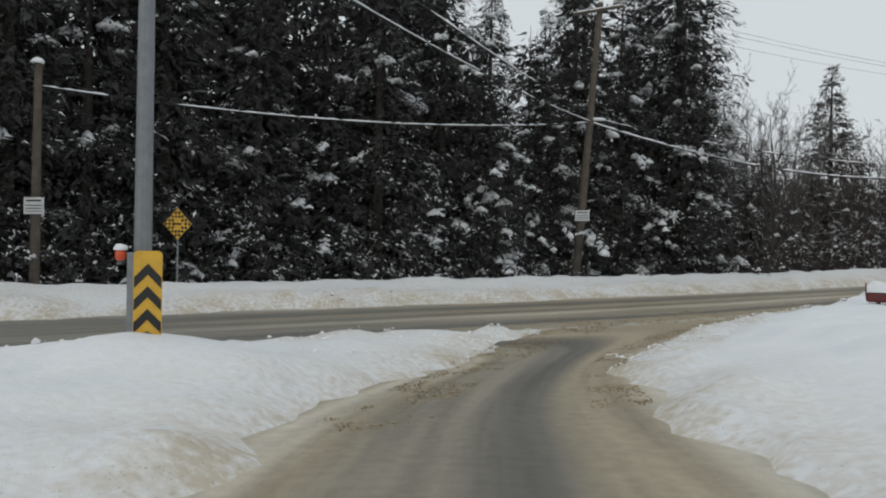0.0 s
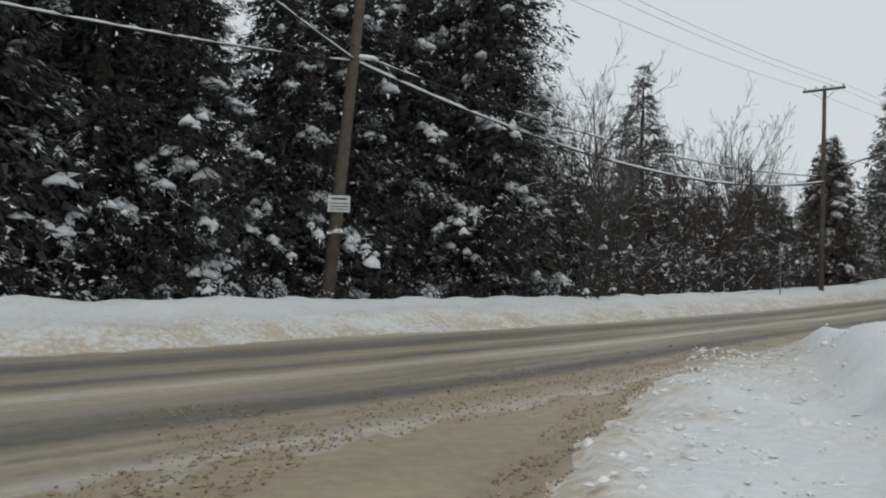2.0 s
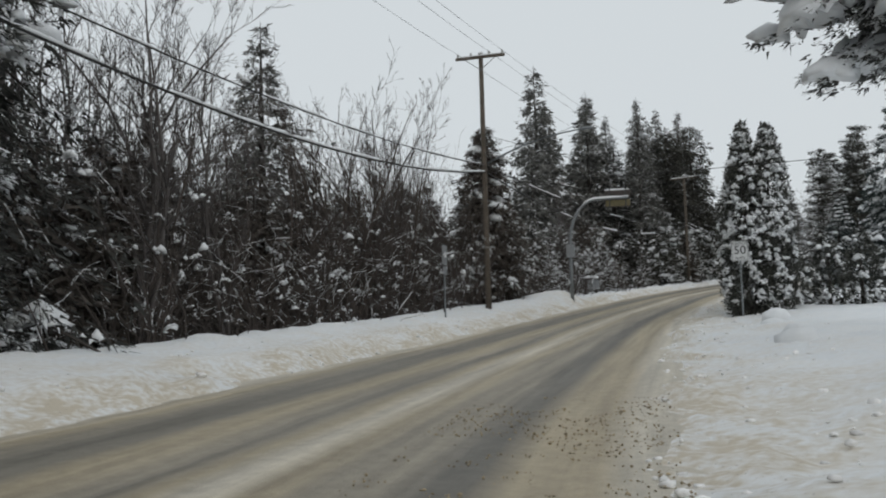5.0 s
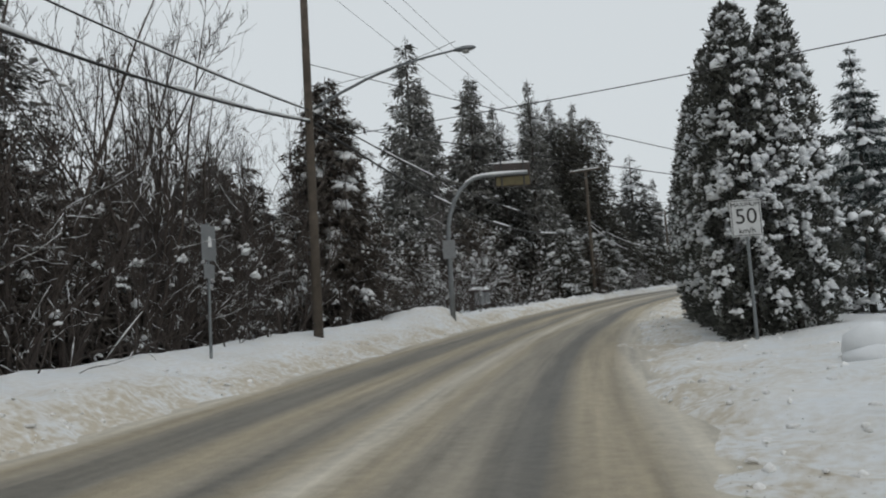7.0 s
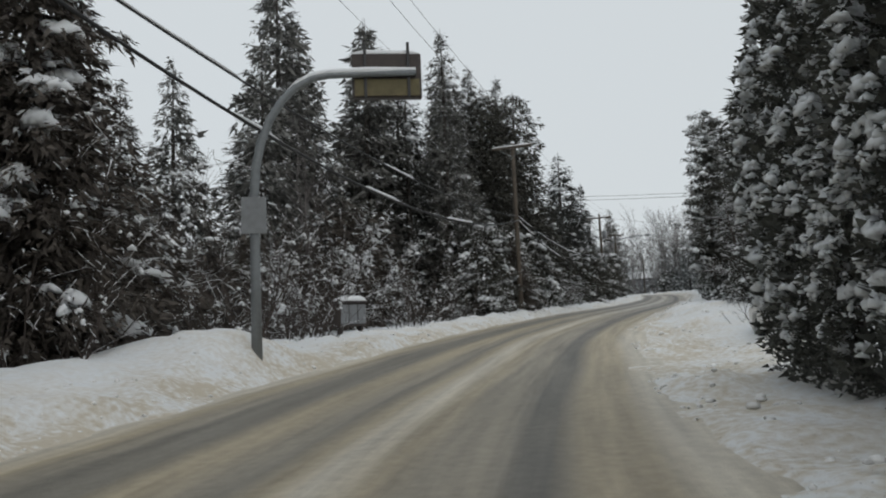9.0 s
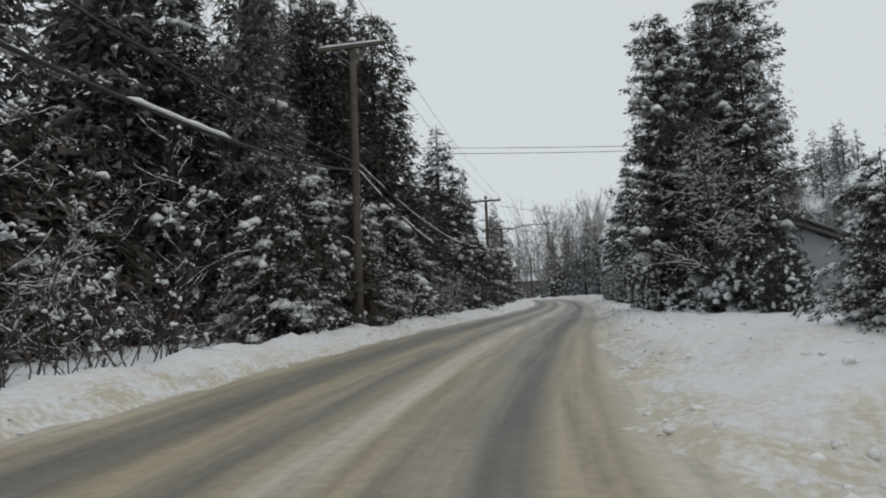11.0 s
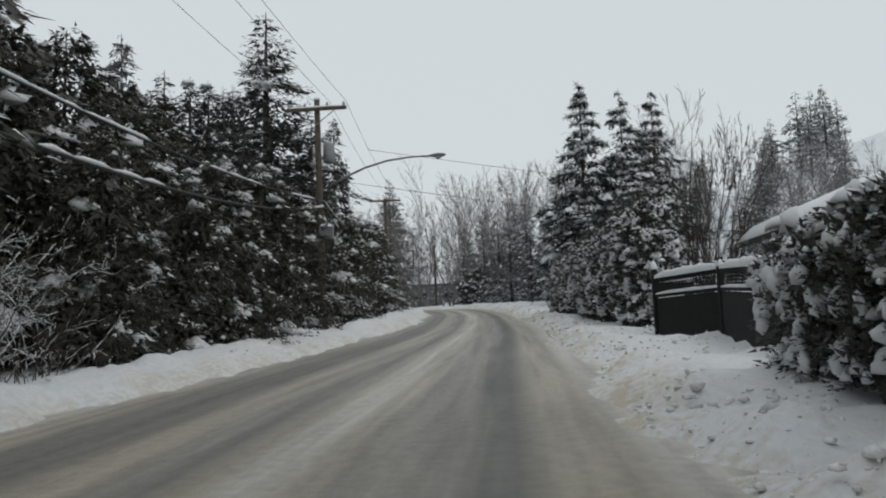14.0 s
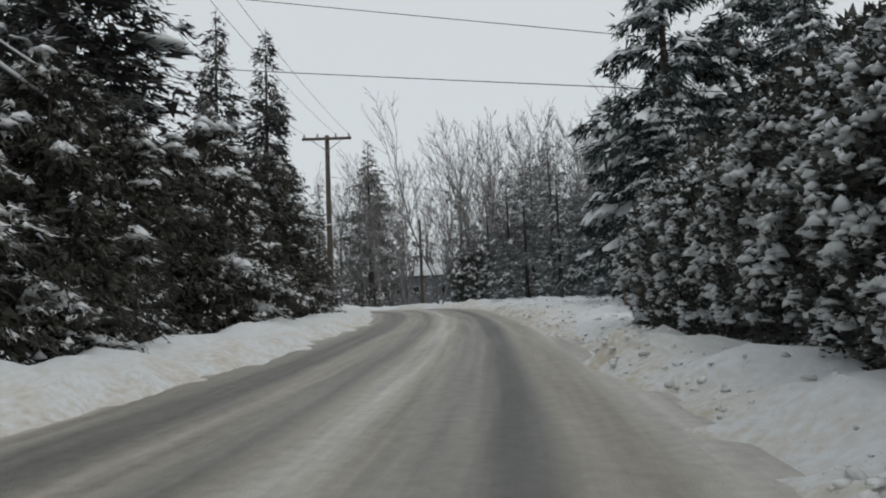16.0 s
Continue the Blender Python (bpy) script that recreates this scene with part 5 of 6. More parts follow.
plant("conifer", CONIFERS[2], 177.9, 100.6, 0.98, 40, "tall narrow conifer beyond the bend", "tree", "distant conifers", squash=1.15)
plant("conifer", CONIFERS[0], 181.0, 108.3, 0.8, 80, "tall narrow conifer beyond the bend", "tree", "distant conifers", squash=0.6)


# ---- street furniture --------------------------------------------------
M_RED = material("dark_red_paint", (0.10, 0.012, 0.012), 0.45, scale=8, vary=0.3, bump=0.05)
M_LAMPRED = material("red_lens", (0.55, 0.07, 0.02), 0.25, scale=8, vary=0.1, bump=0)
M_FENCE = material("stained_fence", (0.011, 0.0105, 0.010), 1.0, scale=5, vary=0.3, bump=0.3, fine=30)
M_CEDARWOOD = material("weathered_boards", (0.13, 0.085, 0.05), 0.85, scale=4, vary=0.35, bump=0.3, fine=30)
M_TRUCK = material("white_truck_paint", (0.60, 0.59, 0.56), 0.35, scale=1.2, vary=0.12, bump=0, coat=0.4)
M_OCHRE = material("faded_ochre", (0.12, 0.10, 0.045), 0.6, scale=6, vary=0.25, bump=0.05)
M_RIM = material("dull_wheel_metal", (0.2, 0.2, 0.2), 0.5, 0.6, scale=8, vary=0.3, bump=0.1)
M_RUBBER = material("tyre_rubber", (0.02, 0.02, 0.02), 0.85, scale=10, vary=0.3, bump=0.2)
M_GLASS = material("dark_glass", (0.02, 0.026, 0.028), 0.08, scale=3, vary=0.1, bump=0)
M_CHROME = material("bumper_metal", (0.42, 0.42, 0.42), 0.35, 0.7, scale=8, vary=0.15, bump=0)
M_BOXBROWN = material("brown_enamel", (0.035, 0.025, 0.022), 0.5, scale=8, vary=0.25, bump=0.05)
M_BOXGREY = material("grey_enamel", (0.20, 0.21, 0.22), 0.45, 0.2, scale=8, vary=0.15, bump=0.02)
M_WALL = material("painted_siding", (0.20, 0.21, 0.22), 0.8, scale=2, vary=0.15, bump=0.1)
M_EAVE = material("dark_eave", (0.05, 0.045, 0.042), 0.7, scale=5, vary=0.2, bump=0.1)
M_GLAZE = material("porcelain", (0.30, 0.30, 0.29), 0.3, scale=8, vary=0.1, bump=0)


def lerp(a, b, t):
    return tuple(p + (q - p) * t for p, q in zip(a, b))


def snow_lump(parent, at, size, seed=1, name="snow"):
    """A rounded pad of snow on something level; size: its half width, half depth and height."""
    rng = np.random.RandomState(seed)
    tv, tf = ICO[2]
    v = tv * (1 + 0.12 * rng.uniform(-1, 1, (len(tv), 1)))
    v = v * np.array(size) + np.array(at)
    v[:, 2] = np.maximum(v[:, 2], at[2] - 0.15 * size[2])
    return child(name, poly_mesh("snow", v, tf, [], M_SNOW), parent)


def snow_cap(parent, a, b, width, height, seed=1):
    """A long rounded cap of snow from a to b."""
    rng = np.random.RandomState(seed)
    a, b = np.array(a, dtype=float), np.array(b, dtype=float)
    n = max(4, int(np.linalg.norm(b - a) / 0.22))
    side = unit(np.cross(b - a, np.array([0, 0, 1.0])))
    verts = []
    for i in range(n + 1):
        k = i / n
        end = min(1, 0.45 + 4 * min(k, 1 - k))
        w, h = width * end * rng.uniform(0.92, 1.08), height * end * rng.uniform(0.85, 1.12)
        for c, up in ((-1, 0.0), (-1.02, 0.45), (-0.62, 0.88), (0, 1), (0.62, 0.88), (1.02, 0.45), (1, 0.0)):
            verts.append(a + (b - a) * k + side * w * c + np.array([0, 0, h * up]))
    faces = [(i * 7 + j, (i + 1) * 7 + j, (i + 1) * 7 + j + 1, i * 7 + j + 1) for i in range(n) for j in range(6)]
    faces += [tuple(range(6, -1, -1)), tuple(n * 7 + j for j in range(7))]
    return child("snow", mesh_from("snow", verts, faces, M_SNOW), parent)


def utility_pole(base, top, arm=0.0, arm_z=0.0, arm_len=2.44, radius=0.15, label="", snowy=True, pins=(-1.1, -0.45, 0.45, 1.1)):
    x, y = base
    z = gz(x, y) - 0.3
    ob = thing("utility_pole", pose(x, y, z), label, "utility pole", "utility poles")
    d = Vector((top[0] - x, top[1] - y, top[2] - z))
    bm = bmesh.new()
    tube(bm, [d * k for k in (0, 0.25, 0.5, 0.75, 1)], [radius, radius * 0.95, radius * 0.88, radius * 0.8, radius * 0.72], 12)
    part("shaft", bm, M_POLE, ob, smooth=True)
    if arm_z:
        k = (arm_z - z) / d.z
        c = d * k
        w = Vector((math.cos(radians(arm)), math.sin(radians(arm)), 0))
        n = Vector((-w.y, w.x, 0)) * -0.17
        rot = Matrix.Rotation(radians(arm), 3, "Z")
        part("crossarm", box(bmesh.new(), (arm_len, 0.10, 0.13), c + n, rot, 0.012), M_POLE, ob)
        for s in (-1, 1):
            bm = bmesh.new()
            tube(bm, [c + n + w * (0.75 * s) + Vector((0, 0, -0.06)), c + n * 0.8 + Vector((0, 0, -0.62))], 0.018, 6)
            part("brace", bm, M_GALV, ob)
        for p in pins:
            bm = bmesh.new()
            q = c + n + w * p
            tube(bm, [q + Vector((0, 0, 0.06)), q + Vector((0, 0, 0.12)), q + Vector((0, 0, 0.16)), q + Vector((0, 0, 0.24))], [0.03, 0.065, 0.045, 0.055], 8)
            part("insulator", bm, M_GLAZE, ob, smooth=True)
        if snowy:
            snow_cap(ob, c + n + w * (-arm_len / 2) + Vector((0, 0, 0.065)), c + n + w * (arm_len / 2) + Vector((0, 0, 0.065)), 0.055, 0.07, 3)
            snow_lump(ob, tuple(d + Vector((0, 0, 0.02))), (0.14, 0.14, 0.12), 4)
    return ob, d, z


def notice(ob, at, turn, w=0.66, h=0.5):
    """A white notice whose small writing shows as bars."""
    m = pose(*at, 0, 0, turn)
    bm = box(bmesh.new(), (w, 0.012, h), bevel=0.004)
    bmesh.ops.transform(bm, matrix=m, verts=bm.verts)
    plate = part("notice", bm, M_SIGN, ob, "white notice board with rows of dark writing")
    for i, (k, tall, wide) in enumerate(((0.30, 0.10, 0.72), (0.02, 0.05, 0.84), (-0.16, 0.05, 0.8), (-0.33, 0.04, 0.84))):
        bm = box(bmesh.new(), (w * wide, 0.006, h * tall), (0, -0.010, h * k))
        bmesh.ops.transform(bm, matrix=m, verts=bm.verts)
        part("bar", bm, M_INK if i == 0 else M_DARK, plate)


def lamp_arm(ob, start, end, bow=0.25):
    """A bracket arm with a cobra-head lamp."""
    a, b = Vector(start), Vector(end)
    pts = [a + (b - a) * k + Vector((0, 0, bow * math.sin(math.pi * k))) for k in (0, 0.2, 0.4, 0.6, 0.8, 0.92, 1)]
    part("bracket_arm", tube(bmesh.new(), pts, [0.05, 0.048, 0.045, 0.04, 0.035, 0.033, 0.033], 8), M_GALV, ob, smooth=True)
    w = (b - a)
    w.z = 0
    w.normalize()
    bm = bmesh.new()
    tube(bm, [b - w * 0.05, b + w * 0.08, b + w * 0.28, b + w * 0.5, b + w * 0.62], [0.05, 0.10, 0.14, 0.11, 0.04], 10)
    bmesh.ops.scale(bm, vec=(1, 1, 0.62), space=Matrix.Translation(-b), verts=bm.verts)
    head = part("lamp_head", bm, M_GALV, ob, "grey cobra-head street lamp", True)
    c = b + w * 0.32 + Vector((0, 0, -0.07))
    part("lens", tube(bmesh.new(), [c, c + Vector((0, 0, -0.05)), c + Vector((0, 0, -0.08))], [0.12, 0.10, 0.03], 10), M_GLAZE, head, smooth=True)


def sagging(a, b, sag, n=28):
    pts = []
    for i in range(n + 1):
        k = i / n
        p = Vector(a).lerp(Vector(b), k)
        p.z -= 4 * sag * k * (1 - k)
        pts.append(p)
    return pts


def cable(a, b, sag, r=0.018, snow=0.0, seed=1, label="black overhead cable between poles", name="cable"):
    pts = sagging(a, b, sag)
    mesh = mesh_from(name, *tube_arrays(pts, [r] * len(pts), 5), M_WIRE)
    ob = tagged(new(name, mesh), label, "overhead cable", "overhead cables")
    if snow:
        rng = random.Random(seed)
        i, verts, faces = 0, [], []
        fine = sagging(a, b, sag, 120)
        while i < 118:
            run = rng.randint(3, 14)
            if rng.random() < snow:
                seg = fine[i:min(i + run, 120) + 1]
                if len(seg) > 2:
                    w = [(r * 1.1) * rng.uniform(0.8, 1.5) for _ in seg]
                    w[0] = w[-1] = r * 0.4
                    v, f = tube_arrays([p + Vector((0, 0, r + q * 0.55)) for p, q in zip(seg, w)], w, 5)
                    o = len(verts)
                    verts += v
                    faces += [tuple(o + q for q in g) for g in f]
            i += run
        if verts:
            c = child("snow", mesh_from("snow", verts, faces, M_SNOW), ob)
            c["kind"] = "stuff"
    return ob


# poles, from the junction up the road
pole, d, z0 = utility_pole((-12.17, 19.02), (-12.15, 19.05, 7.2), label="short wooden pole with a white notice, capped with snow")
snow_lump(pole, (0, 0, d.z), (0.2, 0.2, 0.16), 7)
notice(pole, (0.05, -0.19, 2.9 - z0), -14, 0.7, 0.5)
pole, d, z0 = utility_pole((6.67, 32.26), (7.72, 32.75, 13.6), -37, 13.2, 2.6, radius=0.2, label="leaning wooden utility pole with a white notice")
notice(pole, (0.25, -0.18, 3.42 - z0), -12, 0.66, 0.5)
snow_lump(pole, (d.x * 0.62 + 0.35, d.y * 0.62, 8.0 - z0), (0.42, 0.16, 0.12), 8)
pole, d, z0 = utility_pole((38.69, 48.51), (38.69, 48.51, 13.6), -57, 13.4, label="tall wooden utility pole carrying a street lamp")
lamp_arm(pole, (0.1, -0.12, 8.2 - z0), (2.1, -4.25, 9.35 - z0))
pole, d, z0 = utility_pole((76.5, 61.7), (76.5, 61.7, 12.85), -76, 12.6, label="wooden utility pole among snowy conifers")
pole, d, z0 = utility_pole((113.2, 73.15), (113.05, 73.15, 13.7), -73, 13.3, label="wooden utility pole with transformer, cable box and lamp")
lamp_arm(pole, (0.05, -0.15, 10.15 - z0), (0.72, -4.42, 11.1 - z0), 0.35)
bm = tube(bmesh.new(), [(0.22, -0.28, 11.2 - z0), (0.22, -0.28, 11.25 - z0), (0.22, -0.28, 11.95 - z0), (0.22, -0.28, 12.0 - z0)], [0.2, 0.23, 0.23, 0.18], 14)
part("transformer", bm, M_BOXGREY, pole, "grey cylindrical transformer", True)
part("cable_box", box(bmesh.new(), (0.55, 0.3, 0.5), (-0.15, -0.30, 8.35 - z0), Matrix.Rotation(radians(-73), 3, "Z"), 0.03), M_BOXGREY, pole, "grey steel cable box")
snow_lump(pole, (-0.15, -0.30, 8.6 - z0), (0.26, 0.28, 0.12), 9)
utility_pole((142.0, 84.1), (142.0, 84.1, 15.1), -66, 14.9, label="wooden utility pole at the bend of the road", snowy=False)
utility_pole((163.0, 88.6), (163.0, 88.6, 13.7), radius=0.13, label="plain wooden pole beyond the bend")

# cables
cable((-12.1, 19.1, 6.5), (7.25, 32.5, 7.85), 0.55, 0.022, 0.8, 2, "snow-covered cable sagging between two poles")
cable((7.3, 32.5, 7.85), (38.7, 48.45, 7.8), 1.5, 0.035, 0.85, 3, "thick sagging cable with a ridge of snow")
cable((7.3, 32.5, 8.1), (38.7, 48.45, 8.15), 0.9, 0.022, 0.5, 4, "black overhead cable with snow along it")
cable((7.3, 32.5, 7.9), (-13.0, -4.0, 10.2), 0.9, 0.022, 0.6, 5, "black overhead cable crossing the junction")
cable((7.3, 32.5, 8.3), (-12.0, -5.0, 11.2), 0.9, 0.022, 0.4, 6, "black overhead cable crossing the junction")
cable((38.7, 48.45, 7.8), (76.5, 61.6, 8.3), 1.75, 0.038, 0.14, 7, "thick black cable bundle with bits of snow")
cable((38.7, 48.45, 8.15), (76.5, 61.6, 8.55), 1.0, 0.026, 0.12, 8, "black overhead cable with bits of snow")
cable((76.5, 61.6, 8.3), (112.9, 72.85, 9.35), 1.6, 0.036, 0.75, 9, "thick black cable bundle with bits of snow")
cable((76.5, 61.6, 8.55), (112.9, 72.85, 9.6), 1.0, 0.024, 0.5, 10, "black overhead cable with bits of snow")
cable((112.9, 72.85, 9.35), (142.0, 84.0, 10.6), 1.1, 0.032, 0.6, 11, "thick black cable bundle with bits of snow")
cable((112.9, 72.85, 9.6), (142.0, 84.0, 10.9), 0.8, 0.02, 0.4, 12, "black overhead cable with bits of snow")
ARMS = (((7.7, 32.7, 13.45), -37), ((38.7, 48.5, 13.65), -57), ((76.5, 61.7, 12.85), -76), ((112.8, 72.95, 13.55), -73), ((142.0, 84.1, 15.15), -66))
for (a, ta), (b, tb) in zip(ARMS[:-1], ARMS[1:]):
    for p in (-1.1, 0.45, 1.1):
        cable((a[0] + p * math.cos(radians(ta)), a[1] + p * math.sin(radians(ta)), a[2]), (b[0] + p * math.cos(radians(tb)), b[1] + p * math.sin(radians(tb)), b[2]),
              0.5, 0.008, label="thin power line high above the road", name="power_line")
cable((38.7, 48.4, 7.2), (38.35, 29.0, 5.6), 0.12, 0.012, label="thin service line crossing above the road", name="service_line")
cable((38.7, 48.4, 9.6), (46.9, 33.6, 3.6), 0.1, 0.012, label="thin service line crossing above the road", name="service_line")
cable((38.75, 48.4, 7.8), (48.0, 33.9, 3.7), 0.1, 0.012, label="thin service line crossing above the road", name="service_line")
cable((38.75, 48.3, 8.8), (40.75, 44.2, 9.6), 0.15, 0.009, label="thin feed wire beside a street lamp", name="service_line")
cable((80.5, 72.5, 11.6), (88.0, 51.8, 10.1), 0.2, 0.012, label="thin service line crossing above the road", name="service_line")
cable((80.5, 72.5, 11.3), (88.0, 51.8, 9.9), 0.2, 0.012, label="thin service line crossing above the road", name="service_line")
cable((127.7, 80.0, 13.6), (124.7, 51.5, 7.0), 0.05, 0.012, label="thin service line crossing above the road", name="service_line")
cable((127.1, 78.0, 15.2), (133.4, 50.5, 9.5), 0.05, 0.012, label="thin service line crossing above the road", name="service_line")
cable((142.0, 84.0, 13.0), (160.0, 70.0, 12.5), 0.3, 0.012, label="thin service line crossing above the road", name="service_line")


# the steel lamp column with its hazard marker on the island
def hazard_column():
    x, y = -3.73, 4.02
    z = gz(x, y)
    ob = thing("lamp_column", pose(x, y, z - 0.56), "grey galvanised steel column standing in island snow", "lamp post")
    part("shaft", tube(bmesh.new(), [(0, 0, 0), (0, 0, 1.5), (0, 0, 5), (0, 0, 9.5)], [0.105, 0.10, 0.09, 0.07], 10), M_GALV, ob, smooth=False)
    part("base_post", box(bmesh.new(), (0.09, 0.09, 1.5), (-0.07, -0.14, 0.75), bevel=0.01), M_GALV, ob)
    # chevron marker
    w, h, zc = 0.31, 1.0, 1.02
    bm = bmesh.new()
    outline = []
    for cx, cz, a0 in ((w / 2 - 0.05, h / 2 - 0.05, 0), (-w / 2 + 0.05, h / 2 - 0.05, 90), (-w / 2 + 0.05, -h / 2 + 0.05, 180), (w / 2 - 0.05, -h / 2 + 0.05, 270)):
        for k in range(5):
            a = radians(a0 + 22.5 * k)
            outline.append((cx + 0.05 * math.cos(a), cz + 0.05 * math.sin(a)))
    front = [bm.verts.new((px, -0.006, pz)) for px, pz in outline]
    rear = [bm.verts.new((px, 0.006, pz)) for px, pz in outline]
    bm.faces.new(front)
    bm.faces.new(rear[::-1])
    for i in range(len(front)):
        j = (i + 1) % len(front)
        bm.faces.new((front[j], front[i], rear[i], rear[j]))
    m = Matrix.Translation((0.12, -0.17, zc)) @ Matrix.Rotation(radians(12), 4, "Z")
    bmesh.ops.transform(bm, matrix=m, verts=bm.verts)
    bmesh.ops.recalc_face_normals(bm, faces=bm.faces)
    plate = part("hazard_marker", bm, M_YELLOW, ob, "yellow marker plate with black chevrons")
    for k in range(4):
        zz = h / 2 - 0.20 - 0.255 * k
        bm = bmesh.new()
        half = w / 2 - 0.008
        pts = [(-half, zz - 0.10), (0, zz + 0.055), (half, zz - 0.10), (half, zz - 0.225), (0, zz - 0.07), (-half, zz - 0.225)]
        pts = [(px, max(pz, -h / 2 + 0.012)) for px, pz in pts]
        f = [bm.verts.new((px, -0.0115, pz)) for px, pz in pts]
        bm.faces.new((f[0], f[1], f[4], f[5]))
        bm.faces.new((f[1], f[2], f[3], f[4]))
        bmesh.ops.transform(bm, matrix=m, verts=bm.verts)
        part("chevron", bm, M_INK, plate)
    lamp = part("reflector", tube(bmesh.new(), [(-0.2, -0.14, 1.40), (-0.2, -0.14, 1.43), (-0.2, -0.14, 1.50), (-0.2, -0.14, 1.53)], [0.03, 0.065, 0.065, 0.03], 12), M_LAMPRED, ob, "round red reflector lamp", True)
    snow_lump(ob, (-0.2, -0.14, 1.53), (0.08, 0.08, 0.07), 11)


hazard_column()


def sign_post(x, y, height, label, group="road signs"):
    ob = thing("road_sign", pose(x, y, gz(x, y) - 0.25), label, "road sign", group)
    part("post", box(bmesh.new(), (0.05, 0.05, height + 0.25), (0, 0, (height + 0.25) / 2), bevel=0.006), M_GALV, ob)
    return ob


def letters(text, size, parent, m, mat):
    curve = bpy.data.curves.new("text", "FONT")
    curve.body, curve.size, curve.align_x, curve.align_y, curve.extrude = text, size, "CENTER", "CENTER", 0.002
    tmp = bpy.data.objects.new("text", curve)
    scene.collection.objects.link(tmp)
    bpy.context.view_layer.update()
    me = bpy.data.meshes.new_from_object(tmp.evaluated_get(bpy.context.evaluated_depsgraph_get()))
    bpy.data.objects.remove(tmp)
    me.transform(m)
    me.materials.clear()
    me.materials.append(mat)
    return child("lettering", me, parent)


def speed_sign():
    x, y = 38.22, 35.3
    ob = sign_post(x, y, 2.6, "white speed limit sign on a post before cedars")
    base = gz(x, y) - 0.25
    zc = 3.0 - base
    turn = Matrix.Rotation(radians(-58), 4, "Z")
    bm = box(bmesh.new(), (0.56, 0.012, 0.70), bevel=0.004)
    m = turn @ Matrix.Translation((0, -0.04, zc))
    bmesh.ops.transform(bm, matrix=m, verts=bm.verts)
    plate = part("sign_plate", bm, M_SIGN, ob, "white plate with black border and figures")
    for sx, sz, px, pz in ((0.52, 0.012, 0, 0.325), (0.52, 0.012, 0, -0.325), (0.012, 0.662, 0.254, 0), (0.012, 0.662, -0.254, 0)):
        bm = box(bmesh.new(), (sx, 0.004, sz), (px, -0.009, pz))
        bmesh.ops.transform(bm, matrix=m, verts=bm.verts)
        part("border", bm, M_INK, plate)
    flat = m @ Matrix.Rotation(radians(90), 4, "X")
    letters("MAXIMUM", 0.112, plate, flat @ Matrix.Translation((0, 0.25, 0.011)), M_INK)
    letters("50", 0.41, plate, flat @ Matrix.Translation((0, 0.02, 0.011)), M_INK)
    letters("km/h", 0.15, plate, flat @ Matrix.Translation((0, -0.24, 0.011)), M_INK)


speed_sign()

# the signs that turn their backs
ob = sign_post(32.5, 44.45, 2.9, "pair of grey road sign backs on a post")
back = Matrix.Rotation(radians(30), 3, "Z")
part("sign_plate", box(bmesh.new(), (0.6, 0.012, 0.75), (0, -0.035, 2.72), back, 0.004), M_BOXGREY, ob, "plain grey back of a sign")
part("tab_plate", box(bmesh.new(), (0.45, 0.012, 0.3), (0, -0.035, 2.12), back, 0.004), M_BOXGREY, ob, "plain grey back of a small sign")
snow_lump(ob, (0.02, -0.05, 2.66), (0.05, 0.03, 0.2), 12)


def checker_sign():
    x, y = -8.45, 20.8
    ob = sign_post(x, y, 2.0, "yellow checkerboard warning sign with black arrow")
    z = 2.47 - gz(x, y) + 0.25
    m = Matrix.Translation((0, -0.04, z)) @ Matrix.Rotation(radians(-16), 4, "Z")
    bm = box(bmesh.new(), (0.72, 0.012, 0.72), (0, 0, 0), Matrix.Rotation(radians(45), 3, "Y"), 0.004)
    bmesh.ops.transform(bm, matrix=m, verts=bm.verts)
    plate = part("sign_plate", bm, M_YELLOW, ob)
    for i in range(8):
        for j in range(8):
            if (i + j) % 2 == 0 and (i in (0, 1, 6, 7) or j in (0, 1, 6, 7)):
                a, b = (i - 3.5) * 0.085, (j - 3.5) * 0.085
                c = math.sqrt(0.5)
                bm = box(bmesh.new(), (0.083, 0.004, 0.083), (c * (a + b), -0.009, c * (b - a)), Matrix.Rotation(radians(45), 3, "Y"))
                bmesh.ops.transform(bm, matrix=m, verts=bm.verts)
                part("check", bm, M_INK, plate)
    bm = box(bmesh.new(), (0.30, 0.004, 0.06), (0, -0.009, 0))
    tip = [bm.verts.new(p) for p in ((-0.13, -0.0115, 0.075), (-0.13, -0.0115, -0.075), (-0.22, -0.0115, 0))]
    bm.faces.new(tip)
    bmesh.ops.transform(bm, matrix=m, verts=bm.verts)
    part("arrow", bm, M_INK, plate)


checker_sign()


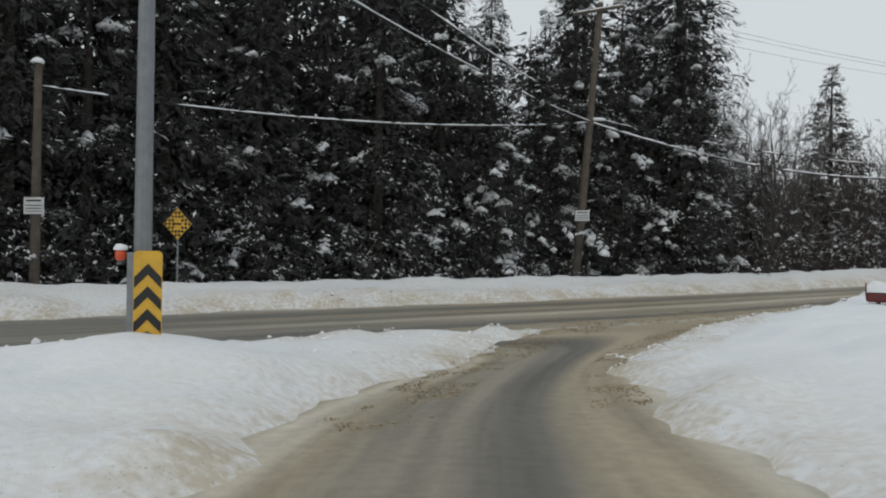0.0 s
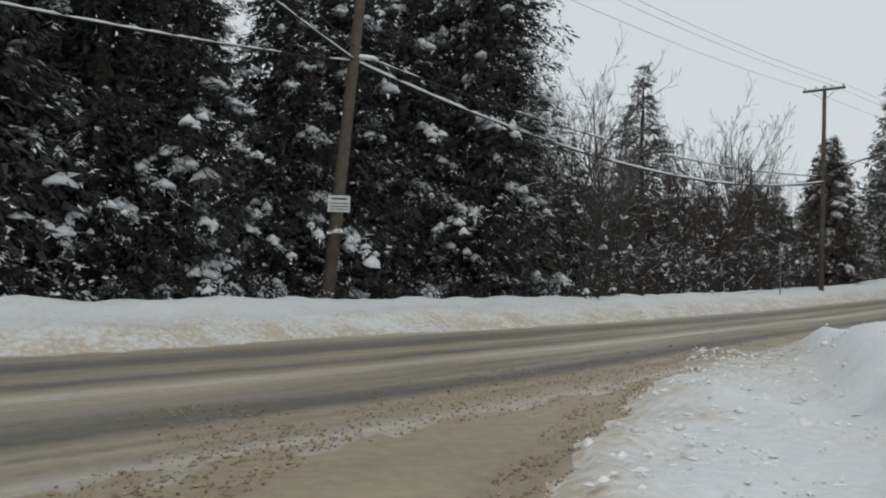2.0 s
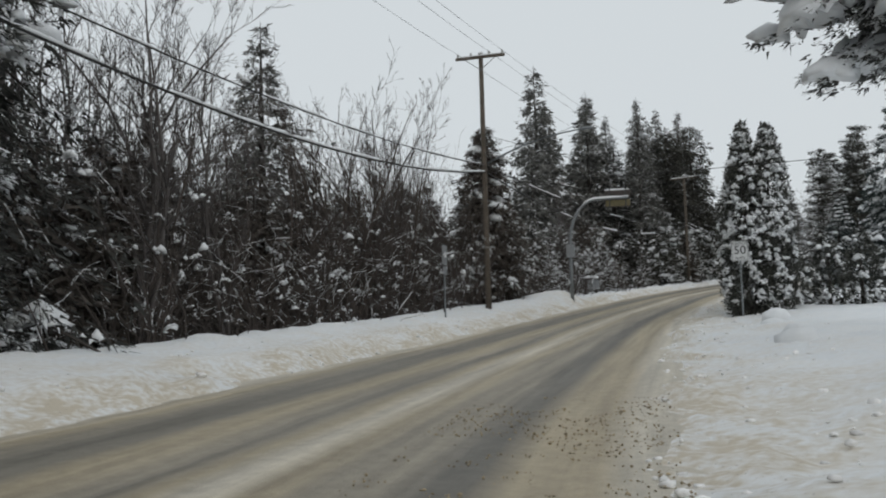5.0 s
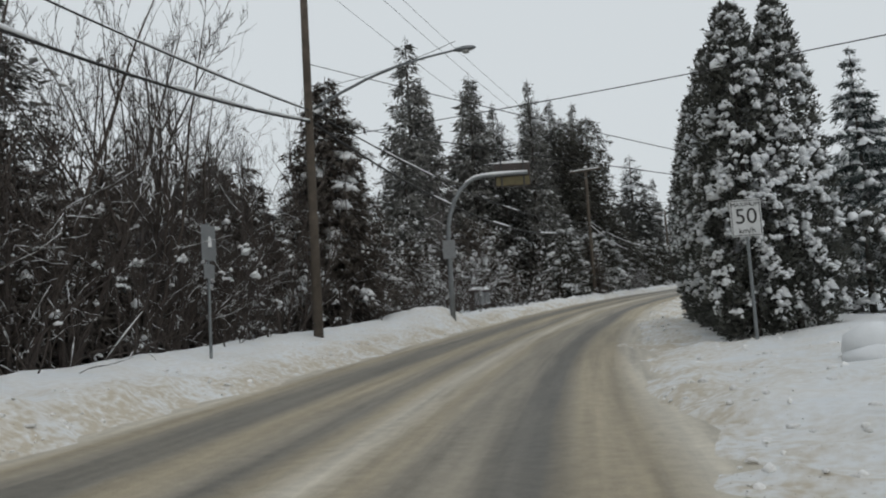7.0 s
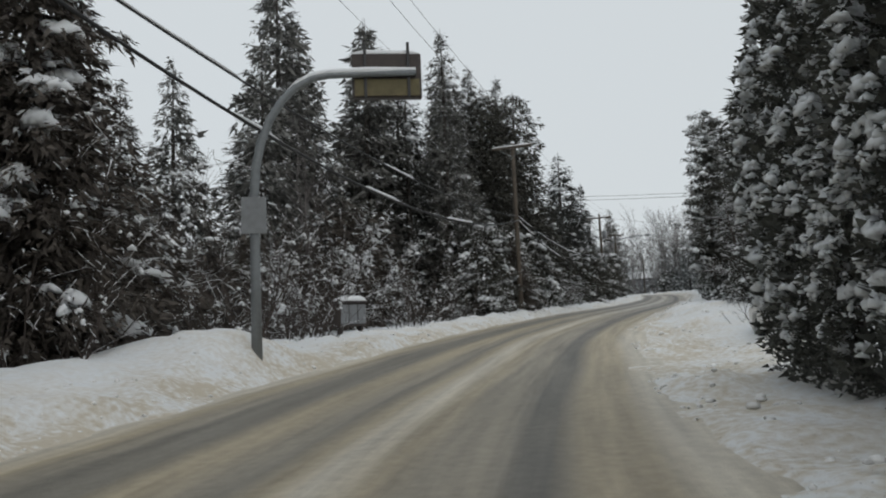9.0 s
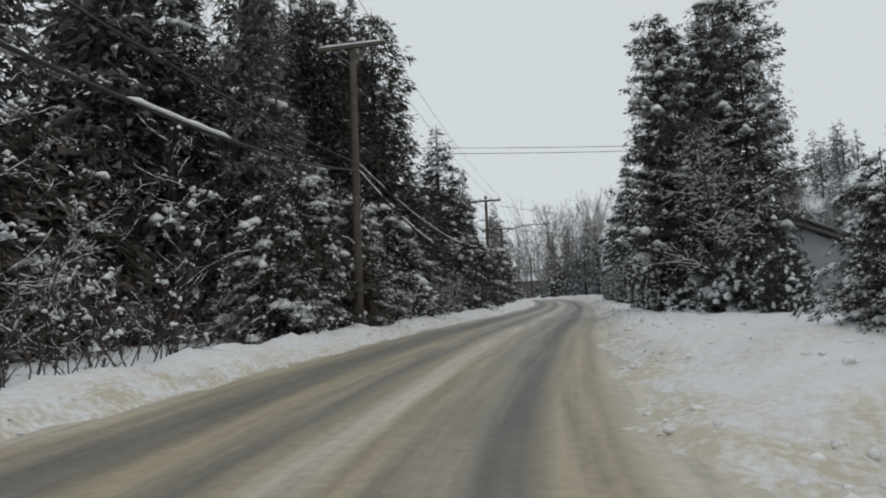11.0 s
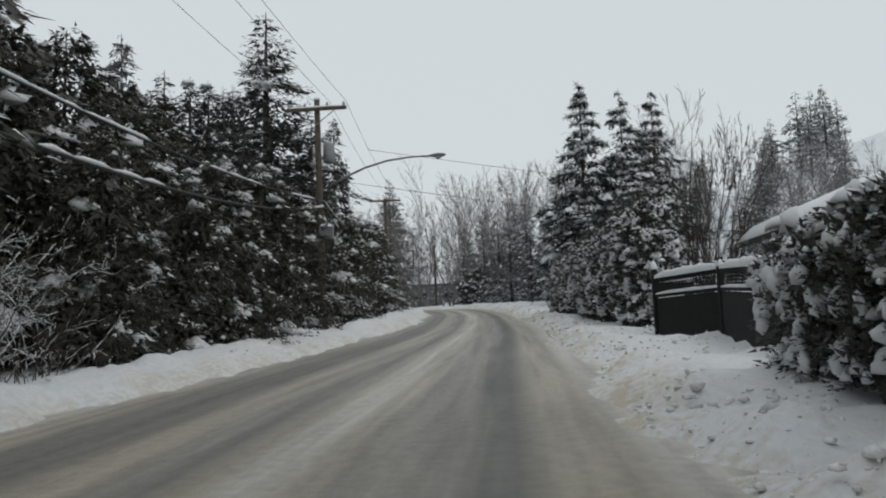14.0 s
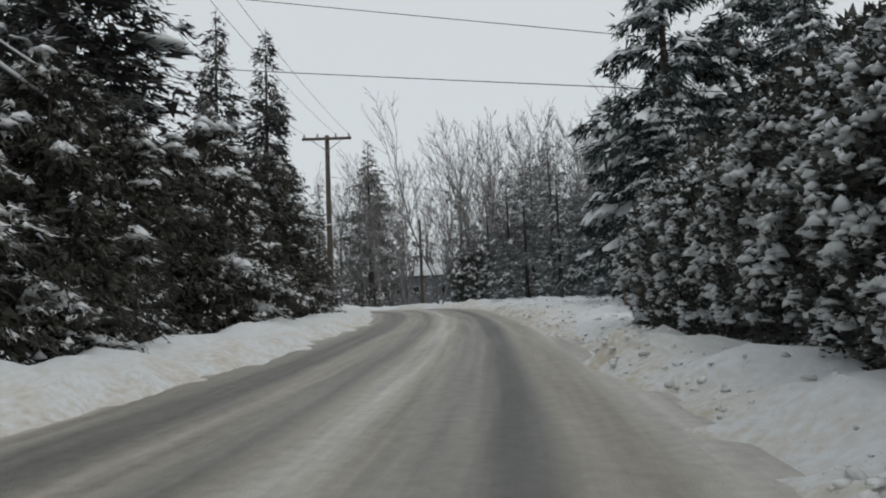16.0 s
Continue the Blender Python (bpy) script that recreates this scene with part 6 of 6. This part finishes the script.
def curved_mast():
    x, y = 47.3, 50.65
    z = gz(x, y) - 0.2
    ob = thing("sign_mast", pose(x, y, z), "curved grey mast holding a lit sign over the road", "sign mast")
    w = Vector((0.67, -0.74, 0)).normalized()
    top = 7.25 - z
    pts, rad = [Vector((0, 0, 0)), Vector((0, 0, top * 0.30)), Vector((0, 0, top * 0.58))], [0.11, 0.10, 0.095]
    r = top * 0.42
    for k in range(1, 8):
        a = math.pi / 2 * k / 7
        pts.append(w * (1.55 * (1 - math.cos(a))) + Vector((0, 0, top * 0.58 + r * math.sin(a))))
        rad.append(0.095 - 0.003 * k)
    pts.append(w * 2.4 + Vector((0, 0, top + 0.03)))
    pts.append(w * 3.35 + Vector((0, 0, top + 0.05)))
    rad += [0.07, 0.065]
    part("mast", tube(bmesh.new(), pts, rad, 12), M_GALV, ob, smooth=True)
    verts, faces = tube_arrays([p + Vector((0, 0, 0.06)) for p in pts[6:]], [0.03, 0.06, 0.075, 0.08, 0.085, 0.05][:len(pts[6:])], 6)
    child("snow", mesh_from("snow", verts, faces, M_SNOW), ob)
    rot = Matrix.Rotation(math.atan2(w.y, w.x), 3, "Z")
    n = Vector((-w.y, w.x, 0))
    c = w * 2.75 + Vector((0, 0, top + 0.02)) + n * 0.19
    sign = part("sign_box", box(bmesh.new(), (1.45, 0.2, 0.95), c, rot, 0.02), M_BOXBROWN, ob, "dark box sign seen from behind")
    part("lower_panel", box(bmesh.new(), (1.35, 0.02, 0.36), c - n * 0.115 + Vector((0, 0, -0.26)), rot, 0.004), M_OCHRE, sign, "dull yellow lower panel")
    for s in (-0.45, 0.45):
        part("bracket", box(bmesh.new(), (0.06, 0.06, 1.2), c + w * s - n * 0.14 + Vector((0, 0, 0.1)), rot, 0.008), M_DARK, ob)
    snow_cap(ob, c - w * 0.7 + Vector((0, 0, 0.475)), c + w * 0.7 + Vector((0, 0, 0.475)), 0.1, 0.1, 5)
    back2 = Matrix.Rotation(radians(-49), 3, "Z")
    part("plate", box(bmesh.new(), (0.5, 0.012, 0.74), (-0.09, -0.08, 2.95), back2, 0.004), M_BOXGREY, ob, "grey back of a road sign")


curved_mast()


def mailbox_unit():
    x, y = 57.8, 57.8
    ob = thing("community_mailbox", pose(x, y, gz(x, y) - 0.1, 0, 0, -18), "brown mailbox cabinet with grey doors, capped with snow", "mailbox")
    for px in (-0.42, 0.42):
        part("leg", box(bmesh.new(), (0.07, 0.3, 0.62), (px, 0, 0.25), bevel=0.008), M_BOXBROWN, ob)
    part("cabinet", box(bmesh.new(), (1.08, 0.5, 0.82), (0, 0, 0.92), bevel=0.02), M_BOXBROWN, ob)
    for px in (-0.345, 0.0, 0.345):
        door = part("door", box(bmesh.new(), (0.31, 0.02, 0.68), (px, -0.262, 0.92), bevel=0.006), M_BOXGREY, ob, "grey metal door")
        part("lock", box(bmesh.new(), (0.03, 0.015, 0.04), (px + 0.10, -0.278, 0.95), bevel=0.004), M_DARK, door)
    part("roof", box(bmesh.new(), (1.2, 0.66, 0.06), (0, -0.02, 1.36), bevel=0.015), M_BOXBROWN, ob)
    snow_cap(ob, (-0.6, -0.02, 1.39), (0.6, -0.02, 1.39), 0.32, 0.2, 6)


mailbox_unit()


def red_box(x, y, sink):
    ob = thing("red_mailbox", pose(x, y, gz(x, y) - sink, 0, 0, -20), "dark red roadside mailbox half buried in snow", "mailbox", "roadside mailboxes")
    part("post", box(bmesh.new(), (0.08, 0.08, 0.45), (0, 0, 0.2), bevel=0.01), M_RED, ob)
    part("body", box(bmesh.new(), (0.5, 0.26, 0.22), (0, 0, 0.45), bevel=0.05), M_RED, ob)
    part("flag", box(bmesh.new(), (0.02, 0.03, 0.3), (-0.26, 0, 0.62), bevel=0.004), M_RED, ob)
    snow_cap(ob, (-0.25, 0, 0.56), (0.25, 0, 0.56), 0.14, 0.26, 7)


red_box(22.1, 24.3, 0.36)
red_box(9.75, 12.45, 0.3)


def buried_bin():
    x, y = 29.2, 29.0
    ob = thing("storage_bin", pose(x, y, gz(x, y) - 0.30, 0, 0, 35), "dark green bin almost buried under a mound of snow", "bin")
    part("body", box(bmesh.new(), (0.62, 0.42, 0.42), (0, 0, 0.2), bevel=0.05), M_BINGREEN, ob)
    part("lid", box(bmesh.new(), (0.68, 0.48, 0.07), (0, 0, 0.43), bevel=0.025), M_BINGREEN, ob)
    snow_lump(ob, (-0.05, 0.03, 0.44), (0.46, 0.36, 0.24), 61)
    snow_lump(ob, (-0.42, 0.1, 0.22), (0.5, 0.5, 0.4), 62)
    snow_lump(ob, (0.1, -0.3, 0.2), (0.45, 0.35, 0.22), 63)


def boulder():
    x, y = 35.4, 32.6
    ob = thing("boulder", pose(x, y, gz(x, y) - 0.2, 0, 0, 20), "grey garden boulder under a thick cap of snow", "rock")
    rng = np.random.RandomState(66)
    tv, tf = ICO[2]
    v = tv * (1 + 0.12 * rng.uniform(-1, 1, (len(tv), 1))) * np.array((0.44, 0.36, 0.34)) + np.array((0, 0, 0.2))
    child("stone", poly_mesh("stone", v, tf, [], M_STONE, False), ob)
    snow_lump(ob, (0, 0.05, 0.26), (0.50, 0.44, 0.38), 67)
    snow_lump(ob, (-0.4, 0.1, 0.15), (0.4, 0.4, 0.2), 68)


M_BINGREEN = material("dark_green_plastic", (0.012, 0.035, 0.022), 0.5, scale=6, vary=0.25, bump=0.05)
M_STONE = material("grey_stone", (0.16, 0.155, 0.15), 0.9, scale=6, vary=0.35, bump=0.5)
buried_bin()
boulder()


# ---- the parked truck --------------------------------------------------
def pickup():
    x, y = 59.2, 43.1
    z = gz(x, y) - 0.04
    ob = thing("pickup_truck", pose(x, y, z, 0, 0, 26), "white pickup truck with snow on its roof, parked", "truck")

    def prism(profile, half, inset=0.0):
        """A body from a side outline (x, z), half its width to each side."""
        bm = bmesh.new()
        l = [bm.verts.new((px, half - (inset if pz > 1.15 else 0), pz)) for px, pz in profile]
        r = [bm.verts.new((px, -half + (inset if pz > 1.15 else 0), pz)) for px, pz in profile]
        bm.faces.new(l[::-1])
        bm.faces.new(r)
        for i in range(len(l)):
            j = (i + 1) % len(l)
            bm.faces.new((l[i], l[j], r[j], r[i]))
        bmesh.ops.recalc_face_normals(bm, faces=bm.faces)
        bmesh.ops.bevel(bm, geom=[e for e in bm.edges], offset=0.03, segments=2, affect="EDGES", profile=0.5)
        return bm

    def arch(cx, r0, n=8):
        return [(cx - r0 * math.cos(math.pi * k / n), 0.36 + r0 * math.sin(math.pi * k / n)) for k in range(n + 1)]

    rear, frontw, r0 = -1.45, 1.55, 0.42
    outline = [(-2.45, 0.52)] + arch(rear, r0) + arch(frontw, r0) + [(2.45, 0.45), (2.5, 0.75), (2.4, 1.0), (0.90, 1.10), (-0.2, 1.12), (-2.45, 1.12)]
    outline = [(px, max(pz, 0.36)) for px, pz in outline]
    part("body", prism(outline, 0.86), M_TRUCK, ob, "white painted body with road dirt")
    cab = [(0.80, 1.05), (0.30, 1.70), (0.10, 1.76), (-1.03, 1.76), (-1.23, 1.69), (-1.37, 1.05)]
    part("cab", prism(cab, 0.80, 0.14), M_TRUCK, ob)
    part("rear_window", box(bmesh.new(), (0.03, 1.30, 0.46), (-1.318, 0, 1.40), Matrix.Rotation(radians(-14), 3, "Y"), 0.01), M_GLASS, ob, "dark rear window")
    for s in (-1, 1):
        part("side_window", box(bmesh.new(), (0.72, 0.03, 0.44), (-0.20, 0.755 * s, 1.38), Matrix.Rotation(radians(14 * s), 3, "X"), 0.01), M_GLASS, ob, "dark side window")
        part("quarter_window", box(bmesh.new(), (0.34, 0.03, 0.42), (-0.90, 0.755 * s, 1.38), Matrix.Rotation(radians(14 * s), 3, "X"), 0.01), M_GLASS, ob, "dark side window")
        light = part("tail_light", box(bmesh.new(), (0.06, 0.15, 0.36), (-2.45, 0.79 * s, 0.84), bevel=0.012), M_RED, ob, "red tail light")
        part("reverse_lens", box(bmesh.new(), (0.01, 0.12, 0.07), (-2.484, 0.79 * s, 0.78)), M_GLAZE, light)
        part("mirror", box(bmesh.new(), (0.1, 0.16, 0.14), (0.45, 0.92 * s, 1.18), bevel=0.02), M_DARK, ob)
    part("windscreen", box(bmesh.new(), (0.03, 1.2, 0.66), (0.56, 0, 1.385), Matrix.Rotation(radians(-42), 3, "Y"), 0.01), M_GLASS, ob)
    gate = part("tailgate", box(bmesh.new(), (0.04, 1.34, 0.54), (-2.47, 0, 0.84), bevel=0.015), M_TRUCK, ob)
    part("handle", box(bmesh.new(), (0.02, 0.18, 0.05), (-2.495, 0, 0.98), bevel=0.008), M_DARK, gate)
    bm = tube(bmesh.new(), [(-2.49, 0, 0.83), (-2.50, 0, 0.83)], [0.09, 0.08], 16)
    bmesh.ops.scale(bm, vec=(1, 1, 0.5), space=Matrix.Translation((0, 0, -0.83)), verts=bm.verts)
    part("badge", bm, M_DARK, gate, "dark oval badge")
    bumper = part("bumper", box(bmesh.new(), (0.2, 1.74, 0.2), (-2.56, 0, 0.46), bevel=0.03), M_CHROME, ob, "dull metal rear bumper")
    part("plate", box(bmesh.new(), (0.01, 0.32, 0.14), (-2.665, 0, 0.47)), M_SIGN, bumper)
    part("hitch", tube(bmesh.new(), [(-2.5, 0, 0.34), (-2.72, 0, 0.34), (-2.74, 0, 0.42)], [0.03, 0.03, 0.03], 8), M_DARK, bumper)
    part("chassis", box(bmesh.new(), (4.5, 1.2, 0.2), (0, 0, 0.36), bevel=0.02), M_DARK, ob)
    for cx in (rear, frontw):
        for s in (-1, 1):
            c = Vector((cx, 0.75 * s, 0.34))
            wheel = child("wheel", None, ob)
            bm = bmesh.new()
            tube(bm, [c + Vector((0, -0.11, 0)), c + Vector((0, -0.09, 0)), c + Vector((0, 0.09, 0)), c + Vector((0, 0.11, 0))], [0.29, 0.34, 0.34, 0.29], 22)
            part("tyre", bm, M_RUBBER, wheel, smooth=True)
            bm = bmesh.new()
            tube(bm, [c + Vector((0, -0.118, 0)), c + Vector((0, 0.118, 0))], [0.2, 0.2], 18)
            part("rim", bm, M_RIM, wheel)
    part("brake_light", box(bmesh.new(), (0.05, 0.34, 0.05), (-1.215, 0, 1.725), bevel=0.01), M_DARK, ob, "dark brake light above the rear window")
    for s in (-0.3, 0.3):
        part("headrest", box(bmesh.new(), (0.1, 0.26, 0.2), (-0.95, s, 1.32), bevel=0.04), M_DARK, ob)
    for s in (-1, 1):
        part("fender", tube(bmesh.new(), [(rear - 0.47 * math.cos(math.pi * k / 10), 0.865 * s, 0.36 + 0.47 * math.sin(math.pi * k / 10)) for k in range(11)], 0.04, 6), M_TRUCK, ob, smooth=True)
        part("fender", tube(bmesh.new(), [(frontw - 0.47 * math.cos(math.pi * k / 10), 0.865 * s, 0.36 + 0.47 * math.sin(math.pi * k / 10)) for k in range(11)], 0.04, 6), M_TRUCK, ob, smooth=True)
        part("mud_flap", box(bmesh.new(), (0.02, 0.24, 0.3), (rear - 0.52, 0.72 * s, 0.3), bevel=0.005), M_RUBBER, ob)
    snow_cap(ob, (-1.05, 0, 1.76), (0.10, 0, 1.76), 0.6, 0.11, 8)
    snow_cap(ob, (-2.35, 0, 1.08), (-1.40, 0, 1.08), 0.72, 0.14, 9)
    snow_cap(ob, (0.95, 0, 1.08), (2.2, 0, 1.02), 0.66, 0.08, 10)


pickup()


# ---- the fence and the houses ------------------------------------------
def fence():
    a = Vector((105.25, 59.65, 0))
    bends = [a, Vector((103.2, 58.1, 0)), Vector((97.0, 56.5, 0))]
    for p in bends:
        p.z = gz(p.x, p.y) - 0.4
    top = 1.75
    ob = thing("fence", pose(*a), "dark stained panel fence with lattice top and snow", "fence")
    for i, p in enumerate(bends):
        q = p - a
        part("post", box(bmesh.new(), (0.12, 0.12, top + 0.25), q + Vector((0, 0, (top + 0.25) / 2 - 0.1)), Matrix.Rotation(radians(23), 3, "Z"), 0.012), M_FENCE, ob)
        snow_lump(ob, tuple(q + Vector((0, 0, top + (0.15 if i == 0 else -0.02)))), (0.09, 0.09, 0.17), 20 + i)
    for i in range(2):
        p, run = bends[i] - a, bends[i + 1] - bends[i]
        c = p + run * 0.5
        yaw = math.atan2(run.y, run.x)
        rot = Matrix.Rotation(yaw, 3, "Z") @ Matrix.Rotation(-math.asin(run.z / run.length), 3, "Y")
        L = run.length
        n, m = int(L / 0.145), int(L / 0.12)
        panel = part("panel", box(bmesh.new(), (L - 0.14, 0.03, 1.3), c + Vector((0, 0, 0.55)), rot), M_FENCE, ob)
        for k in range(n):
            off = rot @ Vector(((k - (n - 1) / 2) * (L - 0.14) / n, 0.012, 0))
            part("board", box(bmesh.new(), ((L - 0.14) / n - 0.008, 0.024, 1.28), c + off + Vector((0, 0, 0.55)), rot), M_FENCE, panel)
        for zz, hh in ((1.25, 0.07), (1.62, 0.08)):
            part("rail", box(bmesh.new(), (L - 0.1, 0.07, hh), c + Vector((0, 0, zz)), rot, 0.008), M_FENCE, ob)
        for k in range(m):
            for s in (-1, 1):
                off = rot @ Vector(((k - (m - 1) / 2) * (L - 0.3) / m, 0.008 * s, 0))
                part("slat", box(bmesh.new(), (0.028, 0.008, 0.42), c + off + Vector((0, 0, 1.435)), rot @ Matrix.Rotation(radians(40 * s), 3, "Y")), M_FENCE, ob)
        snow_cap(ob, p + Vector((0, 0, 1.66)), p + run + Vector((0, 0, 1.66)), 0.07, 0.17, 30 + i)
        snow_cap(ob, p + Vector((0, 0, 1.285)), p + run + Vector((0, 0, 1.285)), 0.045, 0.07, 40 + i)
    # the short return at its end
    e = Vector((1.3, -0.75, 0))
    r2 = Matrix.Rotation(math.atan2(e.y, e.x), 3, "Z")
    part("panel", box(bmesh.new(), (e.length, 0.03, 1.16), e / 2 + Vector((0, 0, 0.62)), r2), M_FENCE, ob)
    part("panel", box(bmesh.new(), (e.length, 0.03, 0.3), e / 2 + Vector((0, 0, 1.43)), r2), M_FENCE, ob)
    snow_cap(ob, Vector((0, 0, 1.62)), e + Vector((0, 0, 1.62)), 0.07, 0.17, 50)
    snow_cap(ob, Vector((0, 0, 1.2)), e + Vector((0, 0, 1.2)), 0.045, 0.09, 51)


fence()


def board_fence(a, b, h, label):
    a, b = Vector((*a, 0)), Vector((*b, 0))
    a.z, b.z = gz(a.x, a.y) - 0.1, gz(b.x, b.y) - 0.1
    ob = thing("board_fence", pose(*a), label, "fence", "board fences")
    run = b - a
    n = max(3, int(run.length / 0.16))
    rot = Matrix.Rotation(math.atan2(run.y, run.x), 3, "Z")
    for i in range(n):
        part("board", box(bmesh.new(), (0.15, 0.025, h), run * ((i + 0.5) / n) + Vector((0, 0, h / 2)), rot), M_CEDARWOOD, ob)
    snow_cap(ob, Vector((0, 0, h)), run + Vector((0, 0, h)), 0.05, 0.08, 60)


board_fence((131.0, 68.1), (127.6, 67.0), 1.15, "low weathered board fence beside the hedge")
board_fence((127.0, 66.4), (125.2, 65.3), 1.25, "low weathered board fence beside the hedge")


def house(x, y, turn, w, d, eave, ridge, label, windows):
    z = gz(x, y) - 0.3
    ob = thing("house", pose(x, y, z, 0, 0, turn), label, "house", "houses")
    part("wall", box(bmesh.new(), (w, d, eave), (0, 0, eave / 2)), M_WALL, ob)
    bm = bmesh.new()
    o = 0.6
    for s in (-1, 1):
        q = [bm.verts.new(p) for p in ((-w / 2 - o, s * (d / 2 + o), eave), (w / 2 + o, s * (d / 2 + o), eave), (w / 2 + o, 0, ridge), (-w / 2 - o, 0, ridge))]
        q2 = [bm.verts.new((v.co.x, v.co.y, v.co.z + 0.18)) for v in q]
        bm.faces.new(q)
        bm.faces.new(q2[::-1])
        for i in range(4):
            j = (i + 1) % 4
            bm.faces.new((q[i], q[j], q2[j], q2[i]))
    bmesh.ops.recalc_face_normals(bm, faces=bm.faces)
    roof = part("roof", bm, M_EAVE, ob, "dark roof edge")
    bm = bmesh.new()
    for s in (-1, 1):
        rows = []
        for k in range(9):
            t = k / 8
            rows.append([bm.verts.new((-w / 2 - o + (w + 2 * o) * i / 12, s * (d / 2 + o) * (1 - t), eave + 0.2 + (ridge - eave) * t + (0.30 if 0 < k else 0.06))) for i in range(13)])
        for k in range(8):
            for i in range(12):
                bm.faces.new((rows[k][i], rows[k][i + 1], rows[k + 1][i + 1], rows[k + 1][i]))
        low = [bm.verts.new((v.co.x, v.co.y, v.co.z - 0.07)) for v in rows[0]]
        for i in range(12):
            bm.faces.new((rows[0][i], rows[0][i + 1], low[i + 1], low[i]))
    bmesh.ops.recalc_face_normals(bm, faces=bm.faces)
    part("roof_snow", bm, M_SNOW, ob, "thick white snow on the roof", True)
    for e in (-w / 2, w / 2):
        bm = bmesh.new()
        bm.faces.new([bm.verts.new(p) for p in ((e, -d / 2, eave), (e, d / 2, eave), (e, 0, ridge))])
        part("gable", bm, M_WALL, ob)
    for (px, py, pz, ww, hh, ang) in windows:
        r = Matrix.Rotation(radians(ang), 3, "Z")
        win = part("window", box(bmesh.new(), (ww, 0.08, hh), (px, py, pz), r, 0.01), M_SIGN, ob)
        part("pane", box(bmesh.new(), (ww - 0.14, 0.10, hh - 0.14), (px, py, pz), r), M_GLASS, win)


house(109.9, 51.9, 20, 10.4, 7.4, 2.6, 4.3, "grey house with a snow-covered roof behind the fence", ((-3, 3.72, 1.6, 1.4, 1.1, 0), (5.22, 1.0, 1.6, 1.2, 1.1, 90), (1, 3.72, 1.6, 1.6, 1.1, 0)))
house(193.0, 100.0, 100, 9, 8, 2.9, 4.3, "low grey house beyond the bend", ((-2, -4.02, 1.5, 1.4, 1.0, 0), (2, -4.02, 1.5, 1.8, 1.0, 0), (-2, 4.02, 1.5, 1.4, 1.0, 0), (2, 4.02, 1.5, 1.8, 1.0, 0)))
plant("bush", MOUNDS[0], 157.0, 82.0, 0.75, 20, "dark rounded bush under snow at the bend", "bush", "garden bushes", squash=1.3)
plant("bush", MOUNDS[1], 160.5, 83.5, 0.65, 80, "dark rounded bush under snow at the bend", "bush", "garden bushes", squash=1.3)


# the thick cap on the near end of the low hedge
for ob in [o for o in scene.objects if o.name.split(".")[0] == "hedge"][:2]:
    snow_cap(ob, (-1.2, 0, 1.58), (1.2, 0, 1.58), 0.52, 0.5, 70)
